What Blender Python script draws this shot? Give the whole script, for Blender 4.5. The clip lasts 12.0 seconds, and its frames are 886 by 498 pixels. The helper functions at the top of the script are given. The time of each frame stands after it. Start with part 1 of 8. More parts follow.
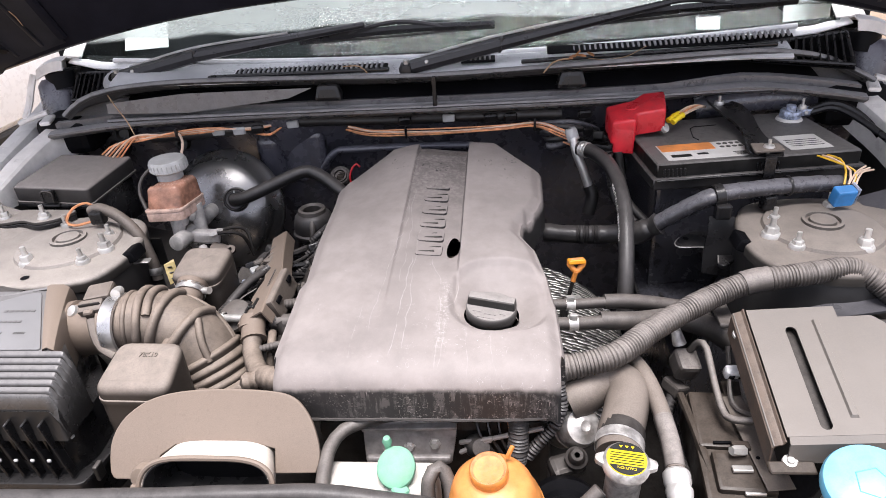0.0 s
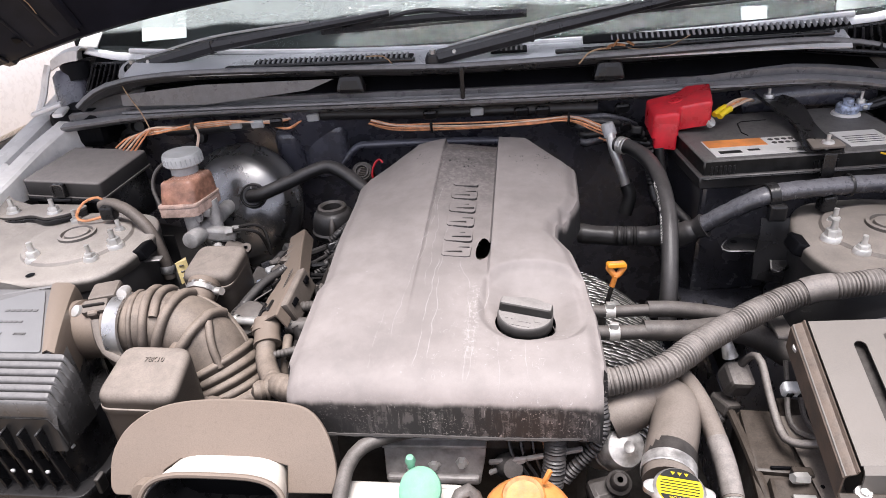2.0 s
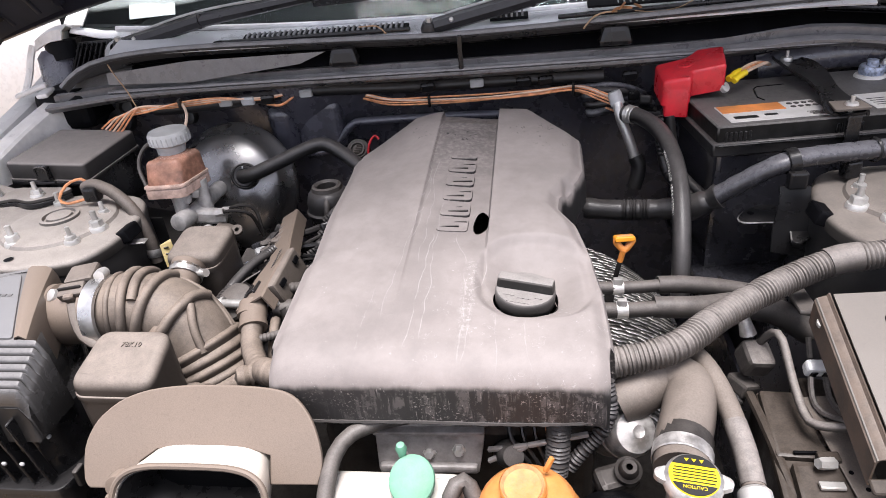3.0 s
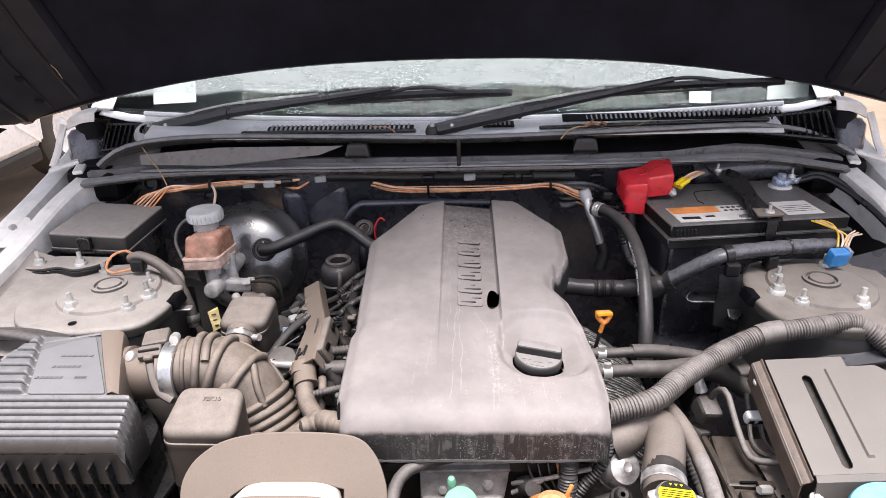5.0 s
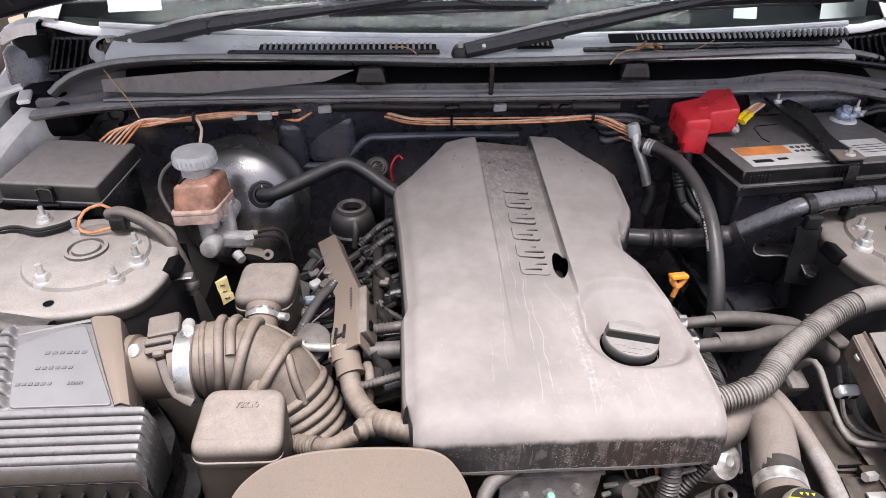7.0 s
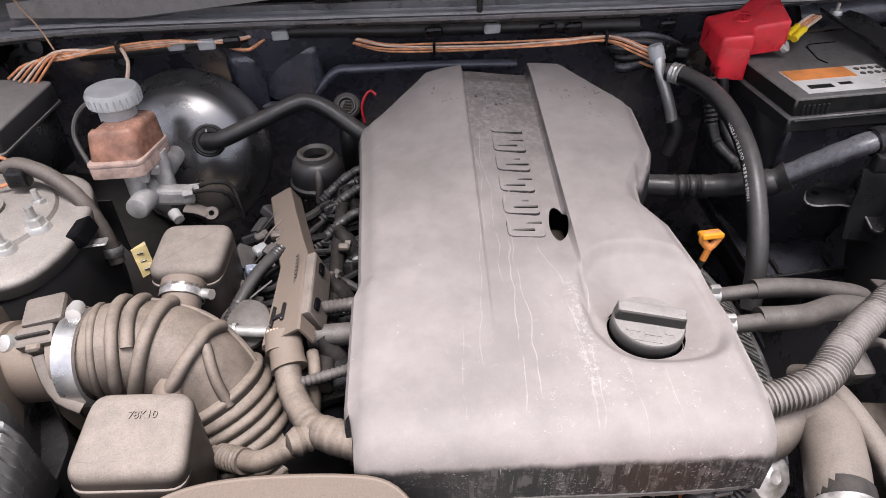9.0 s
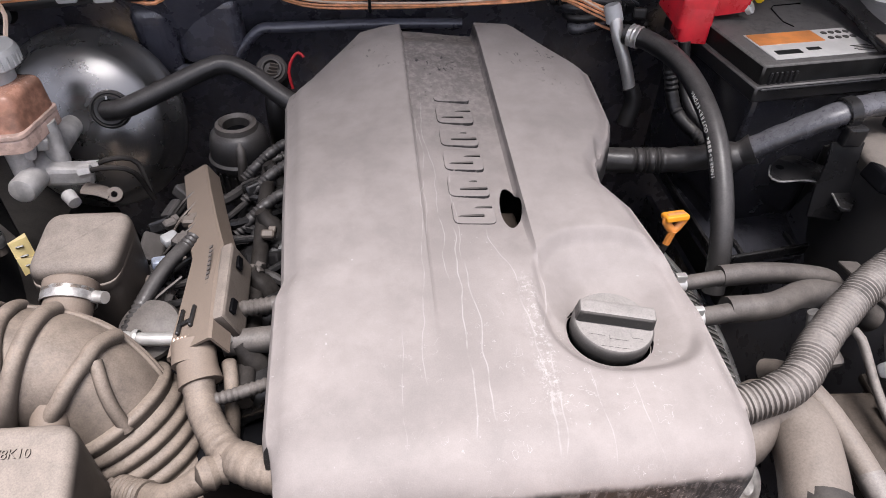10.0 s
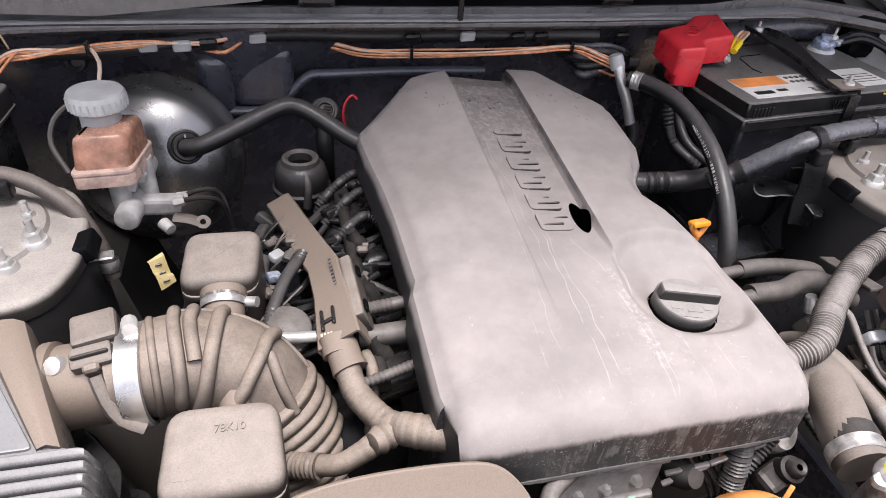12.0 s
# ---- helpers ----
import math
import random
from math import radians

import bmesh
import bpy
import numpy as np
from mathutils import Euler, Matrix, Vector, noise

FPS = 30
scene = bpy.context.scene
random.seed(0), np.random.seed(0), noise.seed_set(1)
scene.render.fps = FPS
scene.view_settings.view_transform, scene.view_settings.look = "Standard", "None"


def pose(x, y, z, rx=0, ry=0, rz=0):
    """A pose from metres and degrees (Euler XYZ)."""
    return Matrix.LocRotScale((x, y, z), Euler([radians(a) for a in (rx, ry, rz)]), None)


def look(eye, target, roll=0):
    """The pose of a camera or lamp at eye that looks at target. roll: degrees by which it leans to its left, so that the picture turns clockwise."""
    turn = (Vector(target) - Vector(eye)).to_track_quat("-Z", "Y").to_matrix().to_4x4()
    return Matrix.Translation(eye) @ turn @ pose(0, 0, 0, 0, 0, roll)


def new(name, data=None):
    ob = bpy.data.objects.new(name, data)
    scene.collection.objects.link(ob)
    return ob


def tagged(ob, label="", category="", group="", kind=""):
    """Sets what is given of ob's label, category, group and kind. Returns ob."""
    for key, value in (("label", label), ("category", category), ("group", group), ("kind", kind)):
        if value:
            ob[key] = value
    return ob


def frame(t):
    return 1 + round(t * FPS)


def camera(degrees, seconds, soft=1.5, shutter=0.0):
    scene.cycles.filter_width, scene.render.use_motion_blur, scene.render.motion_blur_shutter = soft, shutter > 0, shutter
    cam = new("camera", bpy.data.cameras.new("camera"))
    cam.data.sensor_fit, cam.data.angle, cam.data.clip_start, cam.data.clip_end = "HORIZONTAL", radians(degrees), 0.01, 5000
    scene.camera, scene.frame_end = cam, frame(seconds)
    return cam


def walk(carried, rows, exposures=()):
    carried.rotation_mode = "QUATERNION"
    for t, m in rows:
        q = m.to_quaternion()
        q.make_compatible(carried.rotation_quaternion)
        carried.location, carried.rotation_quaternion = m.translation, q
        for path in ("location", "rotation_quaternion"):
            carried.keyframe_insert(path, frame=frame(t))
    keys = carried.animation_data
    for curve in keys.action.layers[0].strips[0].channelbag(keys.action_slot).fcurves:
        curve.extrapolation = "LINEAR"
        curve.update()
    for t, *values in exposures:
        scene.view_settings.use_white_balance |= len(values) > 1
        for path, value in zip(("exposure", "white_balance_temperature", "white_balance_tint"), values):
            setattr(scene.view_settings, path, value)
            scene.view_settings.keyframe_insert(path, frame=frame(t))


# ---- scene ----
cam = camera(68.81, 12.0, soft=0.55)
ROWS = [
    (0.0, 0.1188, 0.0270, 1.3799, 60.96, 3.73, 4.36),
    (0.5, 0.1349, 0.0359, 1.3741, 59.53, 3.47, 5.06),
    (1.0, 0.1214, 0.0741, 1.3740, 58.75, 4.24, 5.74),
    (1.5, 0.1143, 0.0989, 1.3666, 59.04, 3.97, 3.30),
    (2.0, 0.1019, 0.0801, 1.3489, 61.24, 4.00, 6.23),
    (2.5, 0.1149, 0.1170, 1.3065, 60.68, 5.86, 7.10),
    (4.5, 0.0710, 0.0711, 1.3763, 59.84, 1.02, 4.23),
    (5.0, 0.0080, -0.0322, 1.4169, 65.24, 1.25, 1.47),
    (5.5, -0.0717, -0.0180, 1.4340, 64.43, 0.12, -1.12),
    (6.0, -0.1740, 0.0499, 1.4374, 61.73, 1.26, -5.76),
    (6.5, -0.1817, 0.1157, 1.4363, 59.71, -0.63, -2.24),
    (7.0, -0.1362, 0.1354, 1.4144, 56.62, -0.69, -3.20),
    (9.0, -0.0745, 0.2768, 1.3295, 51.94, 1.03, -2.14),
    (9.5, -0.0605, 0.3434, 1.3070, 49.09, 0.28, -5.91),
    (10.0, -0.0631, 0.3504, 1.2992, 48.67, -1.29, -6.21),
    (10.5, -0.0596, 0.3428, 1.3023, 49.48, -1.93, -4.49),
    (11.0, -0.0773, 0.3382, 1.3199, 49.98, -1.89, -2.26),
    (11.5, -0.1176, 0.3213, 1.3207, 49.89, -4.99, -4.91),
    (12.0, -0.2414, 0.2742, 1.3301, 52.99, -4.04, -13.02),
]
# seconds, eye in metres, turn in degrees
walk(cam, [(t, pose(x, y, z, rx, ry, rz)) for t, x, y, z, rx, ry, rz in ROWS], [(0.0, 1.18), (4.3, 1.19), (5.5, 1.25), (7.2, 1.22), (8.8, 1.11), (11.0, 1.11), (12.0, 1.23)])

# ---- world, sun, exposure ----
world = bpy.data.worlds.new("overcast_sky")
scene.world = world
world.use_nodes = True
wn = world.node_tree.nodes
sky = wn.new("ShaderNodeTexSky")
sky.sky_type = "NISHITA"
sky.sun_disc = False
sky.sun_elevation = radians(70)
sky.sun_rotation = radians(188)
sky.air_density, sky.dust_density, sky.ozone_density = 1.0, 1.5, 1.5
# thin overcast: a white veil over the clear sky
veil = wn.new("ShaderNodeMix")
veil.data_type = "RGBA"
veil.inputs[0].default_value = 0.6
veil.inputs[7].default_value = (8.3, 7.95, 8.8, 1.0)
world.node_tree.links.new(sky.outputs[0], veil.inputs[6])
wn["Background"].inputs["Strength"].default_value = 0.078
world.node_tree.links.new(veil.outputs[2], wn["Background"].inputs["Color"])
sun = new("sun", bpy.data.lights.new("sun", "SUN"))
sun.data.energy, sun.data.angle, sun.data.color = 3.35, radians(32), (1.0, 0.955, 0.965)
sun.matrix_world = look((0.12, 0.12, 3.6), (0, 0.6, 0.9))



# ---- materials ----
def nodes_of(name):
    m = bpy.data.materials.new(name)
    m.use_nodes = True
    nt = m.node_tree
    return m, nt.nodes, nt.links, nt.nodes["Principled BSDF"]


def noise_node(n, l, coord, scale, detail=4.0, rough=0.6):
    t = n.new("ShaderNodeTexNoise")
    t.inputs["Scale"].default_value, t.inputs["Detail"].default_value, t.inputs["Roughness"].default_value = scale, detail, rough
    l.new(coord, t.inputs["Vector"])
    return t.outputs["Fac"]


def mapped(n, l, value, a, b, c=0.0, d=1.0):
    r = n.new("ShaderNodeMapRange")
    r.interpolation_type = "SMOOTHSTEP"
    for i, v in zip(("From Min", "From Max", "To Min", "To Max"), (a, b, c, d)):
        r.inputs[i].default_value = v
    l.new(value, r.inputs["Value"])
    return r.outputs["Result"]


def calc(n, l, op, a, b):
    m = n.new("ShaderNodeMath")
    m.operation = op
    for i, v in enumerate((a, b)):
        if isinstance(v, (int, float)):
            m.inputs[i].default_value = v
        else:
            l.new(v, m.inputs[i])
    return m.outputs[0]


def mix_colour(n, l, fac, a, b):
    m = n.new("ShaderNodeMix")
    m.data_type = "RGBA"
    for s, v in ((m.inputs[0], fac), (m.inputs[6], a), (m.inputs[7], b)):
        if isinstance(v, tuple):
            s.default_value = (*v, 1.0)
        elif isinstance(v, (int, float)):
            s.default_value = v
        else:
            l.new(v, s)
    return m.outputs[2]


DUST = (0.33, 0.295, 0.27)


def surface(name, colour, rough=0.5, dust=0.0, dust_colour=DUST, metal=0.0, grain=600.0, bump=0.15, stains=0.25, patch=28.0, side=0.25, ior=1.5, streaks=0.0, spec=0.5, even=0.0):
    """A worn surface: base colour with stains, dust that settles on what faces up, fine grain in colour and relief."""
    m, n, l, p = nodes_of(name)
    co = n.new("ShaderNodeTexCoord").outputs["Object"]
    fine = noise_node(n, l, co, grain, 3)
    broad = noise_node(n, l, co, patch, 5)
    dark = tuple(c * (1 - stains) for c in colour)
    lite = tuple(min(1, c * (1 + stains)) for c in colour)
    col = mix_colour(n, l, mapped(n, l, broad, 0.3, 0.7), dark, lite)
    rgh = mapped(n, l, broad, 0.25, 0.75, max(0.02, rough - 0.1), min(1, rough + 0.1))
    if dust:
        geo = n.new("ShaderNodeNewGeometry")
        sep = n.new("ShaderNodeSeparateXYZ")
        l.new(geo.outputs["Normal"], sep.inputs[0])
        up = mapped(n, l, sep.outputs["Z"], 0.0, 0.85, side, 1.0)
        spots = mapped(n, l, noise_node(n, l, co, patch * 2.3, 6, 0.7), 0.25, 0.65, 0.55 + 0.4 * even, 1.0)
        f = calc(n, l, "MULTIPLY", calc(n, l, "MULTIPLY", up, spots), dust)
        f = calc(n, l, "MULTIPLY", f, mapped(n, l, fine, 0.2, 0.75, 0.76, 1.10))
        # specks of clean surface and lighter grit
        f = calc(n, l, "MULTIPLY", f, mapped(n, l, noise_node(n, l, co, 330, 4, 0.7), 0.30, 0.46, 0.82, 1.0))
        f = calc(n, l, "ADD", f, calc(n, l, "MULTIPLY", mapped(n, l, noise_node(n, l, co, 420, 2, 0.5), 0.66, 0.74), 0.25 * dust * side + 0.06 * dust))
        if streaks:
            w = noise_node(n, l, co, 90, 6, 0.75)
            ridge = mapped(n, l, calc(n, l, "ABSOLUTE", calc(n, l, "SUBTRACT", w, 0.5), 0), 0.0, 0.02, streaks, 0.0)
            f = calc(n, l, "ADD", f, ridge)
        cl = n.new("ShaderNodeClamp")
        l.new(f, cl.inputs[0])
        col = mix_colour(n, l, cl.outputs[0], col, dust_colour)
        rgh = calc(n, l, "MAXIMUM", rgh, calc(n, l, "MULTIPLY", cl.outputs[0], 0.85))
        if metal:
            l.new(calc(n, l, "MULTIPLY", calc(n, l, "SUBTRACT", 1.0, cl.outputs[0]), metal), p.inputs["Metallic"])
    elif metal:
        p.inputs["Metallic"].default_value = metal
    l.new(col, p.inputs["Base Color"])
    l.new(rgh, p.inputs["Roughness"])
    p.inputs["IOR"].default_value, p.inputs["Specular IOR Level"].default_value = ior, spec
    b = n.new("ShaderNodeBump")
    b.inputs["Strength"].default_value, b.inputs["Distance"].default_value = bump, 0.001
    l.new(fine, b.inputs["Height"])
    l.new(b.outputs[0], p.inputs["Normal"])
    return m


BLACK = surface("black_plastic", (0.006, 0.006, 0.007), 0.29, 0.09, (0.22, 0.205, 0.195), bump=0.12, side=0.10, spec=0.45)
# black parts, and the painted dark inside holes, slots and recesses
BLACK_CLEAN = surface("black_plastic_and_hole_shade", (0.004, 0.004, 0.005), 0.5, 0.0, bump=0.1, spec=0.1)
GREY_BOX = surface("dusty_black_box_plastic", (0.012, 0.0115, 0.0115), 0.42, 0.38, (0.26, 0.235, 0.22), side=0.03, grain=1200, spec=0.3)
BEIGE = surface("mud_coated_rubber", (0.040, 0.032, 0.027), 0.6, 0.88, (0.290, 0.234, 0.190), side=0.10, patch=22, grain=700, bump=0.3)
AIRBOX = surface("dusty_air_box_plastic", (0.012, 0.0115, 0.0115), 0.23, 0.68, (0.27, 0.26, 0.257), side=0.0, grain=900, spec=0.7, even=0.45, patch=34)
AIRPANEL = surface("wiped_grey_plastic", (0.12, 0.120, 0.124), 0.22, 0.55, (0.295, 0.288, 0.288), grain=900, spec=0.9, stains=0.12, patch=10, even=0.6)
SNORKEL = surface("brown_dusty_plastic", (0.06, 0.046, 0.037), 0.55, 0.85, (0.25, 0.196, 0.156), side=0.22, patch=10, grain=900, stains=0.10, even=1.0)
DUCT = surface("pale_dusty_plastic", (0.40, 0.36, 0.32), 0.5, 0.8, (0.66, 0.60, 0.53), side=0.2, patch=14, even=0.5)
RESONATOR = surface("dusty_resonator_plastic", (0.022, 0.018, 0.016), 0.45, 0.90, (0.295, 0.250, 0.215), side=0.02, patch=26, grain=900, spec=0.35, even=0.4)
CAPDUST = surface("dusty_cap_plastic", (0.012, 0.012, 0.012), 0.42, 0.95, (0.29, 0.268, 0.253), side=0.0, grain=900, even=0.5)
LIDDUST = surface("dusty_lid_plastic", (0.020, 0.019, 0.019), 0.42, 0.80, (0.36, 0.325, 0.305), side=0.02, grain=1200, even=0.5, spec=0.35)
BATTERY = surface("dull_battery_plastic", (0.010, 0.010, 0.010), 0.42, 0.58, (0.25, 0.236, 0.227), side=0.0, spec=0.22, patch=45, stains=0.4)
BRIGHT_WHITE = surface("clean_white_car_paint", (0.86, 0.86, 0.86), 0.3, 0.0, stains=0.02, bump=0.02)
ORANGE_CAP = surface("stained_orange_plastic", (0.62, 0.21, 0.03), 0.4, 0.5, (0.42, 0.27, 0.16), stains=0.3, patch=90)
APRON_DULL = surface("grimy_body_metal", (0.03, 0.027, 0.024), 0.5, 0.92, (0.255, 0.222, 0.195), side=0.03, patch=12, even=0.3)
RELAY = surface("grimy_brown_plastic", (0.016, 0.013, 0.011), 0.45, 0.55, (0.115, 0.092, 0.075), side=0.05, patch=60, spec=0.3, stains=0.5)
HOSE = surface("dusty_coolant_hose", (0.022, 0.018, 0.016), 0.5, 0.85, (0.235, 0.197, 0.168), side=0.25, patch=16, even=0.5)
RUBBER = surface("black_rubber", (0.009, 0.009, 0.010), 0.40, 0.32, (0.24, 0.22, 0.21), side=0.06, spec=0.45)
RUBBER_DUSTY = surface("dust_coated_rubber", (0.022, 0.020, 0.019), 0.55, 0.55, (0.25, 0.22, 0.20), side=0.08)
CONDUIT = surface("dusty_corrugated_plastic", (0.020, 0.018, 0.017), 0.45, 0.90, (0.275, 0.245, 0.225), side=0.20, patch=40, stains=0.4)
BODY = surface("dark_blue_body_paint", (0.015, 0.015, 0.025), 0.28, 0.58, (0.205, 0.205, 0.245), side=0.50, patch=30, stains=0.5, spec=1.0, bump=0.35, grain=260)
# body paint with the shade of the right inner wing mixed in
BODY_SHADE = surface("shade_toned_body_paint", (0.030, 0.030, 0.036), 0.32, 0.25, (0.22, 0.21, 0.22), side=0.3, spec=0.6)
APRON = surface("dust_coated_body_metal", (0.030, 0.027, 0.025), 0.38, 0.95, (0.40, 0.358, 0.322), side=0.0, patch=12, even=0.4, spec=0.7)
WHITE_PAINT = surface("white_car_paint", (0.78, 0.77, 0.75), 0.3, 0.15, (0.5, 0.45, 0.4), stains=0.04, bump=0.02)
FENDER = surface("dusty_white_paint", (0.80, 0.78, 0.76), 0.35, 0.24, (0.50, 0.45, 0.40), stains=0.10, patch=35)
ZINC = surface("zinc_plated_steel", (0.62, 0.61, 0.59), 0.36, 0.30, (0.58, 0.54, 0.50), metal=0.7, grain=1500, side=0.6)
BRIGHT = surface("bright_steel_band", (0.62, 0.61, 0.60), 0.30, 0.10, (0.45, 0.42, 0.39), metal=0.9, grain=1500)
CAST = surface("cast_aluminium", (0.48, 0.47, 0.46), 0.38, 0.35, (0.32, 0.28, 0.25), metal=0.8, grain=900, bump=0.4, stains=0.5, patch=70)
ALLOY = surface("dull_cast_alloy", (0.50, 0.485, 0.475), 0.5, 0.45, (0.62, 0.585, 0.55), metal=0.35, grain=900, bump=0.3, stains=0.3, patch=60, side=0.4)
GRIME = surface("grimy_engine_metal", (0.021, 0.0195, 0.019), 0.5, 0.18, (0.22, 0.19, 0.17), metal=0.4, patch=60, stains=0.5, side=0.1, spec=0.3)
STEEL = surface("sheet_steel", (0.14, 0.13, 0.12), 0.45, 0.88, (0.185, 0.164, 0.146), metal=0.5, patch=12, grain=500, side=0.25, even=0.6)
BOOSTER = surface("satin_black_enamel", (0.27, 0.265, 0.265), 0.29, 0.05, (0.26, 0.26, 0.27), metal=0.9, patch=14, bump=0.015, side=0.3, stains=0.06)
RED = surface("red_plastic", (0.56, 0.012, 0.026), 0.33, 0.10, (0.32, 0.16, 0.15), bump=0.05)
AMBER = surface("amber_tank_plastic", (0.37, 0.18, 0.122), 0.20, 0.35, (0.46, 0.30, 0.23), stains=0.5, patch=45, side=0.3)
MILKY = surface("milky_tank_plastic", (0.50, 0.345, 0.285), 0.25, 0.35, (0.60, 0.50, 0.44), stains=0.3, patch=60, side=0.5)
CAPGREY = surface("grey_white_cap_plastic", (0.42, 0.43, 0.44), 0.5, 0.35, (0.40, 0.38, 0.36))
ORANGE = surface("orange_tank_plastic", (0.60, 0.22, 0.045), 0.4, 0.35, (0.60, 0.33, 0.15), stains=0.2, bump=0.05, patch=60)
GREEN = surface("mint_green_plastic", (0.13, 0.37, 0.24), 0.62, 0.40, (0.30, 0.40, 0.32), bump=0.05)
BLUE_CAP = surface("light_blue_plastic", (0.14, 0.48, 0.70), 0.35, 0.35, (0.42, 0.62, 0.70), bump=0.05, stains=0.1)
BLUE_CONN = surface("blue_connector_plastic", (0.03, 0.22, 0.55), 0.4, 0.15)
WHITE_PL = surface("white_tank_plastic", (0.58, 0.55, 0.51), 0.45, 0.35, (0.48, 0.42, 0.36), stains=0.12)
YELLOW = surface("yellow_plastic", (0.80, 0.31, 0.012), 0.35, 0.08, bump=0.05)
YELLOW_TAG = surface("yellow_label_print", (0.80, 0.60, 0.02), 0.4, 0.0, bump=0.02, stains=0.05)
OLD_YELLOW = surface("faded_yellow_cloth", (0.46, 0.36, 0.14), 0.7, 0.4, (0.4, 0.35, 0.25))
INK = surface("black_ink", (0.01, 0.01, 0.01), 0.5, 0.0, bump=0.0)
TROUGH = surface("dusty_trough_plastic", (0.022, 0.022, 0.023), 0.30, 0.75, (0.36, 0.35, 0.35), side=0.16, patch=14, spec=0.8)
PLATE = surface("oily_sheet_steel", (0.24, 0.225, 0.22), 0.38, 0.40, (0.36, 0.33, 0.31), metal=0.15, patch=50, stains=0.45, side=0.4)
PALE_INK = surface("pale_print", (0.62, 0.60, 0.57), 0.5, 0.0, bump=0.0)
LABEL_O = surface("orange_label_print", (0.75, 0.26, 0.06), 0.4, 0.12)
LABEL_W = surface("white_label_paper", (0.66, 0.645, 0.62), 0.45, 0.2, stains=0.1)
COPPER = surface("orange_wire_sleeve", (0.68, 0.29, 0.13), 0.35, 0.05, stains=0.35, patch=80)
PALE_WIRE = surface("pale_wire_sleeve", (0.70, 0.52, 0.40), 0.35, 0.1)
YELLOW_WIRE = surface("yellow_wire_sleeve", (0.75, 0.45, 0.03), 0.4, 0.05)
RED_WIRE = surface("red_wire_sleeve", (0.55, 0.02, 0.03), 0.4, 0.0)
BLUE_MET = surface("blue_white_corroded_metal", (0.30, 0.35, 0.47), 0.35, 0.4, (0.72, 0.75, 0.80), metal=0.5, patch=160, stains=0.6)
WIPER = surface("satin_black_metal", (0.014, 0.014, 0.016), 0.35, 0.15, (0.28, 0.28, 0.29), side=0.05)
COWL = surface("weathered_cowl_plastic", (0.68, 0.68, 0.69), 0.22, 0.5, (0.80, 0.80, 0.81), patch=9, side=0.05, spec=1.0)
VENT = surface("weathered_vent_plastic", (0.26, 0.26, 0.27), 0.35, 0.4, (0.42, 0.42, 0.43), patch=30, side=0.1)
COWL_DARK = surface("dark_cowl_plastic", (0.050, 0.049, 0.052), 0.32, 0.75, (0.41, 0.40, 0.405), side=0.34, spec=0.7)
FRAME = surface("dull_black_hood_frame", (0.013, 0.0135, 0.018), 0.5, 0.06, (0.2, 0.2, 0.2), spec=0.15)
TOWER_SIDE = surface("grimy_black_panel", (0.010, 0.010, 0.011), 0.40, 0.34, (0.19, 0.17, 0.155), side=0.04, patch=20, spec=0.6)
LINER = surface("wet_black_liner", (0.022, 0.024, 0.028), 0.16, 0.40, (0.22, 0.215, 0.215), side=0.1, patch=18, spec=1.0, bump=0.3, grain=120)
RUSTY = surface("rusty_brown_steel", (0.075, 0.050, 0.037), 0.6, 0.60, (0.200, 0.162, 0.134), side=0.3, patch=45, stains=0.5)
GLOSSY = surface("glossy_battery_case", (0.014, 0.014, 0.018), 0.22, 0.25, (0.15, 0.15, 0.17), side=0.4, patch=20, spec=0.8)
HOOD_PAD = surface("black_felt_hood_pad", (0.0110, 0.0112, 0.0165), 0.95, 0.0, bump=0.3, grain=400, stains=0.35, patch=6, spec=0.08)
TAPE = surface("dull_black_tape", (0.017, 0.017, 0.021), 0.22, 0.52, (0.29, 0.285, 0.305), side=0.15, patch=60, stains=0.5)
TYRE = surface("tyre_rubber", (0.045, 0.038, 0.032), 0.8, 0.3)
SAND = surface("sandy_ground", (0.27, 0.20, 0.14), 0.95, 0.0, grain=60, patch=1.5, bump=0.6, stains=0.25)
PALE_SHEET = surface("white_sheet", (0.82, 0.82, 0.80), 0.7, 0.0, stains=0.02)
DASH = surface("dark_dashboard_plastic", (0.010, 0.011, 0.012), 0.95, 0.0, spec=0.05)
TWIG = surface("dry_straw", (0.45, 0.30, 0.18), 0.7, 0.0)
LEAF = surface("dry_leaf", (0.35, 0.16, 0.07), 0.7, 0.0, stains=0.4, patch=200)


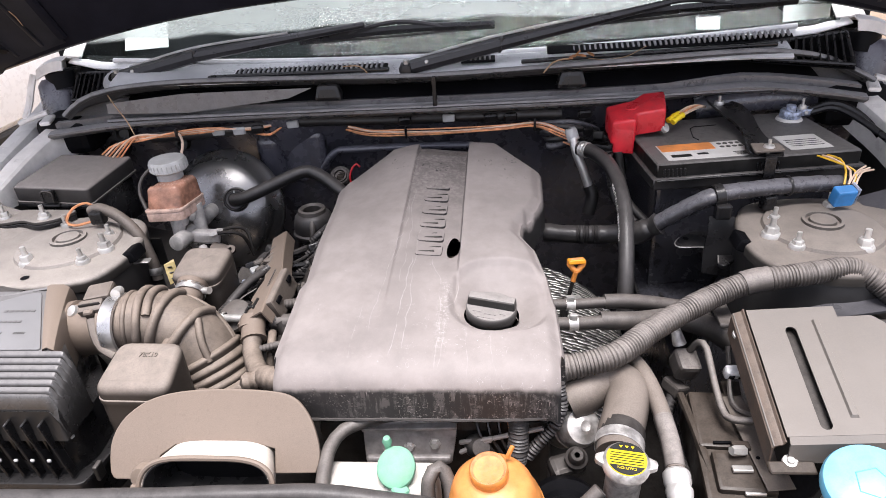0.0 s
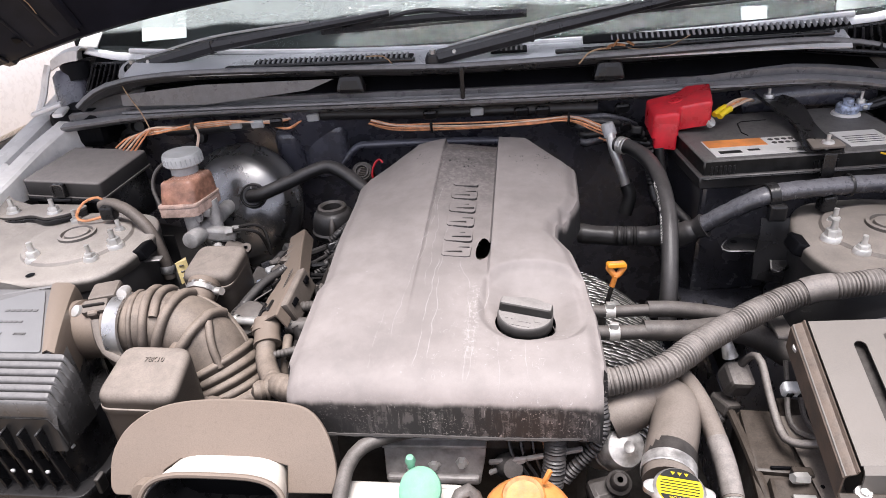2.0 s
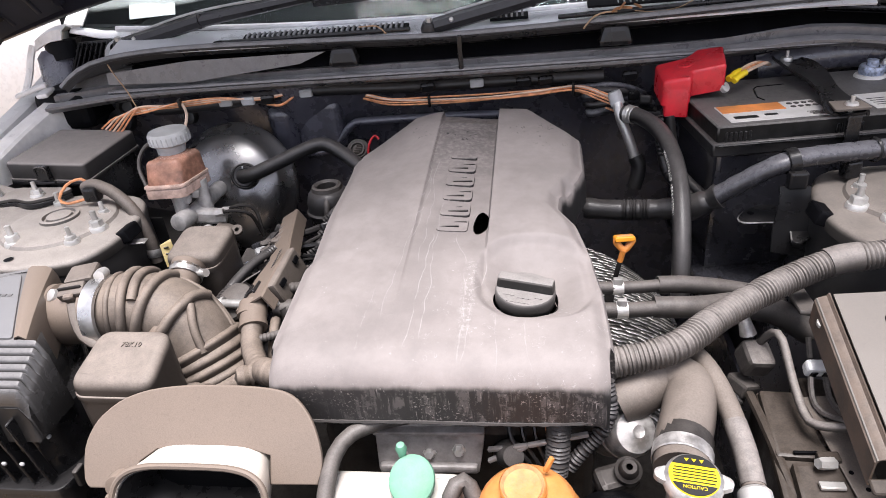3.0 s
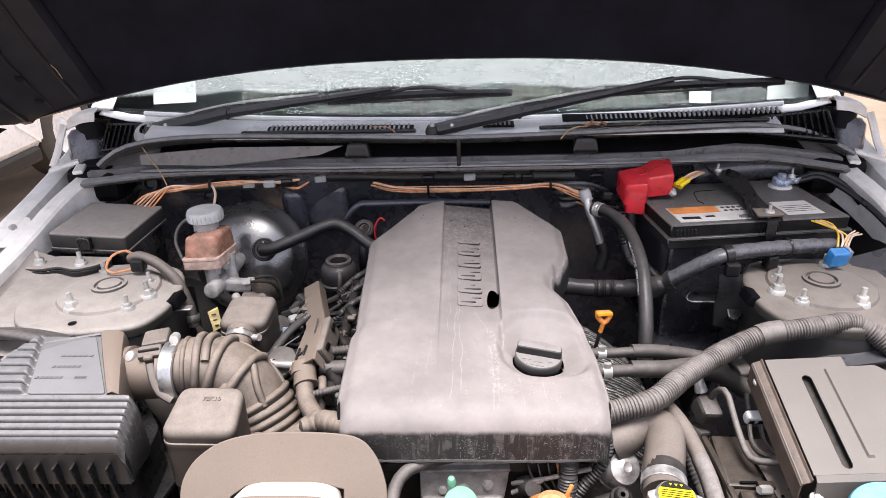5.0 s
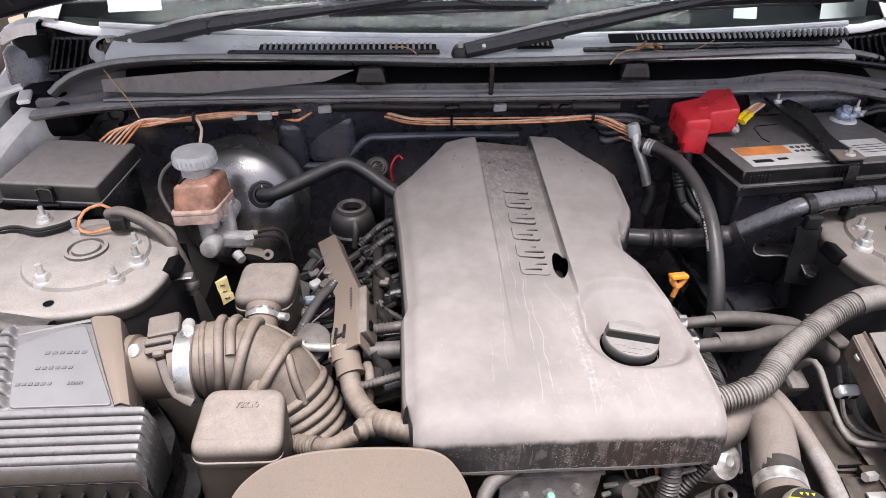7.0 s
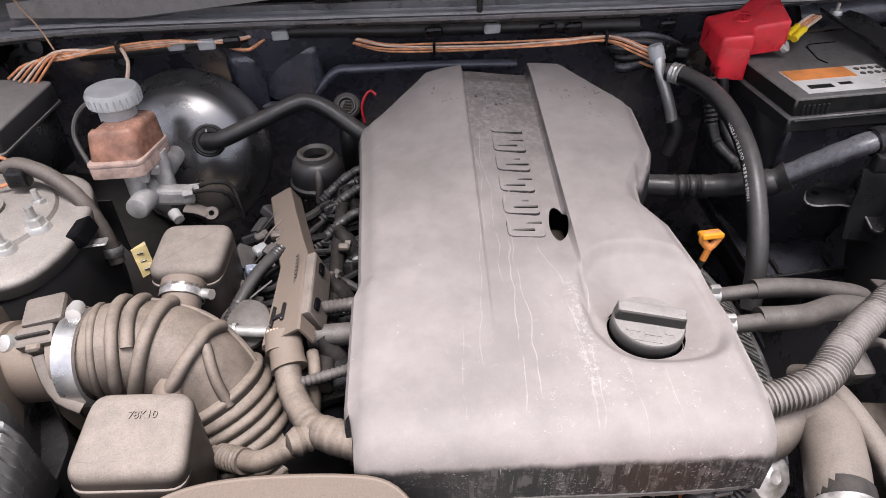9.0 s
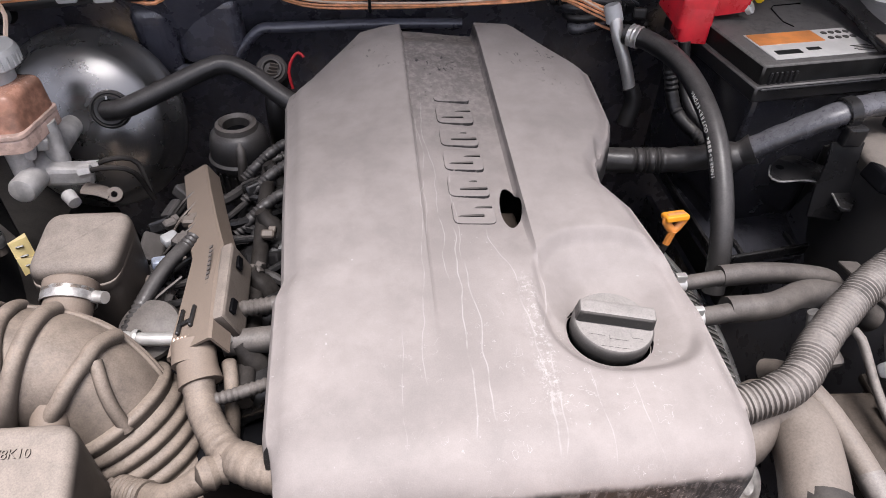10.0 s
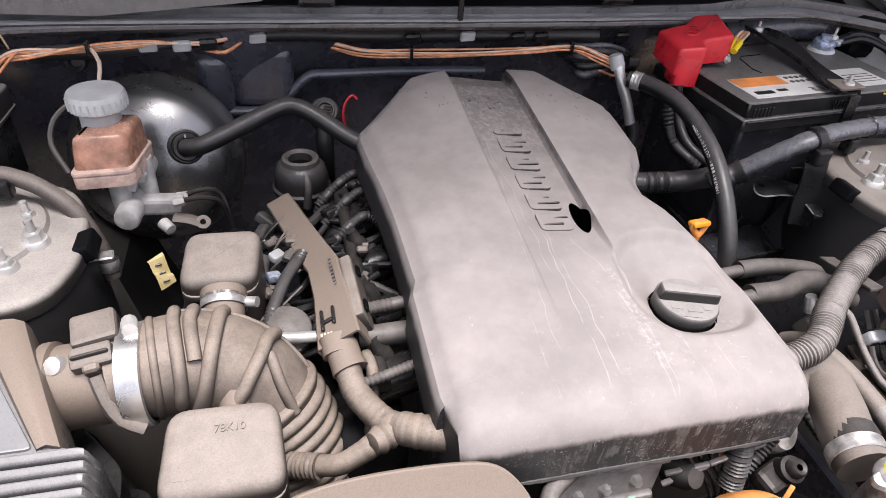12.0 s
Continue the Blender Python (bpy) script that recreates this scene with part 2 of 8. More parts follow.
def cover_material():
    """Dusty cover: settled dust, dried water runs down the middle channel, splashes near the front, grime at the back."""
    m, n, l, p = nodes_of("dusty_stained_cover_plastic")
    co = n.new("ShaderNodeTexCoord").outputs["Object"]
    sep = n.new("ShaderNodeSeparateXYZ")
    l.new(co, sep.inputs[0])
    geo = n.new("ShaderNodeNewGeometry")
    nor = n.new("ShaderNodeSeparateXYZ")
    l.new(geo.outputs["Normal"], nor.inputs[0])

    def stretched(sx, sy, sz, scale, detail=4.0):
        mp = n.new("ShaderNodeMapping")
        mp.inputs["Scale"].default_value = (sx, sy, sz)
        l.new(co, mp.inputs["Vector"])
        return noise_node(n, l, mp.outputs[0], scale, detail, 0.65)

    def times(*v):
        out = v[0]
        for w in v[1:]:
            out = calc(n, l, "MULTIPLY", out, w)
        return out

    fine = noise_node(n, l, co, 1100, 3)
    broad = noise_node(n, l, co, 9, 4)
    mid = noise_node(n, l, co, 45, 5, 0.65)
    up = mapped(n, l, calc(n, l, "ADD", nor.outputs["Z"], mapped(n, l, stretched(1.0, 0.3, 0.3, 60, 4), 0.3, 0.7, -0.05, 0.05)), 0.09, 0.38, 0.02, 1.0)
    dust = times(up, mapped(n, l, broad, 0.3, 0.7, 0.74, 0.94), mapped(n, l, mid, 0.3, 0.7, 0.90, 1.04), mapped(n, l, fine, 0.25, 0.75, 0.94, 1.03))
    # channel strip
    chan = times(mapped(n, l, sep.outputs["X"], -0.040, -0.036), mapped(n, l, sep.outputs["X"], 0.050, 0.046))
    back = mapped(n, l, sep.outputs["Y"], 0.02, 0.2)
    dust = calc(n, l, "SUBTRACT", dust, times(chan, back, mapped(n, l, noise_node(n, l, co, 150, 6, 0.75), 0.40, 0.56), 0.28))
    dust = calc(n, l, "SUBTRACT", dust, times(chan, mapped(n, l, sep.outputs["Y"], -0.06, 0.05), 0.10))
    # dark flecks near the rear edge
    dust = calc(n, l, "SUBTRACT", dust, times(mapped(n, l, sep.outputs["Y"], 0.10, 0.2), mapped(n, l, stretched(1, 0.6, 1, 190, 3), 0.60, 0.66), mapped(n, l, noise_node(n, l, co, 16, 2), 0.50, 0.62), 0.5))
    # dried water runs: start and end of each, wavering on its way to the front
    X, Y = sep.outputs["X"], sep.outputs["Y"]
    white = 0.0
    for k, (xa, ya, xb, yb, wide, strong) in enumerate(((-0.034, 0.26, -0.036, -0.07, 0.0007, 0.45), (-0.030, 0.10, -0.046, -0.19, 0.0008, 0.55), (-0.013, -0.05, -0.021, -0.23, 0.0010, 0.8), (-0.008, -0.09, -0.006, -0.22, 0.0010, 0.75), (-0.025, 0.15, -0.024, -0.10, 0.0008, 0.6), (-0.007, 0.02, -0.013, -0.08, 0.0008, 0.6), (0.012, -0.05, 0.030, -0.125, 0.0009, 0.7), (0.030, -0.11, 0.033, -0.245, 0.0012, 0.8), (0.046, -0.10, 0.036, -0.245, 0.0010, 0.75), (-0.060, -0.15, -0.062, -0.235, 0.0007, 0.5), (0.062, -0.19, 0.064, -0.25, 0.0008, 0.6), (0.09, -0.20, 0.093, -0.25, 0.0008, 0.6))):
        mp = n.new("ShaderNodeMapping")
        mp.inputs["Scale"].default_value = (0.0, 1.0, 0.0)
        mp.inputs["Location"].default_value = (k * 3.7, 0.0, 0.0)
        l.new(co, mp.inputs["Vector"])
        wave = mapped(n, l, noise_node(n, l, mp.outputs[0], 19, 2, 0.4), 0.2, 0.8, -0.0042, 0.0042)
        line = calc(n, l, "ADD", mapped(n, l, Y, ya, yb, xa, xb), wave)
        off = calc(n, l, "ABSOLUTE", calc(n, l, "SUBTRACT", X, line), 0)
        span = times(mapped(n, l, Y, yb - 0.008, yb + 0.012), mapped(n, l, Y, ya + 0.008, ya - 0.012))
        white = calc(n, l, "MAXIMUM", white, times(mapped(n, l, off, wide * 0.15, wide * 0.75, 1.0, 0.0), span, mapped(n, l, mid, 0.34, 0.60, 0.05, 1.0), strong * 0.38))
    # chalky band from the end of the channel to the front
    crack = mapped(n, l, noise_node(n, l, co, 260, 6, 0.8), 0.50, 0.60)
    band = times(mapped(n, l, X, 0.024, 0.031), mapped(n, l, X, 0.044, 0.037), mapped(n, l, Y, -0.09, -0.12), mapped(n, l, Y, -0.24, -0.19), up)
    white = calc(n, l, "MAXIMUM", white, times(crack, band, 0.40))
    # dried splashes: small broken rings and specks
    ring = mapped(n, l, calc(n, l, "ABSOLUTE", calc(n, l, "SUBTRACT", noise_node(n, l, co, 150, 2, 0.4), 0.61), 0), 0.0, 0.014, 1.0, 0.0)
    white = calc(n, l, "MAXIMUM", white, times(ring, mapped(n, l, Y, -0.09, -0.17), mapped(n, l, noise_node(n, l, co, 27, 2), 0.42, 0.54), mapped(n, l, X, -0.10, 0.06, 0.2, 1.0), mapped(n, l, noise_node(n, l, co, 210, 4, 0.7), 0.42, 0.58), up, 0.55))
    speck = mapped(n, l, noise_node(n, l, co, 330, 1, 0.3), 0.765, 0.785)
    white = calc(n, l, "MAXIMUM", white, times(speck, mapped(n, l, Y, 0.1, -0.1), mapped(n, l, noise_node(n, l, co, 22, 2), 0.50, 0.60), up, 0.35))
    # wet-dark tongue between the runs
    wet = times(mapped(n, l, X, -0.046, -0.038), mapped(n, l, X, 0.012, -0.002), mapped(n, l, Y, 0.0, -0.07), mapped(n, l, Y, -0.24, -0.14), mapped(n, l, mid, 0.35, 0.6))
    dust = calc(n, l, "SUBTRACT", dust, times(wet, 0.06))
    # dirt on the front face, washed off in upright runs, with pale scuffs and grit on it
    drip = mapped(n, l, stretched(1.0, 0.2, 0.10, 150, 5), 0.46, 0.54)
    film = mapped(n, l, noise_node(n, l, co, 85, 6, 0.75), 0.44, 0.56)
    spray = mapped(n, l, noise_node(n, l, co, 420, 3, 0.6), 0.57, 0.66)
    face = mapped(n, l, nor.outputs["Y"], -0.75, -0.97)
    side = mapped(n, l, X, -0.12, 0.0, 0.30, 1.0)
    thin = mapped(n, l, stretched(1.0, 0.2, 0.05, 420, 3), 0.66, 0.72)
    streaky = times(calc(n, l, "ADD", calc(n, l, "ADD", times(drip, film, 0.24), times(thin, 0.75)), times(spray, mapped(n, l, noise_node(n, l, co, 40, 3), 0.45, 0.60), 0.75)), side)
    dust = calc(n, l, "MAXIMUM", dust, times(calc(n, l, "ADD", streaky, 0.04), face))
    cl = n.new("ShaderNodeClamp")
    l.new(dust, cl.inputs[0])
    col = mix_colour(n, l, cl.outputs[0], (0.016, 0.0155, 0.016), (0.315, 0.280, 0.266))
    col = mix_colour(n, l, white, col, (0.55, 0.53, 0.515))
    l.new(col, p.inputs["Base Color"])
    l.new(mapped(n, l, cl.outputs[0], 0.0, 1.0, 0.52, 0.62), p.inputs["Roughness"])
    p.inputs["Specular IOR Level"].default_value = 0.32
    b = n.new("ShaderNodeBump")
    b.inputs["Strength"].default_value, b.inputs["Distance"].default_value = 0.14, 0.0008
    l.new(calc(n, l, "ADD", fine, mid), b.inputs["Height"])
    l.new(b.outputs[0], p.inputs["Normal"])
    return m


def screen_material(name):
    """Windscreen glass: clear low down; above, dust and the sky's reflection painted as a pale film."""
    m, n, l, p = nodes_of(name)
    co = n.new("ShaderNodeTexCoord").outputs["Object"]
    p.inputs["Base Color"].default_value = (0.60, 0.68, 0.68, 1)
    p.inputs["Roughness"].default_value, p.inputs["Transmission Weight"].default_value, p.inputs["IOR"].default_value = 0.03, 1.0, 1.12
    d = n.new("ShaderNodeBsdfDiffuse")
    d.inputs["Color"].default_value = (0.27, 0.297, 0.292, 1)
    sep = n.new("ShaderNodeSeparateXYZ")
    l.new(co, sep.inputs[0])
    edge = calc(n, l, "ADD", sep.outputs["Z"], mapped(n, l, noise_node(n, l, co, 7, 3, 0.5), 0.3, 0.7, -0.004, 0.004))
    # pale step painted where the bonnet's reflection gives way to the sky's
    high = mapped(n, l, edge, 0.050, 0.058, 0.0, 0.50)
    mp = n.new("ShaderNodeMapping")
    mp.inputs["Scale"].default_value = (1.0, 3.0, 3.0)
    l.new(co, mp.inputs["Vector"])
    film = calc(n, l, "MULTIPLY", high, mapped(n, l, noise_node(n, l, mp.outputs[0], 4, 4, 0.65), 0.25, 0.75, 0.85, 1.10))
    spots = mapped(n, l, noise_node(n, l, co, 120, 3, 0.6), 0.60, 0.72, 0.0, 0.05)
    mix = n.new("ShaderNodeMixShader")
    l.new(calc(n, l, "ADD", film, spots), mix.inputs[0])
    l.new(p.outputs[0], mix.inputs[1])
    l.new(d.outputs[0], mix.inputs[2])
    l.new(mix.outputs[0], n["Material Output"].inputs["Surface"])
    return m


def foil_material():
    """Embossed aluminium: rows of dimples in relief, their shade also put into the colour."""
    m, n, l, p = nodes_of("embossed_aluminium")
    co = n.new("ShaderNodeTexCoord").outputs["Object"]
    waves = []
    for bands, scale, bend in (("Y", 44, 2.6), ("DIAGONAL", 33, 3.2)):
        w = n.new("ShaderNodeTexWave")
        w.inputs["Scale"].default_value, w.inputs["Distortion"].default_value, w.inputs["Detail Scale"].default_value = scale, bend, 2.5
        w.bands_direction = bands
        l.new(co, w.inputs["Vector"])
        waves.append(w.outputs["Fac"])
    dent = calc(n, l, "MULTIPLY", waves[0], mapped(n, l, waves[1], 0.0, 0.7, 0.25, 1.0))
    # hollows are shaded dark in the base colour, along the bump's height
    l.new(mix_colour(n, l, mapped(n, l, dent, 0.12, 0.5), (0.09, 0.085, 0.08), (0.66, 0.64, 0.61)), p.inputs["Base Color"])
    p.inputs["Metallic"].default_value, p.inputs["Roughness"].default_value = 0.75, 0.42
    b = n.new("ShaderNodeBump")
    b.inputs["Strength"].default_value, b.inputs["Distance"].default_value = 0.8, 0.003
    l.new(dent, b.inputs["Height"])
    l.new(b.outputs[0], p.inputs["Normal"])
    return m


FOIL, SHELL = foil_material(), cover_material()
FILMED_GLASS = screen_material("sky_and_dust_tinted_glass")


# ---- building tools ----
BASE = {}


def thing(name, at, label, category, kind="", group=""):
    ob = new(name)
    ob.empty_display_size = 0.02
    ob.location = at
    BASE[ob] = Vector(at)
    return tagged(ob, label, category, group, kind)


def finish(bm, name, material, smooth=38):
    me = bpy.data.meshes.new(name)
    bm.to_mesh(me)
    bm.free()
    me.materials.append(material)
    for f in me.polygons:
        f.use_smooth = True
    me.set_sharp_from_angle(angle=radians(smooth))
    return me


def part(name, bm, material, parent, label="", smooth=38):
    """Links a bmesh, in world metres, as one mesh under a thing or a part."""
    base = BASE[parent]
    bmesh.ops.translate(bm, verts=bm.verts, vec=-base)
    ob = new(name, finish(bm, name, material, smooth))
    ob.parent = parent
    BASE[ob] = base
    if label:
        ob["label"] = label
    return ob


def piece(name, me, parent, m):
    """One more object on a mesh that repeats, at the world pose m."""
    ob = new(name, me)
    ob.parent = parent
    ob.matrix_local = Matrix.Translation(-BASE[parent]) @ m
    BASE[ob] = BASE[parent]
    return ob


def single(name, bm, material, label, category, kind="", group="", smooth=38, at=None):
    """A thing of one mesh, with its origin at the middle of its base."""
    vs = [v.co for v in bm.verts]
    lo = Vector([min(v[i] for v in vs) for i in range(3)])
    hi = Vector([max(v[i] for v in vs) for i in range(3)])
    at = Vector(at) if at else Vector(((lo.x + hi.x) / 2, (lo.y + hi.y) / 2, lo.z))
    bmesh.ops.translate(bm, verts=bm.verts, vec=-at)
    ob = new(name, finish(bm, name, material, smooth))
    ob.location = at
    BASE[ob] = at
    return tagged(ob, label, category, group, kind)


def joined(*bms):
    out = bms[0]
    for b in bms[1:]:
        me = bpy.data.meshes.new("tmp")
        b.to_mesh(me)
        b.free()
        out.from_mesh(me)
        bpy.data.meshes.remove(me)
    return out


def flat_inset(bm, least):
    """Keeps the shading of broad faces flat up to their rounded edges."""
    big = max(f.calc_area() for f in bm.faces)
    faces = [f for f in bm.faces if f.calc_area() > big * 0.08 and f.calc_area() > 1e-5]
    bmesh.ops.inset_individual(bm, faces=faces, thickness=min(0.0008, least * 0.08), use_even_offset=True)


def box(centre, size, bevel=0.003, seg=2, turn=(0, 0, 0), taper=0.0, bump=0.0):
    """A rounded block; taper narrows its top."""
    bm = bmesh.new()
    bmesh.ops.create_cube(bm, size=1)
    for v in bm.verts:
        k = 1 - taper * (v.co.z + 0.5)
        v.co = Vector((v.co.x * size[0] * k, v.co.y * size[1] * k, v.co.z * size[2]))
    if bevel:
        bmesh.ops.bevel(bm, geom=bm.edges[:], offset=min(bevel, min(size) * 0.45), segments=seg, affect="EDGES", profile=0.5)
        flat_inset(bm, min(size))
    bmesh.ops.transform(bm, matrix=pose(*centre, *turn), verts=bm.verts)
    return bm


def between(a, b, size, bevel=0.002, taper=0.0):
    """A bar from a to b of the given width and thickness."""
    a, b = Vector(a), Vector(b)
    d = b - a
    bm = box((0, 0, 0), (size[0], size[1], d.length), bevel)
    m = Matrix.Translation((a + b) / 2) @ d.to_track_quat("Z", "Y").to_matrix().to_4x4()
    bmesh.ops.transform(bm, matrix=m, verts=bm.verts)
    return bm


def spline(pts, step):
    pts = [Vector(p) for p in pts]
    ext = [2 * pts[0] - pts[1]] + pts + [2 * pts[-1] - pts[-2]]
    out = []
    for i in range(1, len(ext) - 2):
        a, b, c, d = ext[i - 1:i + 3]
        k = max(2, int((c - b).length / step))
        for j in range(k):
            t = j / k
            out.append(0.5 * ((2 * b) + (c - a) * t + (2 * a - 5 * b + 4 * c - d) * t * t + (3 * b - a - 3 * c + d) * t ** 3))
    return out + [pts[-1]]


def tube(pts, r, n=14, step=0.008, shape=None, flat=1.0):
    """A round hose along a smooth line; shape(s, total) scales the radius at s metres along."""
    line = spline(pts, step)
    bm = bmesh.new()
    total = sum((b - a).length for a, b in zip(line, line[1:]))
    side, s, rings = None, 0.0, []
    for i, p in enumerate(line):
        d = (line[min(i + 1, len(line) - 1)] - line[max(i - 1, 0)]).normalized()
        if side is None:
            side = d.cross(Vector((0, 0, 1)) if abs(d.z) < 0.9 else Vector((1, 0, 0))).normalized()
        side = (side - d * side.dot(d)).normalized()
        up = d.cross(side)
        if i:
            s += (p - line[i - 1]).length
        k = r * (shape(s, total) if shape else 1.0)
        rings.append([bm.verts.new(p + k * (math.cos(a) * side + flat * math.sin(a) * up)) for a in (math.tau * j / n for j in range(n))])
    for a, b in zip(rings, rings[1:]):
        for j in range(n):
            bm.faces.new((a[j], a[(j + 1) % n], b[(j + 1) % n], b[j]))
    bm.faces.new(rings[0][::-1])
    bm.faces.new(rings[-1])
    bmesh.ops.recalc_face_normals(bm, faces=bm.faces[:])
    return bm


def ribbed(pitch, depth):
    """Radius of a corrugated sleeve."""
    return lambda s, total: 1 + depth * max(-1, min(1, 2.2 * math.cos(s / pitch * math.tau) + 0.5))


def lathe(profile, m=Matrix(), n=32):
    """Turns a line of (radius, height) about the local z axis."""
    bm = bmesh.new()
    rings = []
    for r, z in profile:
        if r < 1e-6:
            rings.append([bm.verts.new((0, 0, z))])
        else:
            rings.append([bm.verts.new((r * math.cos(math.tau * j / n), r * math.sin(math.tau * j / n), z)) for j in range(n)])
    for a, b in zip(rings, rings[1:]):
        for j in range(n):
            k = (j + 1) % n
            if len(a) == 1 and len(b) > 1:
                bm.faces.new((a[0], b[j], b[k]))
            elif len(b) == 1 and len(a) > 1:
                bm.faces.new((a[j], a[k], b[0]))
            elif len(a) > 1:
                bm.faces.new((a[j], a[k], b[k], b[j]))
    bmesh.ops.recalc_face_normals(bm, faces=bm.faces[:])
    bmesh.ops.transform(bm, matrix=m, verts=bm.verts)
    return bm


def aim(at, direction):
    """A pose whose z axis points along direction."""
    return Matrix.Translation(at) @ Vector(direction).to_track_quat("Z", "Y").to_matrix().to_4x4()


def shrunk(outline, d):
    """The outline moved inwards by d."""
    n, out = len(outline), []
    area = sum(outline[i - 1][0] * outline[i][1] - outline[i][0] * outline[i - 1][1] for i in range(n))
    sign = 1 if area > 0 else -1
    for i in range(n):
        p, a, b = Vector(outline[i]), Vector(outline[i - 1]), Vector(outline[(i + 1) % n])
        u, v = (p - a), (b - p)
        if u.length < 1e-7 or v.length < 1e-7:
            u = v = (b - a)
        nu, nv = Vector((-u.y, u.x)).normalized(), Vector((-v.y, v.x)).normalized()
        k = nu + nv
        k = k / max(k.length_squared / 2, 0.35) if k.length > 1e-6 else nu
        out.append(tuple(p + k * d * sign))
    return out


def prism(outline, z0, z1, bevel=0.003, seg=2, m=Matrix(), tilt=None):
    """A plate of the given outline (x, y), rounded on its upper edge; tilt(x, y) adds height."""
    bm = bmesh.new()
    rings = [(0.0, z0)]
    if bevel:
        k = seg + 1
        rings += [(bevel * (1 - math.cos(math.pi / 2 * j / k)), z1 - bevel * (1 - math.sin(math.pi / 2 * j / k))) for j in range(k + 1)]
        rings.append((bevel * 1.0 + min(0.0008, bevel * 0.4), z1))
    else:
        rings.append((0.0, z1))
    loops = [[bm.verts.new((x, y, z)) for x, y in (shrunk(outline, d) if d else outline)] for d, z in rings]
    n = len(outline)
    bm.faces.new(loops[0][::-1])
    bm.faces.new(loops[-1])
    for a, b in zip(loops, loops[1:]):
        for i in range(n):
            bm.faces.new((a[i], a[(i + 1) % n], b[(i + 1) % n], b[i]))
    bmesh.ops.recalc_face_normals(bm, faces=bm.faces[:])
    if tilt:
        for v in bm.verts:
            v.co.z += tilt(v.co.x, v.co.y)
    bmesh.ops.transform(bm, matrix=m, verts=bm.verts)
    return bm


def rounded(pts, r, seg=5):
    """An outline with its corners rounded."""
    out, n = [], len(pts)
    for i in range(n):
        p, a, b = Vector(pts[i]), Vector(pts[i - 1]), Vector(pts[(i + 1) % n])
        u, v = (a - p), (b - p)
        k = min(r, u.length * 0.45, v.length * 0.45)
        u, v = p + u.normalized() * k, p + v.normalized() * k
        for j in range(seg + 1):
            t = j / seg
            out.append(tuple(u * (1 - t) ** 2 + p * 2 * t * (1 - t) + v * t * t))
    return out


def grid(rows, thick=0.0):
    """A sheet through rows of points; thick gives it a second side below."""
    bm = bmesh.new()
    vs = [[bm.verts.new(p) for p in row] for row in rows]
    for a, b in zip(vs, vs[1:]):
        for j in range(len(a) - 1):
            bm.faces.new((a[j], a[j + 1], b[j + 1], b[j]))
    bmesh.ops.recalc_face_normals(bm, faces=bm.faces[:])
    if thick:
        bmesh.ops.solidify(bm, geom=bm.faces[:], thickness=thick)
    return bm


def swept(section, line):
    """A strip with a (y, z) section set along points of a line that runs in x."""
    return grid([[(p[0], p[1] + y, p[2] + z) for y, z in section] for p in line])


def bars(parent, name, rows, material, m, label=""):
    """Flat bars in place of writing: rows of (x, y, width, height) on the plane of the pose m."""
    for x, y, w, h in rows:
        bm = box((x, y, 0.0004), (w, h, 0.0008), 0)
        bmesh.ops.transform(bm, matrix=m, verts=bm.verts)
        part(name, bm, material, parent, label)


def lettered(name, body, size, m, material, parent, label="", depth=0.0004):
    """Raised letters in the built-in font, centred on the pose m."""
    txt = bpy.data.curves.new(name, "FONT")
    txt.body, txt.size, txt.align_x, txt.align_y, txt.extrude = body, size, "CENTER", "CENTER", depth
    ob = new("tmp_text", txt)
    me = bpy.data.meshes.new_from_object(ob.evaluated_get(bpy.context.evaluated_depsgraph_get()))
    bpy.data.objects.remove(ob)
    bm = bmesh.new()
    bm.from_mesh(me)
    bmesh.ops.transform(bm, matrix=m, verts=bm.verts)
    return part(name, bm, material, parent, label)


def smooth_step(a, b, x):
    t = min(1, max(0, (x - a) / (b - a)))
    return t * t * (3 - 2 * t)


def along(table, y):
    for (y0, v0), (y1, v1) in zip(table, table[1:]):
        if y <= y1:
            return v0 + (v1 - v0) * max(0, (y - y0)) / (y1 - y0)
    return table[-1][1]


# ---- large structure ----
single("ground", grid([[(x, y, 0.0) for x in (-400, -20, -8, -4, -2, 0, 2, 4, 8, 20, 400)] for y in (-400, -20, -8, -4, 0, 2, 4, 6, 8, 20, 400)]),
       SAND, "bare sandy brown ground under the cars", "ground", "structure", at=(0, 0, 0))

# firewall: upright sheet with pressed ribs, behind the engine
rows = []
for z in (0.45, 0.7, 0.80, 0.88, 0.93, 0.97, 1.0, 1.025, 1.035):
    rows.append([(x * 0.05, 1.235 - 0.05 * smooth_step(0.93, 1.03, z) - 0.03 * math.exp(-((x * 0.05 + 0.30) / 0.06) ** 2) * smooth_step(0.80, 0.93, z)
                  - 0.012 * math.cos(x * 1.1) * smooth_step(0.75, 0.9, z), z) for x in range(-16, 17)])
wall = single("firewall", grid(rows, 0.004), BODY, "dark blue painted firewall panel with pressed ribs", "firewall", "structure")
part("pressed_rib", tube([(-0.318, 1.186, 0.903), (-0.285, 1.184, 0.904), (-0.253, 1.184, 0.908), (-0.228, 1.184, 0.931), (-0.203, 1.184, 0.955), (-0.170, 1.184, 0.958), (-0.05, 1.184, 0.960), (0.06, 1.184, 0.958)], 0.0085, 12, 0.008, flat=0.8), BODY, wall)
part("pressed_panel", box((-0.266, 1.196, 0.955), (0.085, 0.036, 0.090), 0.014, 4, (0, 0, -4)), BODY, wall)
part("pressed_step", box((-0.332, 1.196, 0.945), (0.052, 0.050, 0.105), 0.020, 5, (8, 0, 6)), BODY, wall)
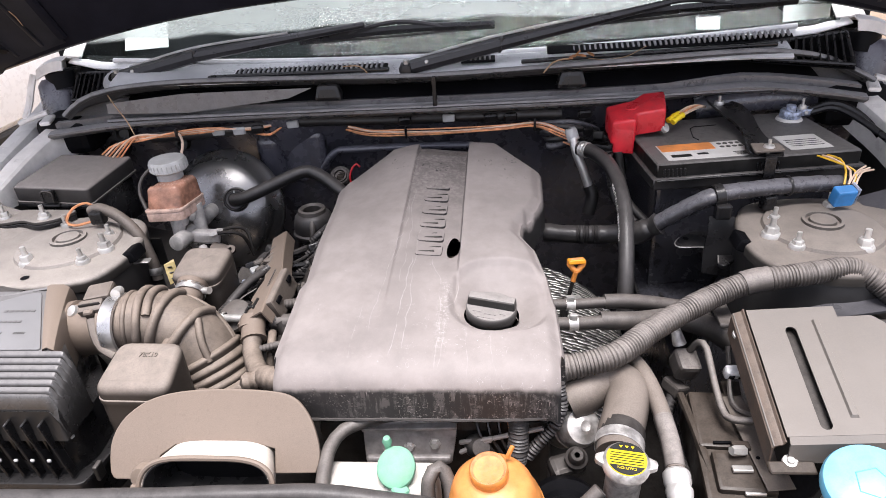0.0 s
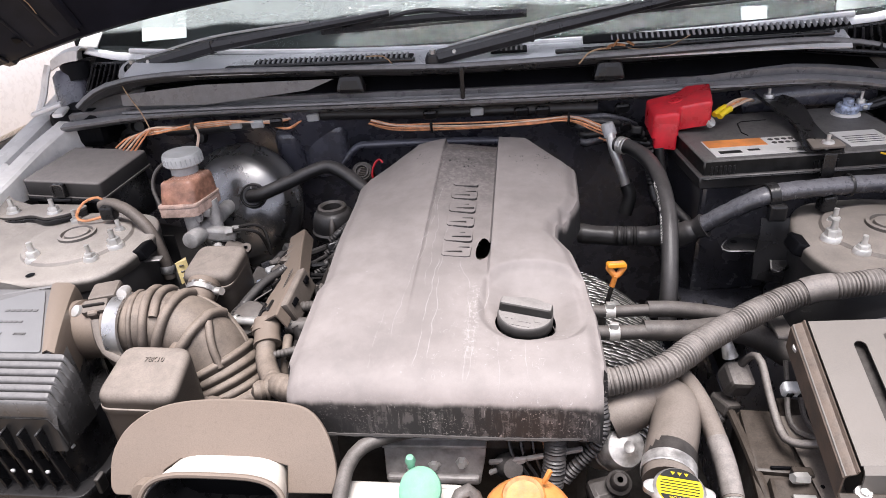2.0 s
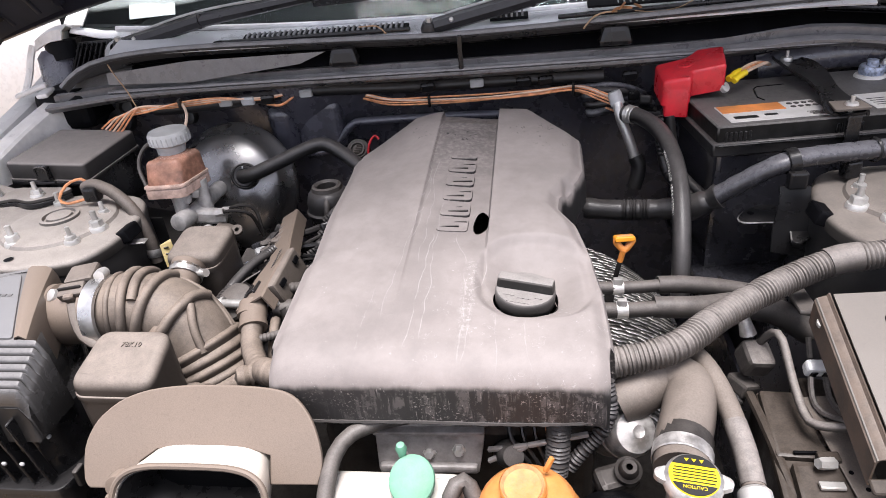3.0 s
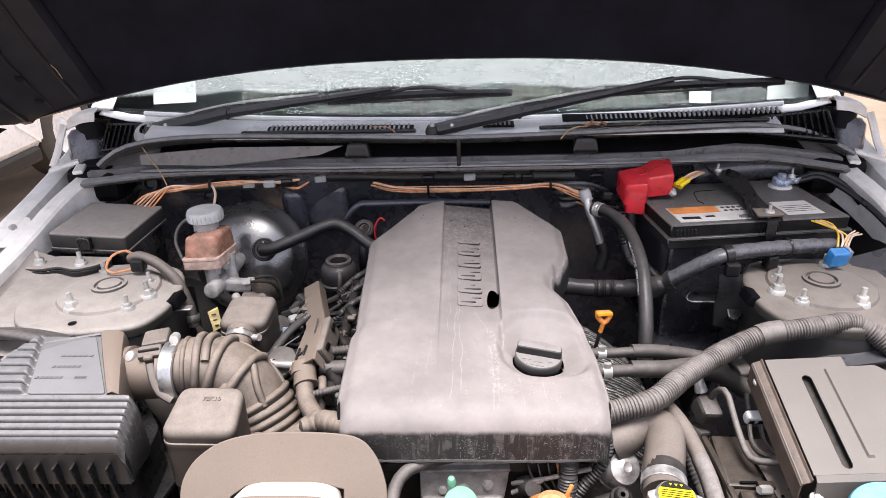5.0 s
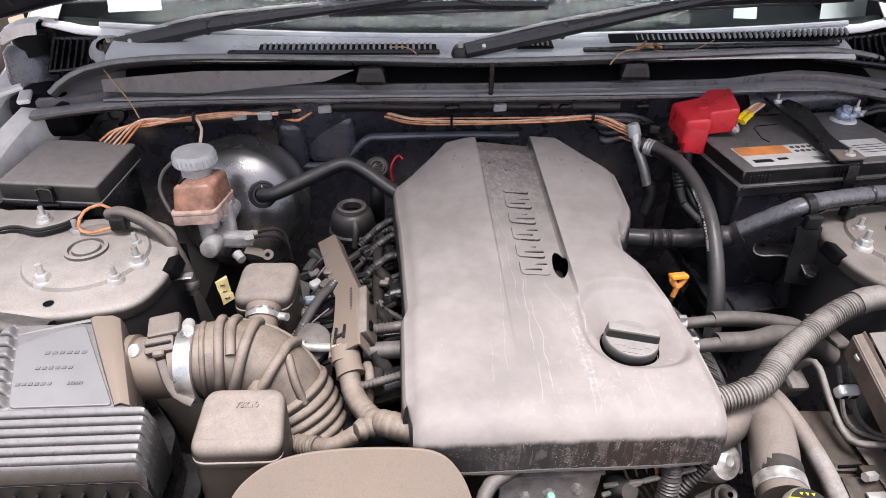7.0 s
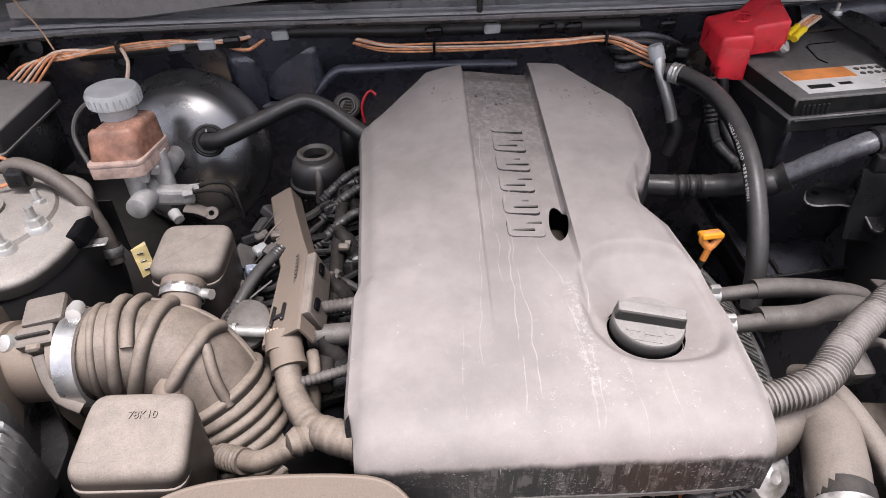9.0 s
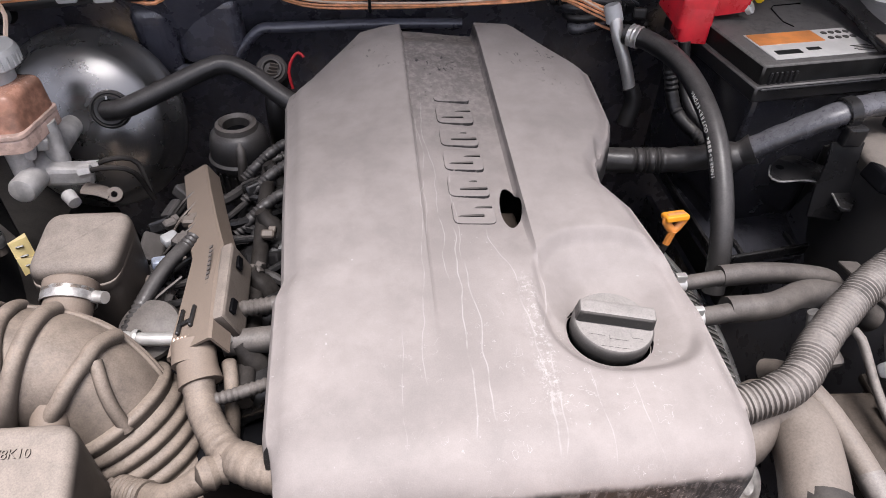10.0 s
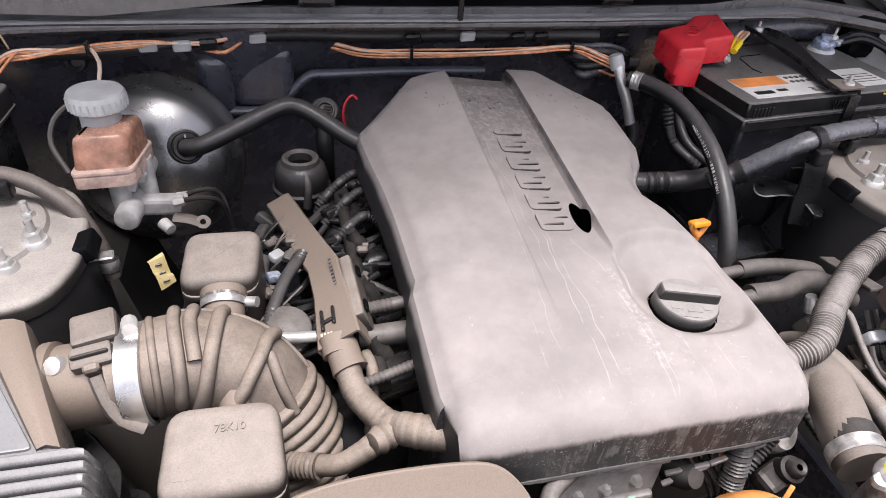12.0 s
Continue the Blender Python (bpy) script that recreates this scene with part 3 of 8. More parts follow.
part("pressed_shelf", tube([(0.455, 1.176, 1.012), (0.50, 1.168, 1.022), (0.56, 1.164, 1.029), (0.62, 1.164, 1.028), (0.68, 1.176, 1.012)], 0.017, 16, 0.008, flat=1.2), BODY, wall)

# lip of the firewall under the cowl
CURVE = [(-0.70, 1.085, 1.040), (-0.55, 1.115, 1.046), (-0.30, 1.125, 1.048), (0.0, 1.125, 1.048), (0.30, 1.125, 1.05), (0.42, 1.127, 1.056), (0.52, 1.127, 1.062), (0.61, 1.118, 1.056), (0.70, 1.095, 1.046)]
lip = single("firewall_lip", swept([(0.05, -0.02), (0.012, -0.012), (0, -0.004), (0, 0.0), (0.012, 0.004), (0.03, 0.001), (0.03, 0.012), (0.045, 0.014)], spline(CURVE, 0.04)),
             COWL_DARK, "dusty dark lip along the firewall top", "panel", "structure")
# black trough panel and rubber seal in front of the cowl
seal_line = [(-0.665, 1.10, 1.070), (-0.635, 1.112, 1.092), (-0.58, 1.128, 1.106), (-0.45, 1.140, 1.111), (-0.2, 1.142, 1.106), (0, 1.142, 1.102), (0.3, 1.142, 1.110), (0.5, 1.146, 1.116), (0.58, 1.148, 1.112), (0.65, 1.145, 1.098), (0.72, 1.13, 1.064)]
low_line = [(-0.70, 1.12, 1.052), (-0.60, 1.14, 1.052), (-0.45, 1.145, 1.052), (-0.2, 1.148, 1.052), (0, 1.148, 1.052), (0.3, 1.148, 1.054), (0.5, 1.15, 1.056), (0.62, 1.15, 1.056), (0.74, 1.14, 1.056)]
a, b = spline(seal_line, 0.03), spline(low_line, 0.03)
n = min(len(a), len(b))
pick = lambda line, i: line[round(i * (len(line) - 1) / (n - 1))]
trough = single("cowl_trough", grid([[pick(b, i) + Vector((0, 0.002, -0.004)) for i in range(n)], [pick(b, i) * 0.5 + pick(a, i) * 0.5 + Vector((0, 0.045, 0)) for i in range(n)],
                [pick(a, i) + Vector((0, 0.010, -0.012)) for i in range(n)], [pick(a, i) for i in range(n)]]), TROUGH, "dusty black plastic trough in front of the cowl", "panel", "structure")
mids = [pick(b, i) * 0.5 + pick(a, i) * 0.5 + Vector((0, 0.045, 0)) for i in range(n)]
# black sheet just off the trough wall paints the dark of its recess
part("slot_shade", grid([[pick(b, i) * (1 - u) + mids[i] * u + Vector((0, -0.004, 0.003)) for i in range(4, n - 3)] for u in (0.30, 0.65, 0.98)] + [[mids[i] * (1 - u) + pick(a, i) * u + Vector((0, -0.005, -0.001)) for i in range(4, n - 3)] for u in (0.25, 0.5)], 0.0), BLACK_CLEAN, trough, "black sheet painting the shade in the trough")
part("rubber_seal", tube(seal_line, 0.0065, 10, 0.02, flat=0.8), TROUGH, trough, "black rubber bonnet seal")
part("lower_seal", tube([(p[0], p[1] - 0.018, p[2] - 0.001) for p in low_line[1:-1]], 0.005, 8, 0.03, lambda s, t: 1 + 0.18 * math.sin(s * 45) * math.sin(s * 13), flat=0.7), TROUGH, trough)
part("joint_strap", between((0.0, 1.128, 1.05), (0.0, 1.128, 1.104), (0.008, 0.006), 0.002), BLACK, trough)
# pocket and sloping ledge inside the trough
part("pocket", box((-0.19, 1.147, 1.080), (0.055, 0.03, 0.03), 0.008, 2, taper=0.3), BLACK, trough)
part("pocket", box((0.235, 1.15, 1.084), (0.055, 0.03, 0.03), 0.008, 2, taper=0.3), BLACK, trough)
ledge = [[(x, 1.134, zt) for x, zt in ((-0.60, 1.080), (-0.45, 1.092), (-0.215, 1.092))], [(x, 1.131, zb) for x, zb in ((-0.60, 1.062), (-0.45, 1.058), (-0.26, 1.076))]]
part("ledge_plate", grid(ledge, 0.003), COWL_DARK, trough)

# cowl top with vents
rows = []
for k, (y, z) in enumerate(((1.146, 1.103), (1.156, 1.107), (1.19, 1.108), (1.225, 1.109), (1.262, 1.107))):
    rows.append([(0.059 * i, y - 0.03 * abs(0.059 * i) ** 2, z + (0.045 if k > 1 else 0.02) * abs(0.059 * i) ** 2 - 0.05 * max(0, abs(0.059 * i) - 0.5) * (k == 0)) for i in range(-10, 11)])
cowl = single("cowl_panel", grid(rows, 0.003), COWL, "weathered grey cowl panel below the windscreen", "panel", "structure")


def vent(parent, p, q, width, count, tilt):
    """A slotted vent: a dark frame with upright slats between p and q."""
    p, q = Vector(p), Vector(q)
    d = (q - p)
    ang = math.degrees(math.atan2(d.y, d.x))
    mid = (p + q) / 2
    part("vent_recess", box(mid, (d.length + 0.01, width + 0.006, 0.004), 0.001, 1, (tilt, 0, ang)), BLACK_CLEAN, parent)
    slat = finish(box((0, 0, 0), (d.length / count * 0.42, width, 0.006), 0.001, 1), "slat", VENT)
    for i in range(count):
        c = p + d * ((i + 0.5) / count)
        piece("slat", slat, parent, pose(c.x, c.y, c.z + 0.003, tilt, 0, ang))


vent(cowl, (-0.36, 1.176, 1.113), (-0.09, 1.174, 1.113), 0.018, 30, 12)
vent(cowl, (0.05, 1.186, 1.115), (0.10, 1.187, 1.115), 0.016, 6, 12)
vent(cowl, (0.20, 1.182, 1.121), (0.60, 1.190, 1.131), 0.014, 44, 25)
part("vent_visor", box((-0.245, 1.160, 1.112), (0.33, 0.012, 0.006), 0.002), BLACK, cowl)
part("vent_visor", box((0.36, 1.162, 1.118), (0.42, 0.012, 0.006), 0.002, turn=(0, -1.3, 0)), BLACK, cowl)
def louvre(p00, p10, p01, p11, count):
    """A black louvre panel with a raised frame, from its lower corners (p00, p10) and upper corners (p01, p11)."""
    c = [Vector(p) for p in (p00, p10, p11, p01)]
    at = lambda u, v: (c[0] * (1 - u) + c[1] * u) * (1 - v) + (c[3] * (1 - u) + c[2] * u) * v
    n = (c[1] - c[0]).cross(c[3] - c[0]).normalized()
    n = n if n.z > 0 else -n
    part("louvre_recess", grid([[at(u, v) - n * 0.006 for u in (-0.08, 0.5, 1.08)] for v in (-0.12, 1.12)], 0.002), BLACK_CLEAN, cowl)
    for u0, v0, u1, v1 in ((-0.06, -0.08, 1.06, -0.08), (-0.06, 1.08, 1.06, 1.08), (-0.05, -0.08, -0.05, 1.08), (1.05, -0.08, 1.05, 1.08)):
        part("louvre_frame", tube([at(u0, v0), at((u0 + u1) / 2, (v0 + v1) / 2), at(u1, v1)], 0.0036, 8, 0.02), BLACK, cowl)
    for i in range(count):
        u = (i + 0.5) / count
        part("slat", between(at(u, -0.06), at(u + 0.02, 1.06), (0.0036, 0.008), 0.001), BLACK, cowl)


louvre((-0.702, 1.196, 1.076), (-0.637, 1.192, 1.082), (-0.701, 1.231, 1.111), (-0.637, 1.224, 1.113), 6)
louvre((0.540, 1.150, 1.104), (0.672, 1.127, 1.096), (0.550, 1.175, 1.120), (0.684, 1.192, 1.126), 11)
for sx in (-1, 1):
    part("cowl_end", box((sx * 0.730, 1.262, 1.075), (0.085, 0.06, 0.090), 0.018, 3, (-20, sx * 6, 0)), BLACK, cowl)
    part("end_column", lathe([(0.0, 0.052), (0.022, 0.050), (0.032, 0.040), (0.038, 0.0), (0.044, -0.075)], pose(sx * 0.747, 1.222, 1.060, -6, sx * 6, 0), 24), BODY, cowl)
    part("end_panel", box((sx * 0.700, 1.165, 1.022), (0.10, 0.09, 0.07), 0.015, 2), BLACK_CLEAN, cowl)
    part("end_cup", lathe([(0.010, -0.01), (0.014, 0.0), (0.022, 0.004), (0.026, 0.0), (0.027, -0.03)], pose(sx * 0.738, 1.228, 1.118, -10, sx * 10, 0), 20), BLACK_CLEAN, cowl)
    # painted corner beside the glass
    part("cowl_corner", grid([[(sx * 0.50, 1.258, 1.1135), (sx * 0.60, 1.2535, 1.1235), (sx * 0.66, 1.2510, 1.1290), (sx * 0.715, 1.252, 1.142)],
                              [(sx * 0.50, 1.246, 1.1125), (sx * 0.61, 1.236, 1.1140), (sx * 0.665, 1.238, 1.1195), (sx * 0.722, 1.243, 1.132)]], 0.003), BRIGHT_WHITE, cowl, "white painted cowl corner")
part("pivot_collar", lathe([(0.014, 0.010), (0.022, 0.009), (0.029, 0.002), (0.031, -0.010), (0.030, -0.03)], pose(-0.616, 1.216, 1.102, 30, 0, 0), 28), CAPGREY, cowl, "pale grey rubber collar")

# windscreen: tinted pane over a dark lower edge, dashboard behind it
def screen(x, s):
    """A place on the windscreen: x across, s metres up its slope."""
    return (x * (1 - 0.16 * s), 1.262 + 0.74 * s - 0.03 * x * x, 1.109 + 0.67 * s + 0.06 * x * x)


xs = [i * 0.07 for i in range(-10, 11)]
ws = thing("windscreen", (0, 1.27, 1.11), "dusty curved windscreen above the cowl, sky reflection painted in", "windscreen", "structure")
pane = part("glass_pane", grid([[screen(x, s) for x in xs] for s in (0.0, 0.03, 0.06, 0.09, 0.14, 0.22, 0.35, 0.55, 0.8)], 0.004), FILMED_GLASS, ws, "greenish tinted glass with dust and painted sky reflection")
pane.visible_shadow = False
part("printed_border", grid([[Vector(screen(x, s)) + Vector((0, 0.006, -0.008)) for x in xs] for s in (-0.03, 0.0, 0.016)], 0.001), BLACK_CLEAN, ws, "black printed border")
part("lower_trim", tube([Vector(screen(x, -0.004)) + Vector((0, -0.002, 0.003)) for x in xs if abs(x) < 0.66], 0.005, 8, 0.03), COWL, ws, "pale grey trim strip")
for sx in (-1, 1):
    part("pillar", grid([[Vector(screen(sx * 0.70, q)) + Vector((sx * dx, dy, dz)) for q in (0.0, 0.05, 0.15, 0.4, 0.8)] for dx, dy, dz in ((-0.006, -0.002, 0.005), (0.030, -0.004, 0.008), (0.070, 0.03, -0.02), (0.09, 0.10, -0.10))], 0.003), WHITE_PAINT, ws, "white windscreen pillar")
single("dashboard", grid([[(x, y, z) for x in xs] for y, z in ((1.285, 1.072), (1.4, 1.105), (1.7, 1.13), (1.9, 1.13), (1.95, 1.0))], 0.01), DASH, "dusty dark dashboard behind the windscreen", "dashboard", "structure")
# first is a paper; the two on the right stand in for reflections
for x, y, z, w, d, lean, turn in ((-0.60, 1.335, 1.160, 0.085, 0.06, 48, 12), (0.525, 1.40, 1.112, 0.045, 0.03, 66, -3), (0.690, 1.355, 1.126, 0.080, 0.045, 66, -10)):
    single("pale_sheet", box((x, y, z), (w, d, 0.0015), 0, turn=(lean, 0, turn)), PALE_SHEET, "white sheet behind the windscreen, standing for paper and reflections", "paper")
single("cabin_roof", grid([[(x, y, z - 0.08 * x * x) for x in xs] for y, z in ((1.98, 1.60), (2.3, 1.66), (3.2, 1.66))], 0.03), WHITE_PAINT, "white roof of the car", "roof", "structure")
# unseen boxes added to block sky and ground behind the glass
single("cabin_back", joined(box((0, 2.4, 1.2), (1.5, 0.1, 1.1), 0.02), box((-0.76, 1.85, 1.25), (0.04, 1.1, 0.9), 0.01), box((0.76, 1.85, 1.25), (0.04, 1.1, 0.9), 0.01)), DASH, "unseen dark boxes closing the cabin behind the windscreen", "cabin", "structure")

# body sides: aprons, towers, wings
for sx, nm in ((-1, "left"), (1, "right")):
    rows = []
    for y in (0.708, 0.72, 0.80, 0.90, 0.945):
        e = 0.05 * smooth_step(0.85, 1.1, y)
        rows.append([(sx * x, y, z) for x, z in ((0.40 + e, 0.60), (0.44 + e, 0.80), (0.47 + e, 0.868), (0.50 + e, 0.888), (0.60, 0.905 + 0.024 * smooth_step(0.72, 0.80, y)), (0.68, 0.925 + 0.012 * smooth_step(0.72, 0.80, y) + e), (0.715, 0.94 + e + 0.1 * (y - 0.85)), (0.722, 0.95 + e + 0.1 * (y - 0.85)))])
    # right panel takes the darker paint in place of its shade
    apron = single("inner_wing_" + nm, grid(rows, 0.003), APRON if sx < 0 else BODY_SHADE, ("dust-coated" if sx < 0 else "shade-painted") + " inner wing panel beside the strut tower", "wing panel", "structure")
    deep = [[(sx * x, y, z) for x, z in ((0.42, 0.60), (0.47, 0.76), (0.56, 0.80), (0.66, 0.82), (0.705, 0.88), (0.722, 0.965))] for y in (0.947, 1.0, 1.08, 1.16)]
    liner = [[(sx * x, y, z - 0.10 * max(0, 0.706 - y)) for x, z in ((0.42, 0.70), (0.47, 0.83), (0.52, 0.868), (0.60, 0.888), (0.66, 0.900), (0.70, 0.925), (0.722, 0.94))] for y in (0.55, 0.62, 0.66, 0.69, 0.706)]
    part("front_liner", grid(liner, 0.003), LINER, apron, "glossy dark liner in front of the tower")
    part("rear_well", grid(deep, 0.003), TOWER_SIDE, apron, "dark grimy well behind the strut tower")
    part("well_wall", grid([[(sx * x, 0.947, z) for z in (0.70, 0.86, 0.90)] for x in (0.46, 0.58, 0.70)], 0.003), TOWER_SIDE, apron)
    # inner rail
    inner = spline([(sx * 0.71, 1.14, 1.046), (sx * 0.733, 1.05, 1.018), (sx * 0.737, 0.93, 0.988), (sx * 0.745, 0.78, 0.958), (sx * 0.75, 0.6, 0.925), (sx * 0.74, 0.40, 0.89)], 0.03)
    part("inner_rail", grid([[(p.x + sx * dx, p.y, p.z + dz) for p in inner] for dx, dz in ((-0.020, -0.06), (-0.018, -0.004), (-0.014, 0.0), (0.010, 0.002), (0.014, -0.002), (0.016, -0.03))], 0.002), FENDER, apron, "dusty white inner rail")
    # outer wing edge
    outer = [(sx * 0.79, 1.24, 1.07), (sx * 0.795, 1.17, 1.045), (sx * 0.800, 1.05, 1.012), (sx * 0.805, 0.9, 0.978), (sx * 0.815, 0.7, 0.938), (sx * 0.82, 0.5, 0.90), (sx * 0.80, 0.3, 0.86)]
    line = spline(outer, 0.04)
    rows = [[(p.x - sx * 0.030, p.y, p.z - 0.03) for p in line], [(p.x - sx * 0.027, p.y, p.z - 0.003) for p in line], [(p.x - sx * 0.023, p.y, p.z) for p in line], [(p.x, p.y, p.z + 0.003) for p in line], [(p.x + sx * 0.010, p.y, p.z - 0.004) for p in line],
            [(p.x + sx * 0.016, p.y, p.z - 0.05) for p in line], [(p.x + sx * 0.02, p.y, p.z - 0.5) for p in line]]
    wing = single("wing_" + nm, grid(rows, 0.002), WHITE_PAINT, "white front wing of the car", "wing", "structure")
    tab = part("fixing_tab", prism(rounded([(sx * 0.795, 0.93), (sx * 0.80, 1.02), (sx * 0.765, 1.02), (sx * 0.745, 0.99), (sx * 0.752, 0.94)], 0.010), -0.002, 0.001, 0.001, tilt=lambda x, y: 0.992 + 0.24 * (y - 0.98)), FENDER, wing)
    part("bolt", lathe([(0.0, 0.004), (0.006, 0.004), (0.007, 0), (0.007, -0.004)], pose(sx * 0.776, 0.985, 0.996, 13), 6), CAST, wing)
    part("hinge_bracket", box((sx * 0.752, 1.135, 1.060), (0.056, 0.018, 0.008), 0.003, 2, (0, sx * 14, -sx * 22)), FENDER, wing, "white hinge bracket")
    part("hinge_arm", tube([(sx * 0.782, 1.215, 1.120), (sx * 0.788, 1.205, 1.100), (sx * 0.797, 1.195, 1.070), (sx * 0.805, 1.18, 1.045)], 0.010, 8, 0.008, flat=0.5), FENDER, wing, "white hinge arm")
    part("hinge_strap", box((sx * 0.715, 1.120, 1.058), (0.018, 0.05, 0.008), 0.003, 2, (0, 0, -sx * 20)), FENDER, wing)

# raised bonnet over the bay: black felt below, white skin above
def bonnet(u, v, lift):
    """u across (-1 to 1), v from the rear edge (0) to the front (1)."""
    x = u * 0.86
    y0 = 1.225 - 0.015 * u * u
    z0 = 1.236 - 0.080 * min(1.0, abs(x) / 0.76) ** 2.4 - 0.25 * max(0, abs(x) - 0.76)
    a = radians(57)
    s = v * 1.02
    crown = 0.03 * (1 - u * u) * math.sin(math.pi * v)
    # the sides fold down and towards the bay
    fold = 0.05 * smooth_step(0.76, 0.86, abs(x)) * smooth_step(0, 0.03, v)
    return (x * (1 + 0.10 * min(v, 0.3)), y0 - s * math.cos(a) + (lift + crown - fold) * math.sin(a), z0 + s * math.sin(a) + (lift + crown - fold) * math.cos(a))


us = [-1 + i / 18 for i in range(37)]
hood = thing("bonnet", (0, 1.24, 1.2), "raised bonnet seen from below with a black felt pad", "bonnet", "structure")
part("felt_pad", grid([[bonnet(u, v, 0.0) for u in us] for v in [i / 16 for i in range(17)]], 0.004), HOOD_PAD, hood, "black felt lining")
part("outer_skin", grid([[bonnet(u * 1.01, v, 0.03) for u in us] for v in [i / 10 for i in range(11)]], 0.002), WHITE_PAINT, hood, "white painted skin")
part("rear_edge", tube([Vector(bonnet(u, 0.0, 0.004)) for u in us], 0.008, 8, 0.03), BLACK, hood)
for sx in (-1, 1):
    part("side_edge", tube([Vector(bonnet(sx * 0.99, v, 0.002)) for v in (0, 0.15, 0.4, 0.7, 1)], 0.022, 8, 0.04, flat=0.6), BLACK, hood)
    cap = [[(sx * (0.715 + 0.058 * u), 1.205 + 0.05 * v, 1.140 + 0.010 * math.sin(math.pi * v) - 0.016 * u * u - 0.012 * (v < 0.1)) for u in [k / 6 for k in range(7)]] for v in (0.0, 0.15, 0.5, 1.0)]
    part("hinge_plate", grid(cap, 0.003), FENDER, hood, "dusty white hinge plate")
    bm = bmesh.new()
    vs = [[bm.verts.new(Vector(bonnet(sx * 1.0, 0.02 + 0.30 * j / 18, -0.004)) + Vector((sx * w, 0.0, -0.5 * w))) for w in (0.0, 0.022, 0.034, 0.070)] for j in range(19)]
    for j in range(18):
        for k in range(3):
            if not (k == 1 and j % 4 in (1, 2)):
                bm.faces.new((vs[j][k], vs[j][k + 1], vs[j + 1][k + 1], vs[j + 1][k]))
    bmesh.ops.solidify(bm, geom=bm.faces[:], thickness=0.003)
    part("slotted_flange", bm, HOOD_PAD, hood, "black slotted edge flange")
    part("side_frame", grid([[bonnet(sx * u, v, -0.005 - 0.004 * math.sin(math.pi * (u - 0.80) / 0.2)) for u in (0.80, 0.83, 0.87, 0.91, 0.95, 1.0)] for v in [0.01 + 0.5 * k / 14 for k in range(15)]], 0.002), FRAME, hood, "dull black inner frame")
    for u in (0.845, 0.905, 0.955):
        part("frame_rib", tube([Vector(bonnet(sx * (u + 0.012 * math.sin(9 * v)), v, -0.009)) for v in (0.02, 0.08, 0.15, 0.22, 0.30, 0.38)], 0.0055, 8, 0.02, flat=0.6), FRAME, hood)
    for v in (0.045, 0.10, 0.16):
        q = Vector(bonnet(sx * 0.92, v, -0.012))
        part("frame_hole", lathe([(0.0, 0.001), (0.010, 0.0), (0.011, -0.002)], aim(q, (0, -0.84, -0.54)) @ Matrix.Diagonal((1.5, 0.6, 1, 1)), 18), BLACK_CLEAN, hood)
    part("frame_fold", tube([Vector(bonnet(sx * 0.80, v, -0.004)) for v in (0.02, 0.15, 0.3, 0.55)], 0.012, 8, 0.04, flat=0.5), HOOD_PAD, hood)
part("loose_thread", tube([(-0.755, 1.145, 1.262), (-0.742, 1.150, 1.250), (-0.732, 1.156, 1.236), (-0.728, 1.162, 1.218)], 0.0008, 5, 0.01), TWIG, hood, "pale loose thread")

# front crossmember with seal
cross = single("front_crossmember", grid([[(x, y, z) for x in (-0.33, -0.25, 0, 0.25, 0.33)] for y, z in ((0.420, 0.70), (0.418, 0.83), (0.410, 0.852), (0.36, 0.855), (0.30, 0.83), (0.22, 0.72), (0.18, 0.5))], 0.003), WHITE_PL, "pale front crossmember over the radiator", "crossmember", "structure")
part("front_seal", tube([(-0.40, 0.428, 0.885), (-0.27, 0.433, 0.884), (-0.155, 0.440, 0.883), (-0.065, 0.444, 0.882), (0.018, 0.436, 0.880), (0.08, 0.430, 0.874), (0.14, 0.418, 0.868), (0.20, 0.40, 0.862), (0.33, 0.37, 0.852)], 0.009, 12, 0.02, lambda s, t: 1 + 0.04 * math.sin(s * 60), flat=0.8), RUBBER, cross, "black rubber front seal")
# added unseen sheet, near black so the depths of the bay stay dark
single("bay_floor", grid([[(x, y, 0.42) for x in (-0.8, 0, 0.8)] for y in (0.2, 0.7, 1.24)], 0.01), GRIME, "near-black sheet closing the engine bay below", "floor", "structure")
for sx, nm in ((-1, "left"), (1, "right")):
    single("chassis_side_" + nm, grid([[(sx * 0.42, y, z) for y in (0.4, 0.8, 1.24)] for z in (0.42, 0.62)], 0.01), BODY, "dark lower chassis side panel", "panel", "structure")


# ---- engine cover ----
def cover_z(y):
    return 0.956 + 0.106 * (y - 0.626)


CAP = (0.098, 0.647)
LEFT = [(0.553, -0.128), (0.565, -0.137), (0.59, -0.142), (0.700, -0.143), (0.715, -0.138), (0.86, -0.145), (0.985, -0.154), (1.0, -0.152), (1.078, -0.092), (1.085, -0.088)]
RIGHT = [(0.553, 0.166), (0.565, 0.1735), (0.59, 0.1755), (0.66, 0.173), (0.72, 0.166), (0.775, 0.155), (0.81, 0.137), (0.835, 0.139), (0.875, 0.163), (0.90, 0.171), (0.985, 0.172), (1.0, 0.165), (1.078, 0.120), (1.085, 0.114)]


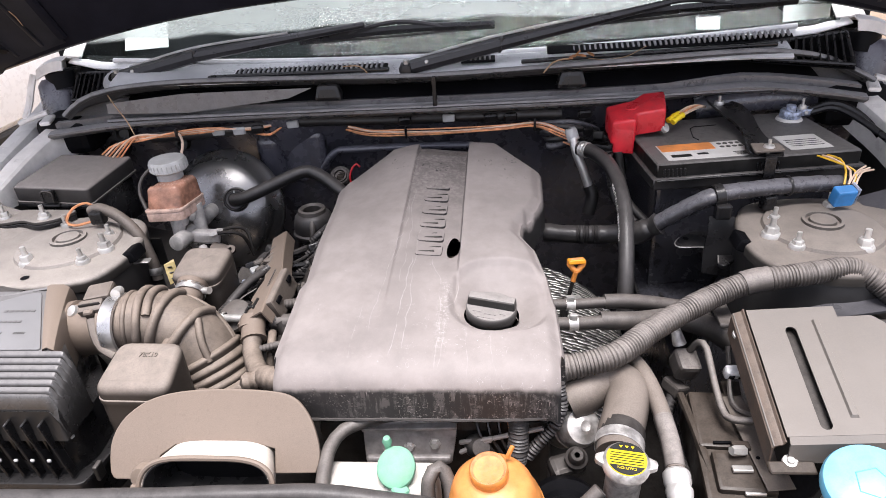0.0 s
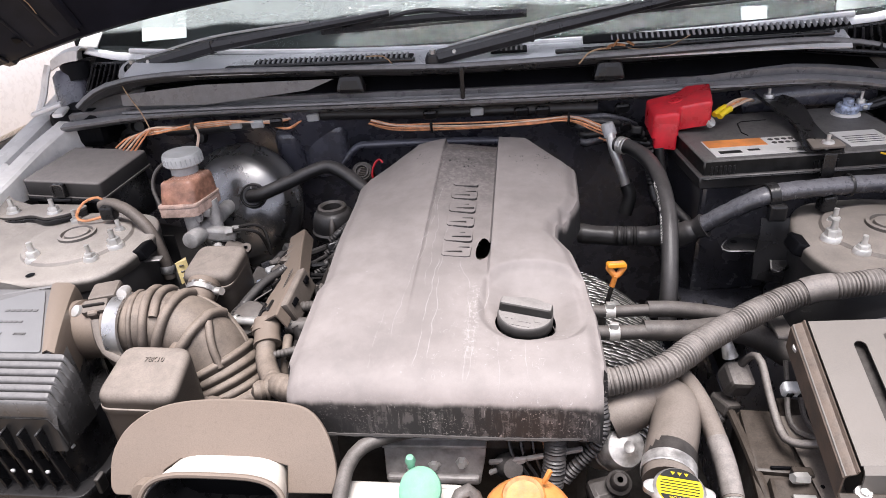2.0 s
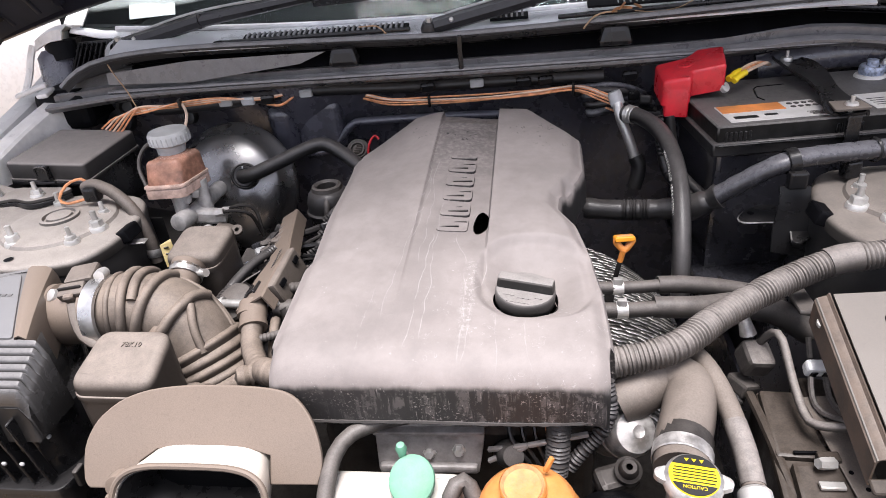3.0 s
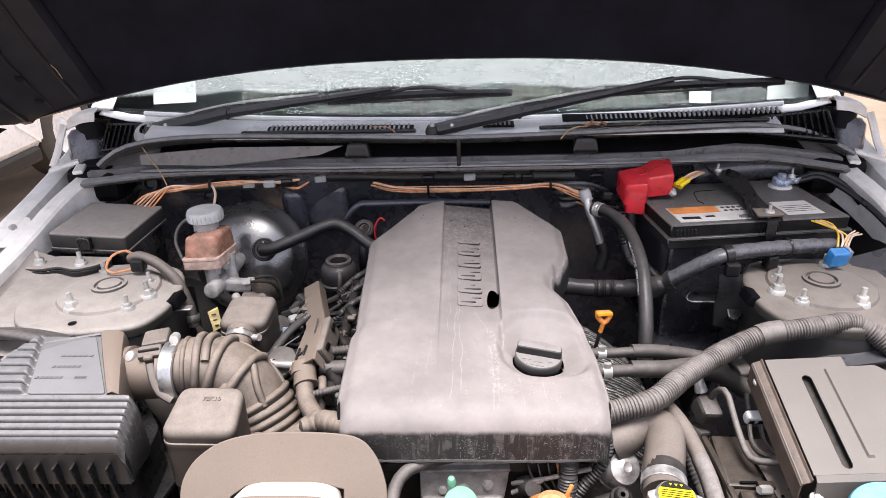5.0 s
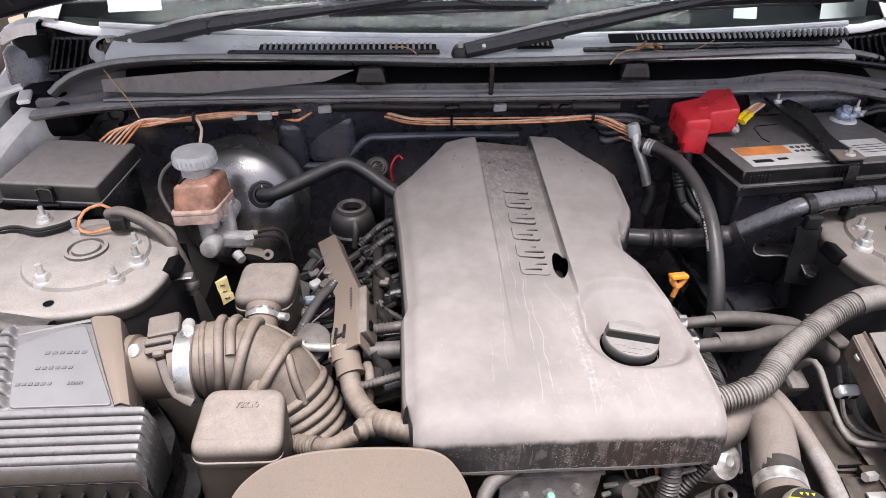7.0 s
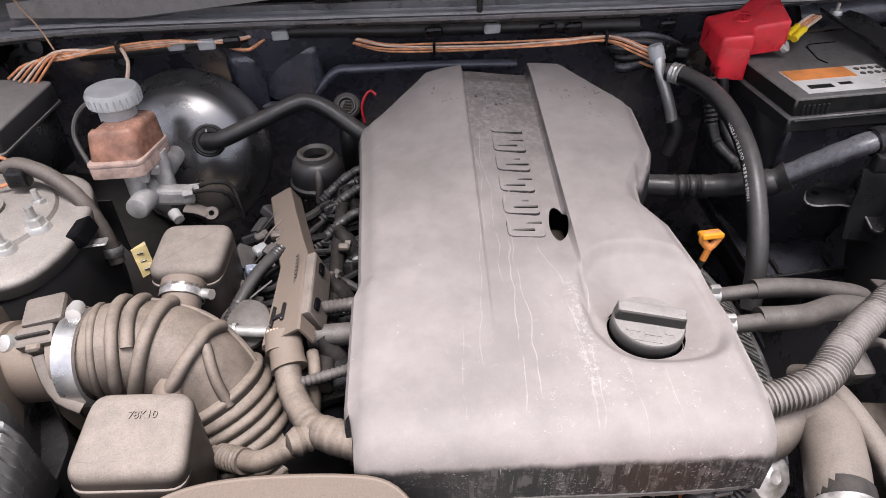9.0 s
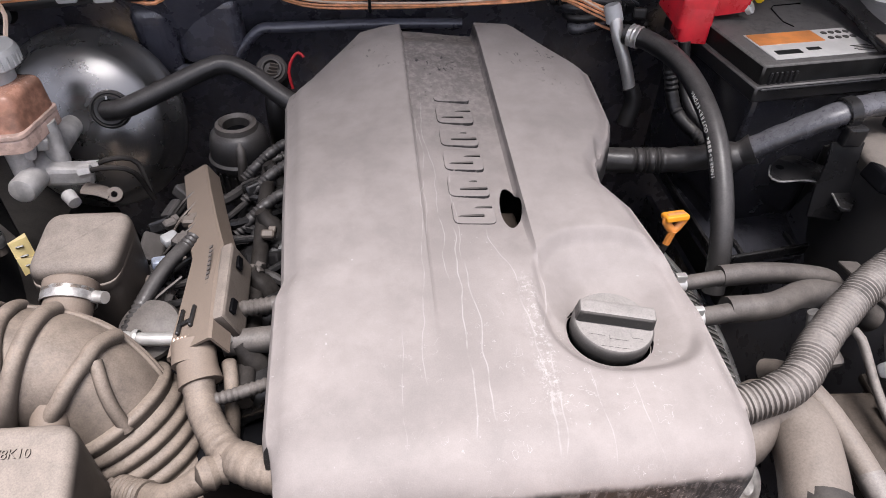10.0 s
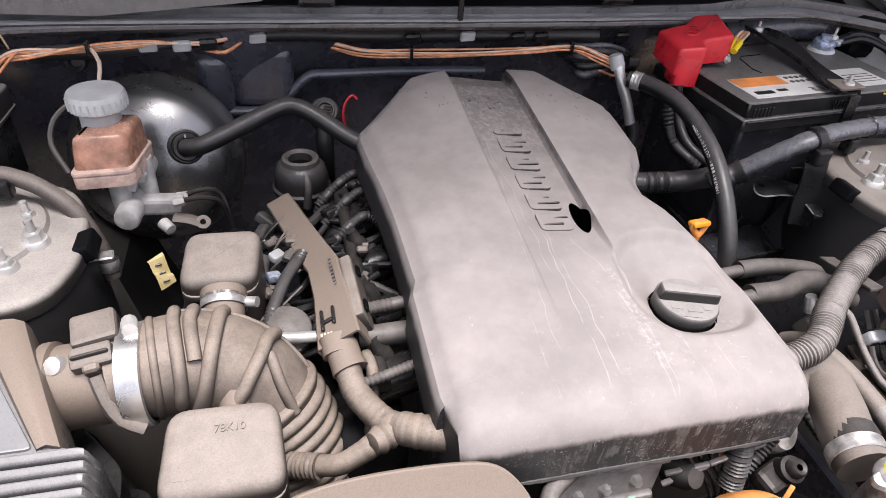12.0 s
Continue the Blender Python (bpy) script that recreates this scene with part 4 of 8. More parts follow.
def cover_height(x, y, side):
    z = cover_z(y)
    # channel down the middle, fading out towards the front
    f = smooth_step(0.70, 0.80, y)
    wall_r = smooth_step(0.0595, 0.0555, x)
    wall_l = smooth_step(-0.0275, -0.0245, x)
    z -= f * wall_l * wall_r * (0.004 + 0.008 * smooth_step(-0.03, 0.06, x) + 0.005 * smooth_step(1.04, 1.07, y))
    # right-hand panel stands a little proud where the channel ends
    z -= 0.0022 * (1 - f) * smooth_step(0.60, 0.70, y) * wall_l * wall_r
    # bowl round the filler cap, open to the right
    dx, dy = abs(x - 0.110) / 0.060, abs(y - 0.674) / 0.066
    r = (dx ** 2.6 + dy ** 2.6) ** (1 / 2.6)
    z -= 0.009 * smooth_step(1.06, 0.87, r) + 0.018 * smooth_step(0.97, 0.30, r)
    # crease that runs from the channel's right wall round the bowl
    cy = 0.050 + 0.9 * max(0, 0.68 - y) ** 1.2
    z += 0.0022 * smooth_step(cy - 0.001, cy + 0.004, x) * smooth_step(0.71, 0.69, y) * smooth_step(0.635, 0.66, y) * smooth_step(0.10, 0.07, x)
    # crown on the panels and rolled edges
    z += 0.004 * smooth_step(0.0, 0.05, side) - 0.004
    z -= 0.010 * (1 - smooth_step(0.0, 0.018, side)) ** 1.5
    # back end falls away
    z -= 0.045 * max(0, y - 1.045)
    # soft facet across the back corners
    z -= 0.006 * smooth_step(0.95, 1.08, y) * smooth_step(0.03, 0.14, x - 0.012)
    z -= 0.026 * smooth_step(0.78, 1.0, y) * smooth_step(-0.02, -0.15, x)
    # worn cut at the right edge
    z -= 0.009 * smooth_step(0.142, 0.149, x) * smooth_step(0.868, 0.860, y) * smooth_step(0.822, 0.834, y)
    return z


def ragged(x, y, cx, cy, rx):
    a = math.atan2((y - cy) * 0.35, x - cx)
    return 1.0 if rx > 0.02 else 1.0 + 0.09 * math.sin(2 * a + 0.6) + 0.05 * math.sin(3 * a + 2.0)


ys = [0.582 + 0.503 * i / 250 for i in range(251)]
bm = bmesh.new()
rows, holes = [], [(CAP[0] + 0.001, CAP[1] + 0.001, 0.0312, 0.0305), (0.0485, 0.778, 0.0085, 0.027)]
for y in ys:
    xl, xr = along(LEFT, y), along(RIGHT, y)
    cols = [xl + (-0.0285 - xl) * i / 24 for i in range(24)] + [-0.0285 + 0.0045 * i / 3 for i in range(3)] + [-0.024 + 0.078 * i / 56 for i in range(56)] + [0.054 + 0.005 * i / 4 for i in range(4)] + [0.059 + (xr - 0.059) * i / 50 for i in range(51)]
    row = []
    for x in cols:
        side = min(x - xl, xr - x, 1.10 - y)
        yy = y
        for cx, cy, rx, ry in holes:
            r = math.hypot((x - cx) / rx, (yy - cy) / ry) / ragged(x, yy, cx, cy, rx)
            if 0.86 < r < 1.12:
                x, yy = cx + (x - cx) / r, cy + (yy - cy) / r
        row.append(bm.verts.new((x, yy, cover_height(x, yy, side))))
    rows.append(row)
# rolled front edge and skirts
front = []
for k in range(1, 15):
    a = math.pi / 2 * min(k, 10) / 10
    down = 0.031 * (1 - math.cos(a)) + 0.0085 * max(0, k - 10)
    ring = []
    for v in rows[0]:
        mid = (rows[0][0].co.x + rows[0][-1].co.x) / 2
        half = (rows[0][-1].co.x - rows[0][0].co.x) / 2
        q = (v.co.x - mid) / half
        reach = (1 - min(1.0, abs(q)) ** 9) ** (1 / 9)
        x = v.co.x
        ring.append(bm.verts.new((x, v.co.y - 0.0435 * math.sin(a) * reach, v.co.z - down)))
    front.append(ring)
rows = front[::-1] + rows
for a, b in zip(rows, rows[1:]):
    for j in range(len(a) - 1):
        c = (a[j].co + a[j + 1].co + b[j].co + b[j + 1].co) / 4
        if all(math.hypot((c.x - cx) / rx, (c.y - cy) / ry) > ragged(c.x, c.y, cx, cy, rx) for cx, cy, rx, ry in holes):
            bm.faces.new((a[j], a[j + 1], b[j + 1], b[j]))
for edge, sx in (([r[0] for r in rows], -1), ([r[-1] for r in rows], 1)):
    last = edge
    for out, down in ((0.003, 0.006), (0.0045, 0.016), (0.0055, 0.045)):
        nxt = [bm.verts.new((v.co.x + sx * out, v.co.y, min(v.co.z, max(v.co.z - down, 0.88)))) for v in edge]
        for p, q, r, s in zip(last, last[1:], nxt[1:], nxt):
            bm.faces.new((p, q, r, s))
        last = nxt
last = rows[-1]
nxt = [bm.verts.new((v.co.x, v.co.y + 0.004, v.co.z - 0.03)) for v in last]
for p, q, r, s in zip(last, last[1:], nxt[1:], nxt):
    bm.faces.new((p, q, r, s))
bmesh.ops.delete(bm, geom=[v for v in bm.verts if not v.link_faces], context="VERTS")
bmesh.ops.recalc_face_normals(bm, faces=bm.faces[:])
cover = thing("engine_cover", (0.01, 0.8, 0.88), "large dusty grey plastic engine cover with water stains", "engine cover")
shell = part("shell", bm, SHELL, cover, smooth=30)
part("filler_well", lathe([(0.0300, 0.001), (0.0296, 0.0), (0.029, -0.03), (0.027, -0.032), (0.0, -0.032)], pose(CAP[0] + 0.001, CAP[1] + 0.001, cover_z(CAP[1]) - 0.0165, 6, 0, 0) @ Matrix.Diagonal((1.09, 1.03, 1, 1)), 40), BLACK_CLEAN, cover)
capm = pose(CAP[0] + 0.0016, CAP[1] + 0.0008, cover_z(CAP[1]) - 0.0052, 3, 4, -12) @ Matrix.Diagonal((1.10, 1.05, 1.0, 1.0))
cap = part("oil_filler_cap", lathe([(0.023, -0.03), (0.023, -0.012), (0.0255, -0.012), (0.0268, -0.009), (0.0268, 0.003), (0.0255, 0.005), (0.0, 0.0052)], capm, 40), CAPDUST, cover, "dusty black oil filler cap")
bm = box((0, 0.002, 0.0105), (0.052, 0.013, 0.0125), 0.0025, 2, taper=0.05)
bmesh.ops.transform(bm, matrix=capm, verts=bm.verts)
part("grip", bm, CAPDUST, cap)
bars(cap, "moulded_mark", [(-0.012, -0.012, 0.010, 0.003), (0.002, -0.014, 0.012, 0.003), (0.014, -0.011, 0.007, 0.003), (-0.002, -0.021, 0.020, 0.0025)], CAPDUST, capm @ pose(0, 0, 0.0046))
# six raised emblem frames in the channel, read along the car
for i in range(6):
    w = 0.010 if i == 5 else 0.027
    yy = 0.770 + i * 0.0345 - (0.007 if i == 5 else 0)
    z0 = cover_height(0.016, yy, 0.05)
    rim = rounded([(-0.002, yy - w / 2), (0.034, yy - w / 2), (0.034, yy + w / 2), (-0.002, yy + w / 2)], 0.006, 3)
    lean = lambda x, y, c=yy: 0.106 * (y - c) - 0.075 * (x - 0.016)
    part("emblem_frame", prism(rim, z0 - 0.006, z0 + 0.0026, 0.0007, 1, tilt=lean), SHELL, cover)
    if i < 5:
        for k in (-1, 1):
            # dark raised bars paint the shadow lines of the emblem
            slot = box((0.016 + 0.004 * k * (-1) ** i, yy + 0.0052 * k, z0 + 0.0022), (0.024, 0.0022, 0.0016), 0)
            part("emblem_shade_line", slot, GREY_BOX, cover)
part("front_lip", tube([(-0.138, 0.560, 0.8875), (-0.131, 0.545, 0.887), (-0.10, 0.5395, 0.886), (-0.06, 0.5385, 0.886), (0.0, 0.5385, 0.8868), (0.07, 0.5385, 0.8858), (0.135, 0.5395, 0.8865), (0.164, 0.545, 0.887), (0.172, 0.560, 0.8875)], 0.0022, 6, 0.004, lambda s, t: 1 + 0.3 * math.sin(s * 410) * math.sin(s * 173)), GREY_BOX, cover, "grimy lower lip")
part("hole_floor", prism(rounded([(0.036, 0.742), (0.062, 0.742), (0.062, 0.812), (0.036, 0.812)], 0.006, 3), 0.918, 0.932, 0.003, 1), RELAY, cover, "brown moulding seen through a slot")

# ---- engine below the cover ----
engine = thing("engine_block", (0.0, 0.8, 0.42), "grimy dark engine block under the cover", "engine")
part("block", box((0.0, 0.83, 0.65), (0.24, 0.44, 0.46), 0.02), GRIME, engine)
part("valve_cover", box((0.01, 0.81, 0.885), (0.23, 0.46, 0.06), 0.02, 3), BLACK, engine, "black valve cover")
part("timing_cover", box((0.03, 0.592, 0.80), (0.27, 0.05, 0.11), 0.012, 2), GRIME, engine)
for x, y, z in ((-0.020, 0.553, 0.829), (0.005, 0.553, 0.832), (0.034, 0.553, 0.836)):
    part("bolt", lathe([(0.0, 0.006), (0.004, 0.006), (0.005, 0.002), (0.005, 0.0), (0.007, 0.0), (0.007, -0.006)], pose(x, y, z, 75), 6), ZINC, engine)
part("idler_pulley", lathe([(0.0, 0.014), (0.03, 0.014), (0.034, 0.006), (0.044, 0.006), (0.044, -0.02), (0.0, -0.02)], aim((0.175, 0.490, 0.79), (0, -0.75, 0.6)), 28), BLACK_CLEAN, engine)
part("alternator_case", lathe([(0.0, 0.012), (0.006, 0.014), (0.012, 0.010), (0.020, 0.009), (0.024, 0.0), (0.026, -0.012), (0.022, -0.015), (0.026, -0.018), (0.026, -0.05)], aim((0.198, 0.580, 0.838), (0.3, -0.6, 0.6)), 28), CAST, engine, "bright cast housing")
part("bracket", box((0.180, 0.545, 0.812), (0.040, 0.026, 0.02), 0.006, 2, (15, 0, 20)), GRIME, engine)
for line, r in (([(0.128, 0.556, 0.885), (0.128, 0.552, 0.868), (0.127, 0.545, 0.845), (0.125, 0.54, 0.825)], 0.0105), ([(0.172, 0.575, 0.905), (0.175, 0.566, 0.880), (0.168, 0.558, 0.862), (0.150, 0.550, 0.842), (0.138, 0.546, 0.826)], 0.0065)):
    part("ribbed_sleeve", tube(line, r, 12, 0.0018, ribbed(0.0042, 0.12)), RUBBER, engine)
part("bolted_plate", prism(rounded([(-0.047, 0.0), (0.052, 0.0), (0.058, 0.034), (0.060, 0.060), (-0.047, 0.060)], 0.005, 3), -0.005, 0.0, 0.001, 1, pose(0, 0.549, 0.808, 80, 0, 0)), PLATE, engine, "grimy bolted steel plate")
part("plate_fold", between((-0.047, 0.556, 0.858), (0.060, 0.556, 0.861), (0.012, 0.004), 0.001), PLATE, engine)
part("plate_step", between((-0.045, 0.548, 0.816), (0.052, 0.548, 0.818), (0.008, 0.010), 0.003), PLATE, engine)
for k, (p, q) in enumerate((((0.062, 0.553, 0.838), (0.10, 0.548, 0.850)), ((0.062, 0.551, 0.825), (0.098, 0.548, 0.848)), ((0.10, 0.548, 0.850), (0.155, 0.552, 0.862)))):
    part("stay_rod", between(p, q, (0.005, 0.004), 0.001), PLATE, engine)
part("sensor_body", lathe([(0.0, 0.016), (0.010, 0.014), (0.014, 0.004), (0.014, -0.016), (0.009, -0.022)], aim((0.083, 0.553, 0.832), (0.25, -0.7, 0.6)), 18), GREY_BOX, engine)
for k in range(4):
    part("loose_lead" if k < 3 else "copper_lead", tube([(0.08 + 0.012 * k, 0.575, 0.868), (0.085 + 0.012 * k, 0.555, 0.850 - 0.003 * k), (0.10 + 0.010 * k, 0.545, 0.832 - 0.004 * k), (0.115 + 0.006 * k, 0.54, 0.80)], 0.0022, 7), BLACK if k < 3 else COPPER, engine)
part("alternator_nut", lathe([(0.003, 0.004), (0.0065, 0.005), (0.0085, 0.003), (0.0095, -0.004), (0.0125, -0.006), (0.0125, -0.03)], aim((0.190, 0.537, 0.836), (0, -0.45, 0.9)), 18), GRIME, engine)
part("breather_pipe", tube([(0.02, 0.59, 0.845), (-0.010, 0.565, 0.868), (-0.038, 0.547, 0.876), (-0.061, 0.532, 0.876), (-0.0715, 0.512, 0.872), (-0.0735, 0.488, 0.864), (-0.0725, 0.462, 0.850), (-0.073, 0.448, 0.82)], 0.0076, 12), RUBBER_DUSTY, engine, "dusty rubber breather pipe")

# heat shield beside the cover
rows = []
for i in range(9):
    u = i / 8
    rows.append([(0.165 + (0.045 + 0.072 * math.sin(math.pi * (0.15 + 0.60 * v))) * u, 0.60 + 0.33 * v - 0.03 * u * v, 0.842 - 0.042 * u * u - 0.012 * (1 - v) * u) for v in [j / 14 for j in range(15)]])
shield = thing("heat_shield", (0.20, 0.70, 0.87), "embossed silver heat shield beside the engine cover", "heat shield")
part("sheet", grid(rows, 0.002), FOIL, shield)
part("rolled_edge", tube([Vector(p) + Vector((0.001, 0, 0)) for p in rows[-1]], 0.0028, 8, 0.01), BRIGHT, shield, "rolled bright edge")
for j in (3, 11):
    part("bolt", lathe([(0.0, 0.006), (0.005, 0.006), (0.006, 0.002), (0.006, 0.0), (0.009, 0.0), (0.009, -0.003)], aim(Vector(rows[4][j]) + Vector((0.001, 0, 0.002)), (0.5, -0.1, 0.85)), 6), ZINC, shield)

dip = thing("oil_dipstick", (0.213, 0.80, 0.86), "yellow plastic pull tab of the oil dipstick", "dipstick")
m = aim((0.213, 0.796, 0.921), (0.12, -0.97, 0.20))
loop = [(-0.0085, 0.0065), (0.0, 0.0075), (0.0085, 0.0065), (0.0094, 0.0030), (0.0068, -0.001), (0.0030, -0.0058), (0.0, -0.0075), (-0.0030, -0.0058), (-0.0068, -0.001), (-0.0094, 0.0030), (-0.0085, 0.0065)]
part("pull_loop", tube([m @ Vector((x, y, 0)) for x, y in loop], 0.0033, 10, 0.002, flat=1.25), ORANGE_CAP, dip, "stained orange lower loop")
top = prism(rounded([(-0.0118, 0.0036), (0.0118, 0.0036), (0.0118, 0.0098), (-0.0118, 0.0098)], 0.0026, 3), -0.0058, 0.0058, 0.0014, 2)
bmesh.ops.transform(top, matrix=m, verts=top.verts)
part("finger_bar", top, YELLOW, dip)
part("stem", tube([(0.212, 0.793, 0.914), (0.210, 0.7925, 0.905), (0.2085, 0.792, 0.899)], 0.0036, 8), ORANGE_CAP, dip, "stained orange stem")
part("rod", tube([(0.209, 0.792, 0.901), (0.206, 0.791, 0.888), (0.203, 0.79, 0.872)], 0.0030, 8), GRIME, dip, "grimy steel rod")
part("guide_tube", tube([(0.200, 0.79, 0.872), (0.197, 0.787, 0.84), (0.195, 0.78, 0.74)], 0.006, 8), GRIME, dip)

# ---- strut towers ----
def nut(parent, x, y, z, tall=0.012, r=0.0085):
    st = part("stud", lathe([(0.0, 0.010 + tall), (r * 0.42, 0.009 + tall), (r * 0.46, 0.0), (r * 0.46, -0.01)], pose(x, y, z), 10), ZINC, parent, "zinc-plated threaded stud")
    part("nut", lathe([(r * 0.5, tall * 0.78), (r * 0.92, tall * 0.72), (r, tall * 0.6), (r, 0.002)], pose(x, y, z, 0, 0, x * 700), 6), ZINC, st)
    part("washer", lathe([(r * 0.5, 0.0035), (r * 1.2, 0.003), (r * 1.38, 0.0), (r * 1.38, -0.003)], pose(x, y, z), 18), ZINC, st)


for sx, nm, nuts in ((-1, "left", ((-0.577, 0.793, 0.945), (-0.578, 0.896, 0.945), (-0.478, 0.830, 0.945), (-0.493, 0.870, 0.945), (-0.493, 0.794, 0.945))),
                     (1, "right", ((0.475, 0.831, 0.945), (0.579, 0.903, 0.945), (0.576, 0.792, 0.945), (0.493, 0.872, 0.945), (0.496, 0.798, 0.945)))):
    tower = thing("strut_tower_" + nm, (sx * 0.545, 0.84, 0.7), "dust-coated steel suspension strut tower", "strut tower", "structure")
    shape = [(0.435, 0.80), (0.455, 0.745), (0.55, 0.725), (0.64, 0.745), (0.685, 0.82), (0.68, 0.90), (0.63, 0.945), (0.55, 0.955), (0.47, 0.94), (0.44, 0.88)]
    out = [(sx * x, y) for x, y in shape]
    dusty = APRON if sx < 0 else APRON_DULL
    wall_bm = prism(rounded(out, 0.035, 4), 0.70, 0.930, 0.004, 1)
    for v in wall_bm.verts:
        k = max(0, 0.93 - v.co.z)
        v.co.x += (v.co.x - sx * 0.55) * (k * 0.25 - 0.015)
        v.co.y += (v.co.y - 0.84) * (k * 0.30 - 0.015)
    part("tower_wall", wall_bm, TOWER_SIDE, tower, "grimy dark side of the tower")
    part("tower_top", prism(rounded(out, 0.035, 4), 0.924, 0.942, 0.008, 3), dusty, tower)
    part("raised_seat", lathe([(0.078, -0.002), (0.074, 0.004), (0.060, 0.008), (0.0, 0.009)], pose(sx * 0.549, 0.851, 0.942), 40), dusty, tower)
    part("centre_ring", lathe([(0.027, 0.0), (0.026, 0.005), (0.022, 0.006), (0.0205, 0.002), (0.018, 0.002), (0.0165, 0.006), (0.0, 0.0065)], pose(sx * 0.549, 0.853, 0.949), 36), dusty, tower)
    for p in nuts:
        nut(tower, *p, 0.016 if abs(p[0]) > 0.53 or 0.81 < p[1] < 0.85 else 0.011, 0.0092 if abs(p[0]) > 0.53 or 0.81 < p[1] < 0.85 else 0.0074)
    part("side_bracket", box((sx * 0.438, 0.83, 0.935), (0.022, 0.034, 0.018), 0.003, 2, (0, sx * 20, 0)), BLACK_CLEAN, tower)
    part("hole", lathe([(0.006, 0.0006), (0.0, 0.0007)], pose(sx * 0.555, 0.752, 0.9425), 14), BLACK_CLEAN, tower)

# ---- left side of the bay ----
fb = thing("fuse_box", (-0.63, 1.01, 0.90), "dusty black fuse box with a hinged lid", "fuse box")
lid_out = [(-0.703, 0.963), (-0.567, 0.956), (-0.550, 1.079), (-0.686, 1.086)]
part("lid", prism(rounded(lid_out, 0.006, 3), 0.971, 0.9965, 0.004, 2, tilt=lambda x, y: -0.04 * (x + 0.63) + 0.09 * (y - 1.02)), LIDDUST, fb)
part("lid_flange", prism(rounded([(x + (x + 0.627) * 0.02, y + (y - 1.02) * 0.03) for x, y in lid_out], 0.006, 3), 0.9665, 0.9702, 0.0012, 1, tilt=lambda x, y: -0.04 * (x + 0.63) + 0.09 * (y - 1.02)), LIDDUST, fb, "worn pale lid edge")
part("base", prism(rounded([(-0.698, 0.969), (-0.571, 0.961), (-0.555, 1.072), (-0.682, 1.080)], 0.006, 3), 0.89, 0.962, 0.002, 1), BLACK, fb)
part("hinge_line", between((-0.70, 0.962, 0.962), (-0.571, 0.954, 0.957), (0.006, 0.006), 0.001), BLACK, fb)
part("latch", box((-0.636, 0.955, 0.978), (0.022, 0.009, 0.022), 0.002, 2, (0, 0, -4)), BLACK, fb)
part("latch_rim", tube([(-0.6455, 0.9495, 0.968), (-0.6455, 0.9495, 0.987), (-0.6265, 0.948, 0.987), (-0.6265, 0.948, 0.968)], 0.0010, 6, 0.003), RUBBER_DUSTY, fb, "rubbed pale latch edge")
part("latch_foot", box((-0.636, 0.956, 0.961), (0.03, 0.008, 0.006), 0.002), BLACK, fb)
br = thing("fuse_box_bracket", (-0.66, 0.92, 0.93), "dusty steel bracket bolted in front of the fuse box", "bracket")
plate = rounded([(-0.725, 0.905), (-0.69, 0.90), (-0.665, 0.912), (-0.63, 0.898), (-0.60, 0.915), (-0.585, 0.945), (-0.69, 0.952)], 0.012)
part("plate", prism(plate, 0.952, 0.957, 0.0015), APRON, br)
part("plate_edge", prism([(x * 1.0 - 0.0, y - 0.002) for x, y in plate], 0.944, 0.951, 0.001), BLACK, br)
nut(br, -0.70, 0.921, 0.957, 0.013, 0.008)
nut(br, -0.628, 0.918, 0.957, 0.013, 0.008)
part("support", box((-0.655, 0.93, 0.93), (0.11, 0.02, 0.05), 0.004), BODY, br)

for x, y, z, r in ((-0.610, 1.178, 1.012, 0.016), (-0.632, 1.185, 0.985, 0.022), (-0.50, 1.185, 0.985, 0.012)):
    single("grommet", lathe([(0.0, -0.002), (r * 0.5, -0.002), (r * 0.62, 0.005), (r, 0.004), (r * 1.1, -0.01)], aim((x, y - 0.012, z), (0, -1, 0.2)), 22), RUBBER, "round black rubber grommet in the firewall", "grommet")
booster = thing("brake_booster", (-0.40, 1.12, 0.75), "round satin black brake booster on the firewall", "brake booster")
bmx = aim((-0.413, 1.105, 0.875), (-0.03, -0.93, 0.35)) @ Matrix.Diagonal((0.95, 0.95, 1, 1))
part("shell", lathe([(0.0, 0.050), (0.03, 0.0490), (0.06, 0.0425), (0.086, 0.0300), (0.0965, 0.0232), (0.0995, 0.0190), (0.1035, 0.0100), (0.109, 0.0030), (0.1150, -0.0020), (0.1180, -0.0050), (0.1200, -0.0090), (0.1205, -0.012), (0.1195, -0.016), (0.112, -0.020), (0.10, -0.06), (0.06, -0.075)], bmx, 72), BOOSTER, booster, smooth=50)
gm = aim((-0.366, 1.058, 0.916), (0.25, -0.90, 0.40))
part("grommet", lathe([(0.011, 0.004), (0.0125, 0.007), (0.0160, 0.0075), (0.0180, 0.004), (0.0195, 0.005), (0.0215, 0.003), (0.0225, -0.008)], gm, 28), RUBBER, booster, "black rubber grommet")
for k in range(3):
    a = radians(-15 + 52 * k)
    part("grommet_lug", between(gm @ Vector((0.0118 * math.cos(a), 0.0118 * math.sin(a), 0.009)), gm @ Vector((0.0165 * math.cos(a), 0.0165 * math.sin(a), 0.009)), (0.0022, 0.002), 0.0006), CAPGREY, booster, "pale worn grommet lug")
single("vacuum_hose", tube([(-0.368, 1.052, 0.918), (-0.345, 1.046, 0.924), (-0.30, 1.062, 0.938), (-0.255, 1.08, 0.952), (-0.232, 1.086, 0.955), (-0.205, 1.078, 0.946), (-0.165, 1.055, 0.925), (-0.13, 1.035, 0.91)], 0.0115, 14), RUBBER,
       "black rubber vacuum hose bending to the engine", "hose")

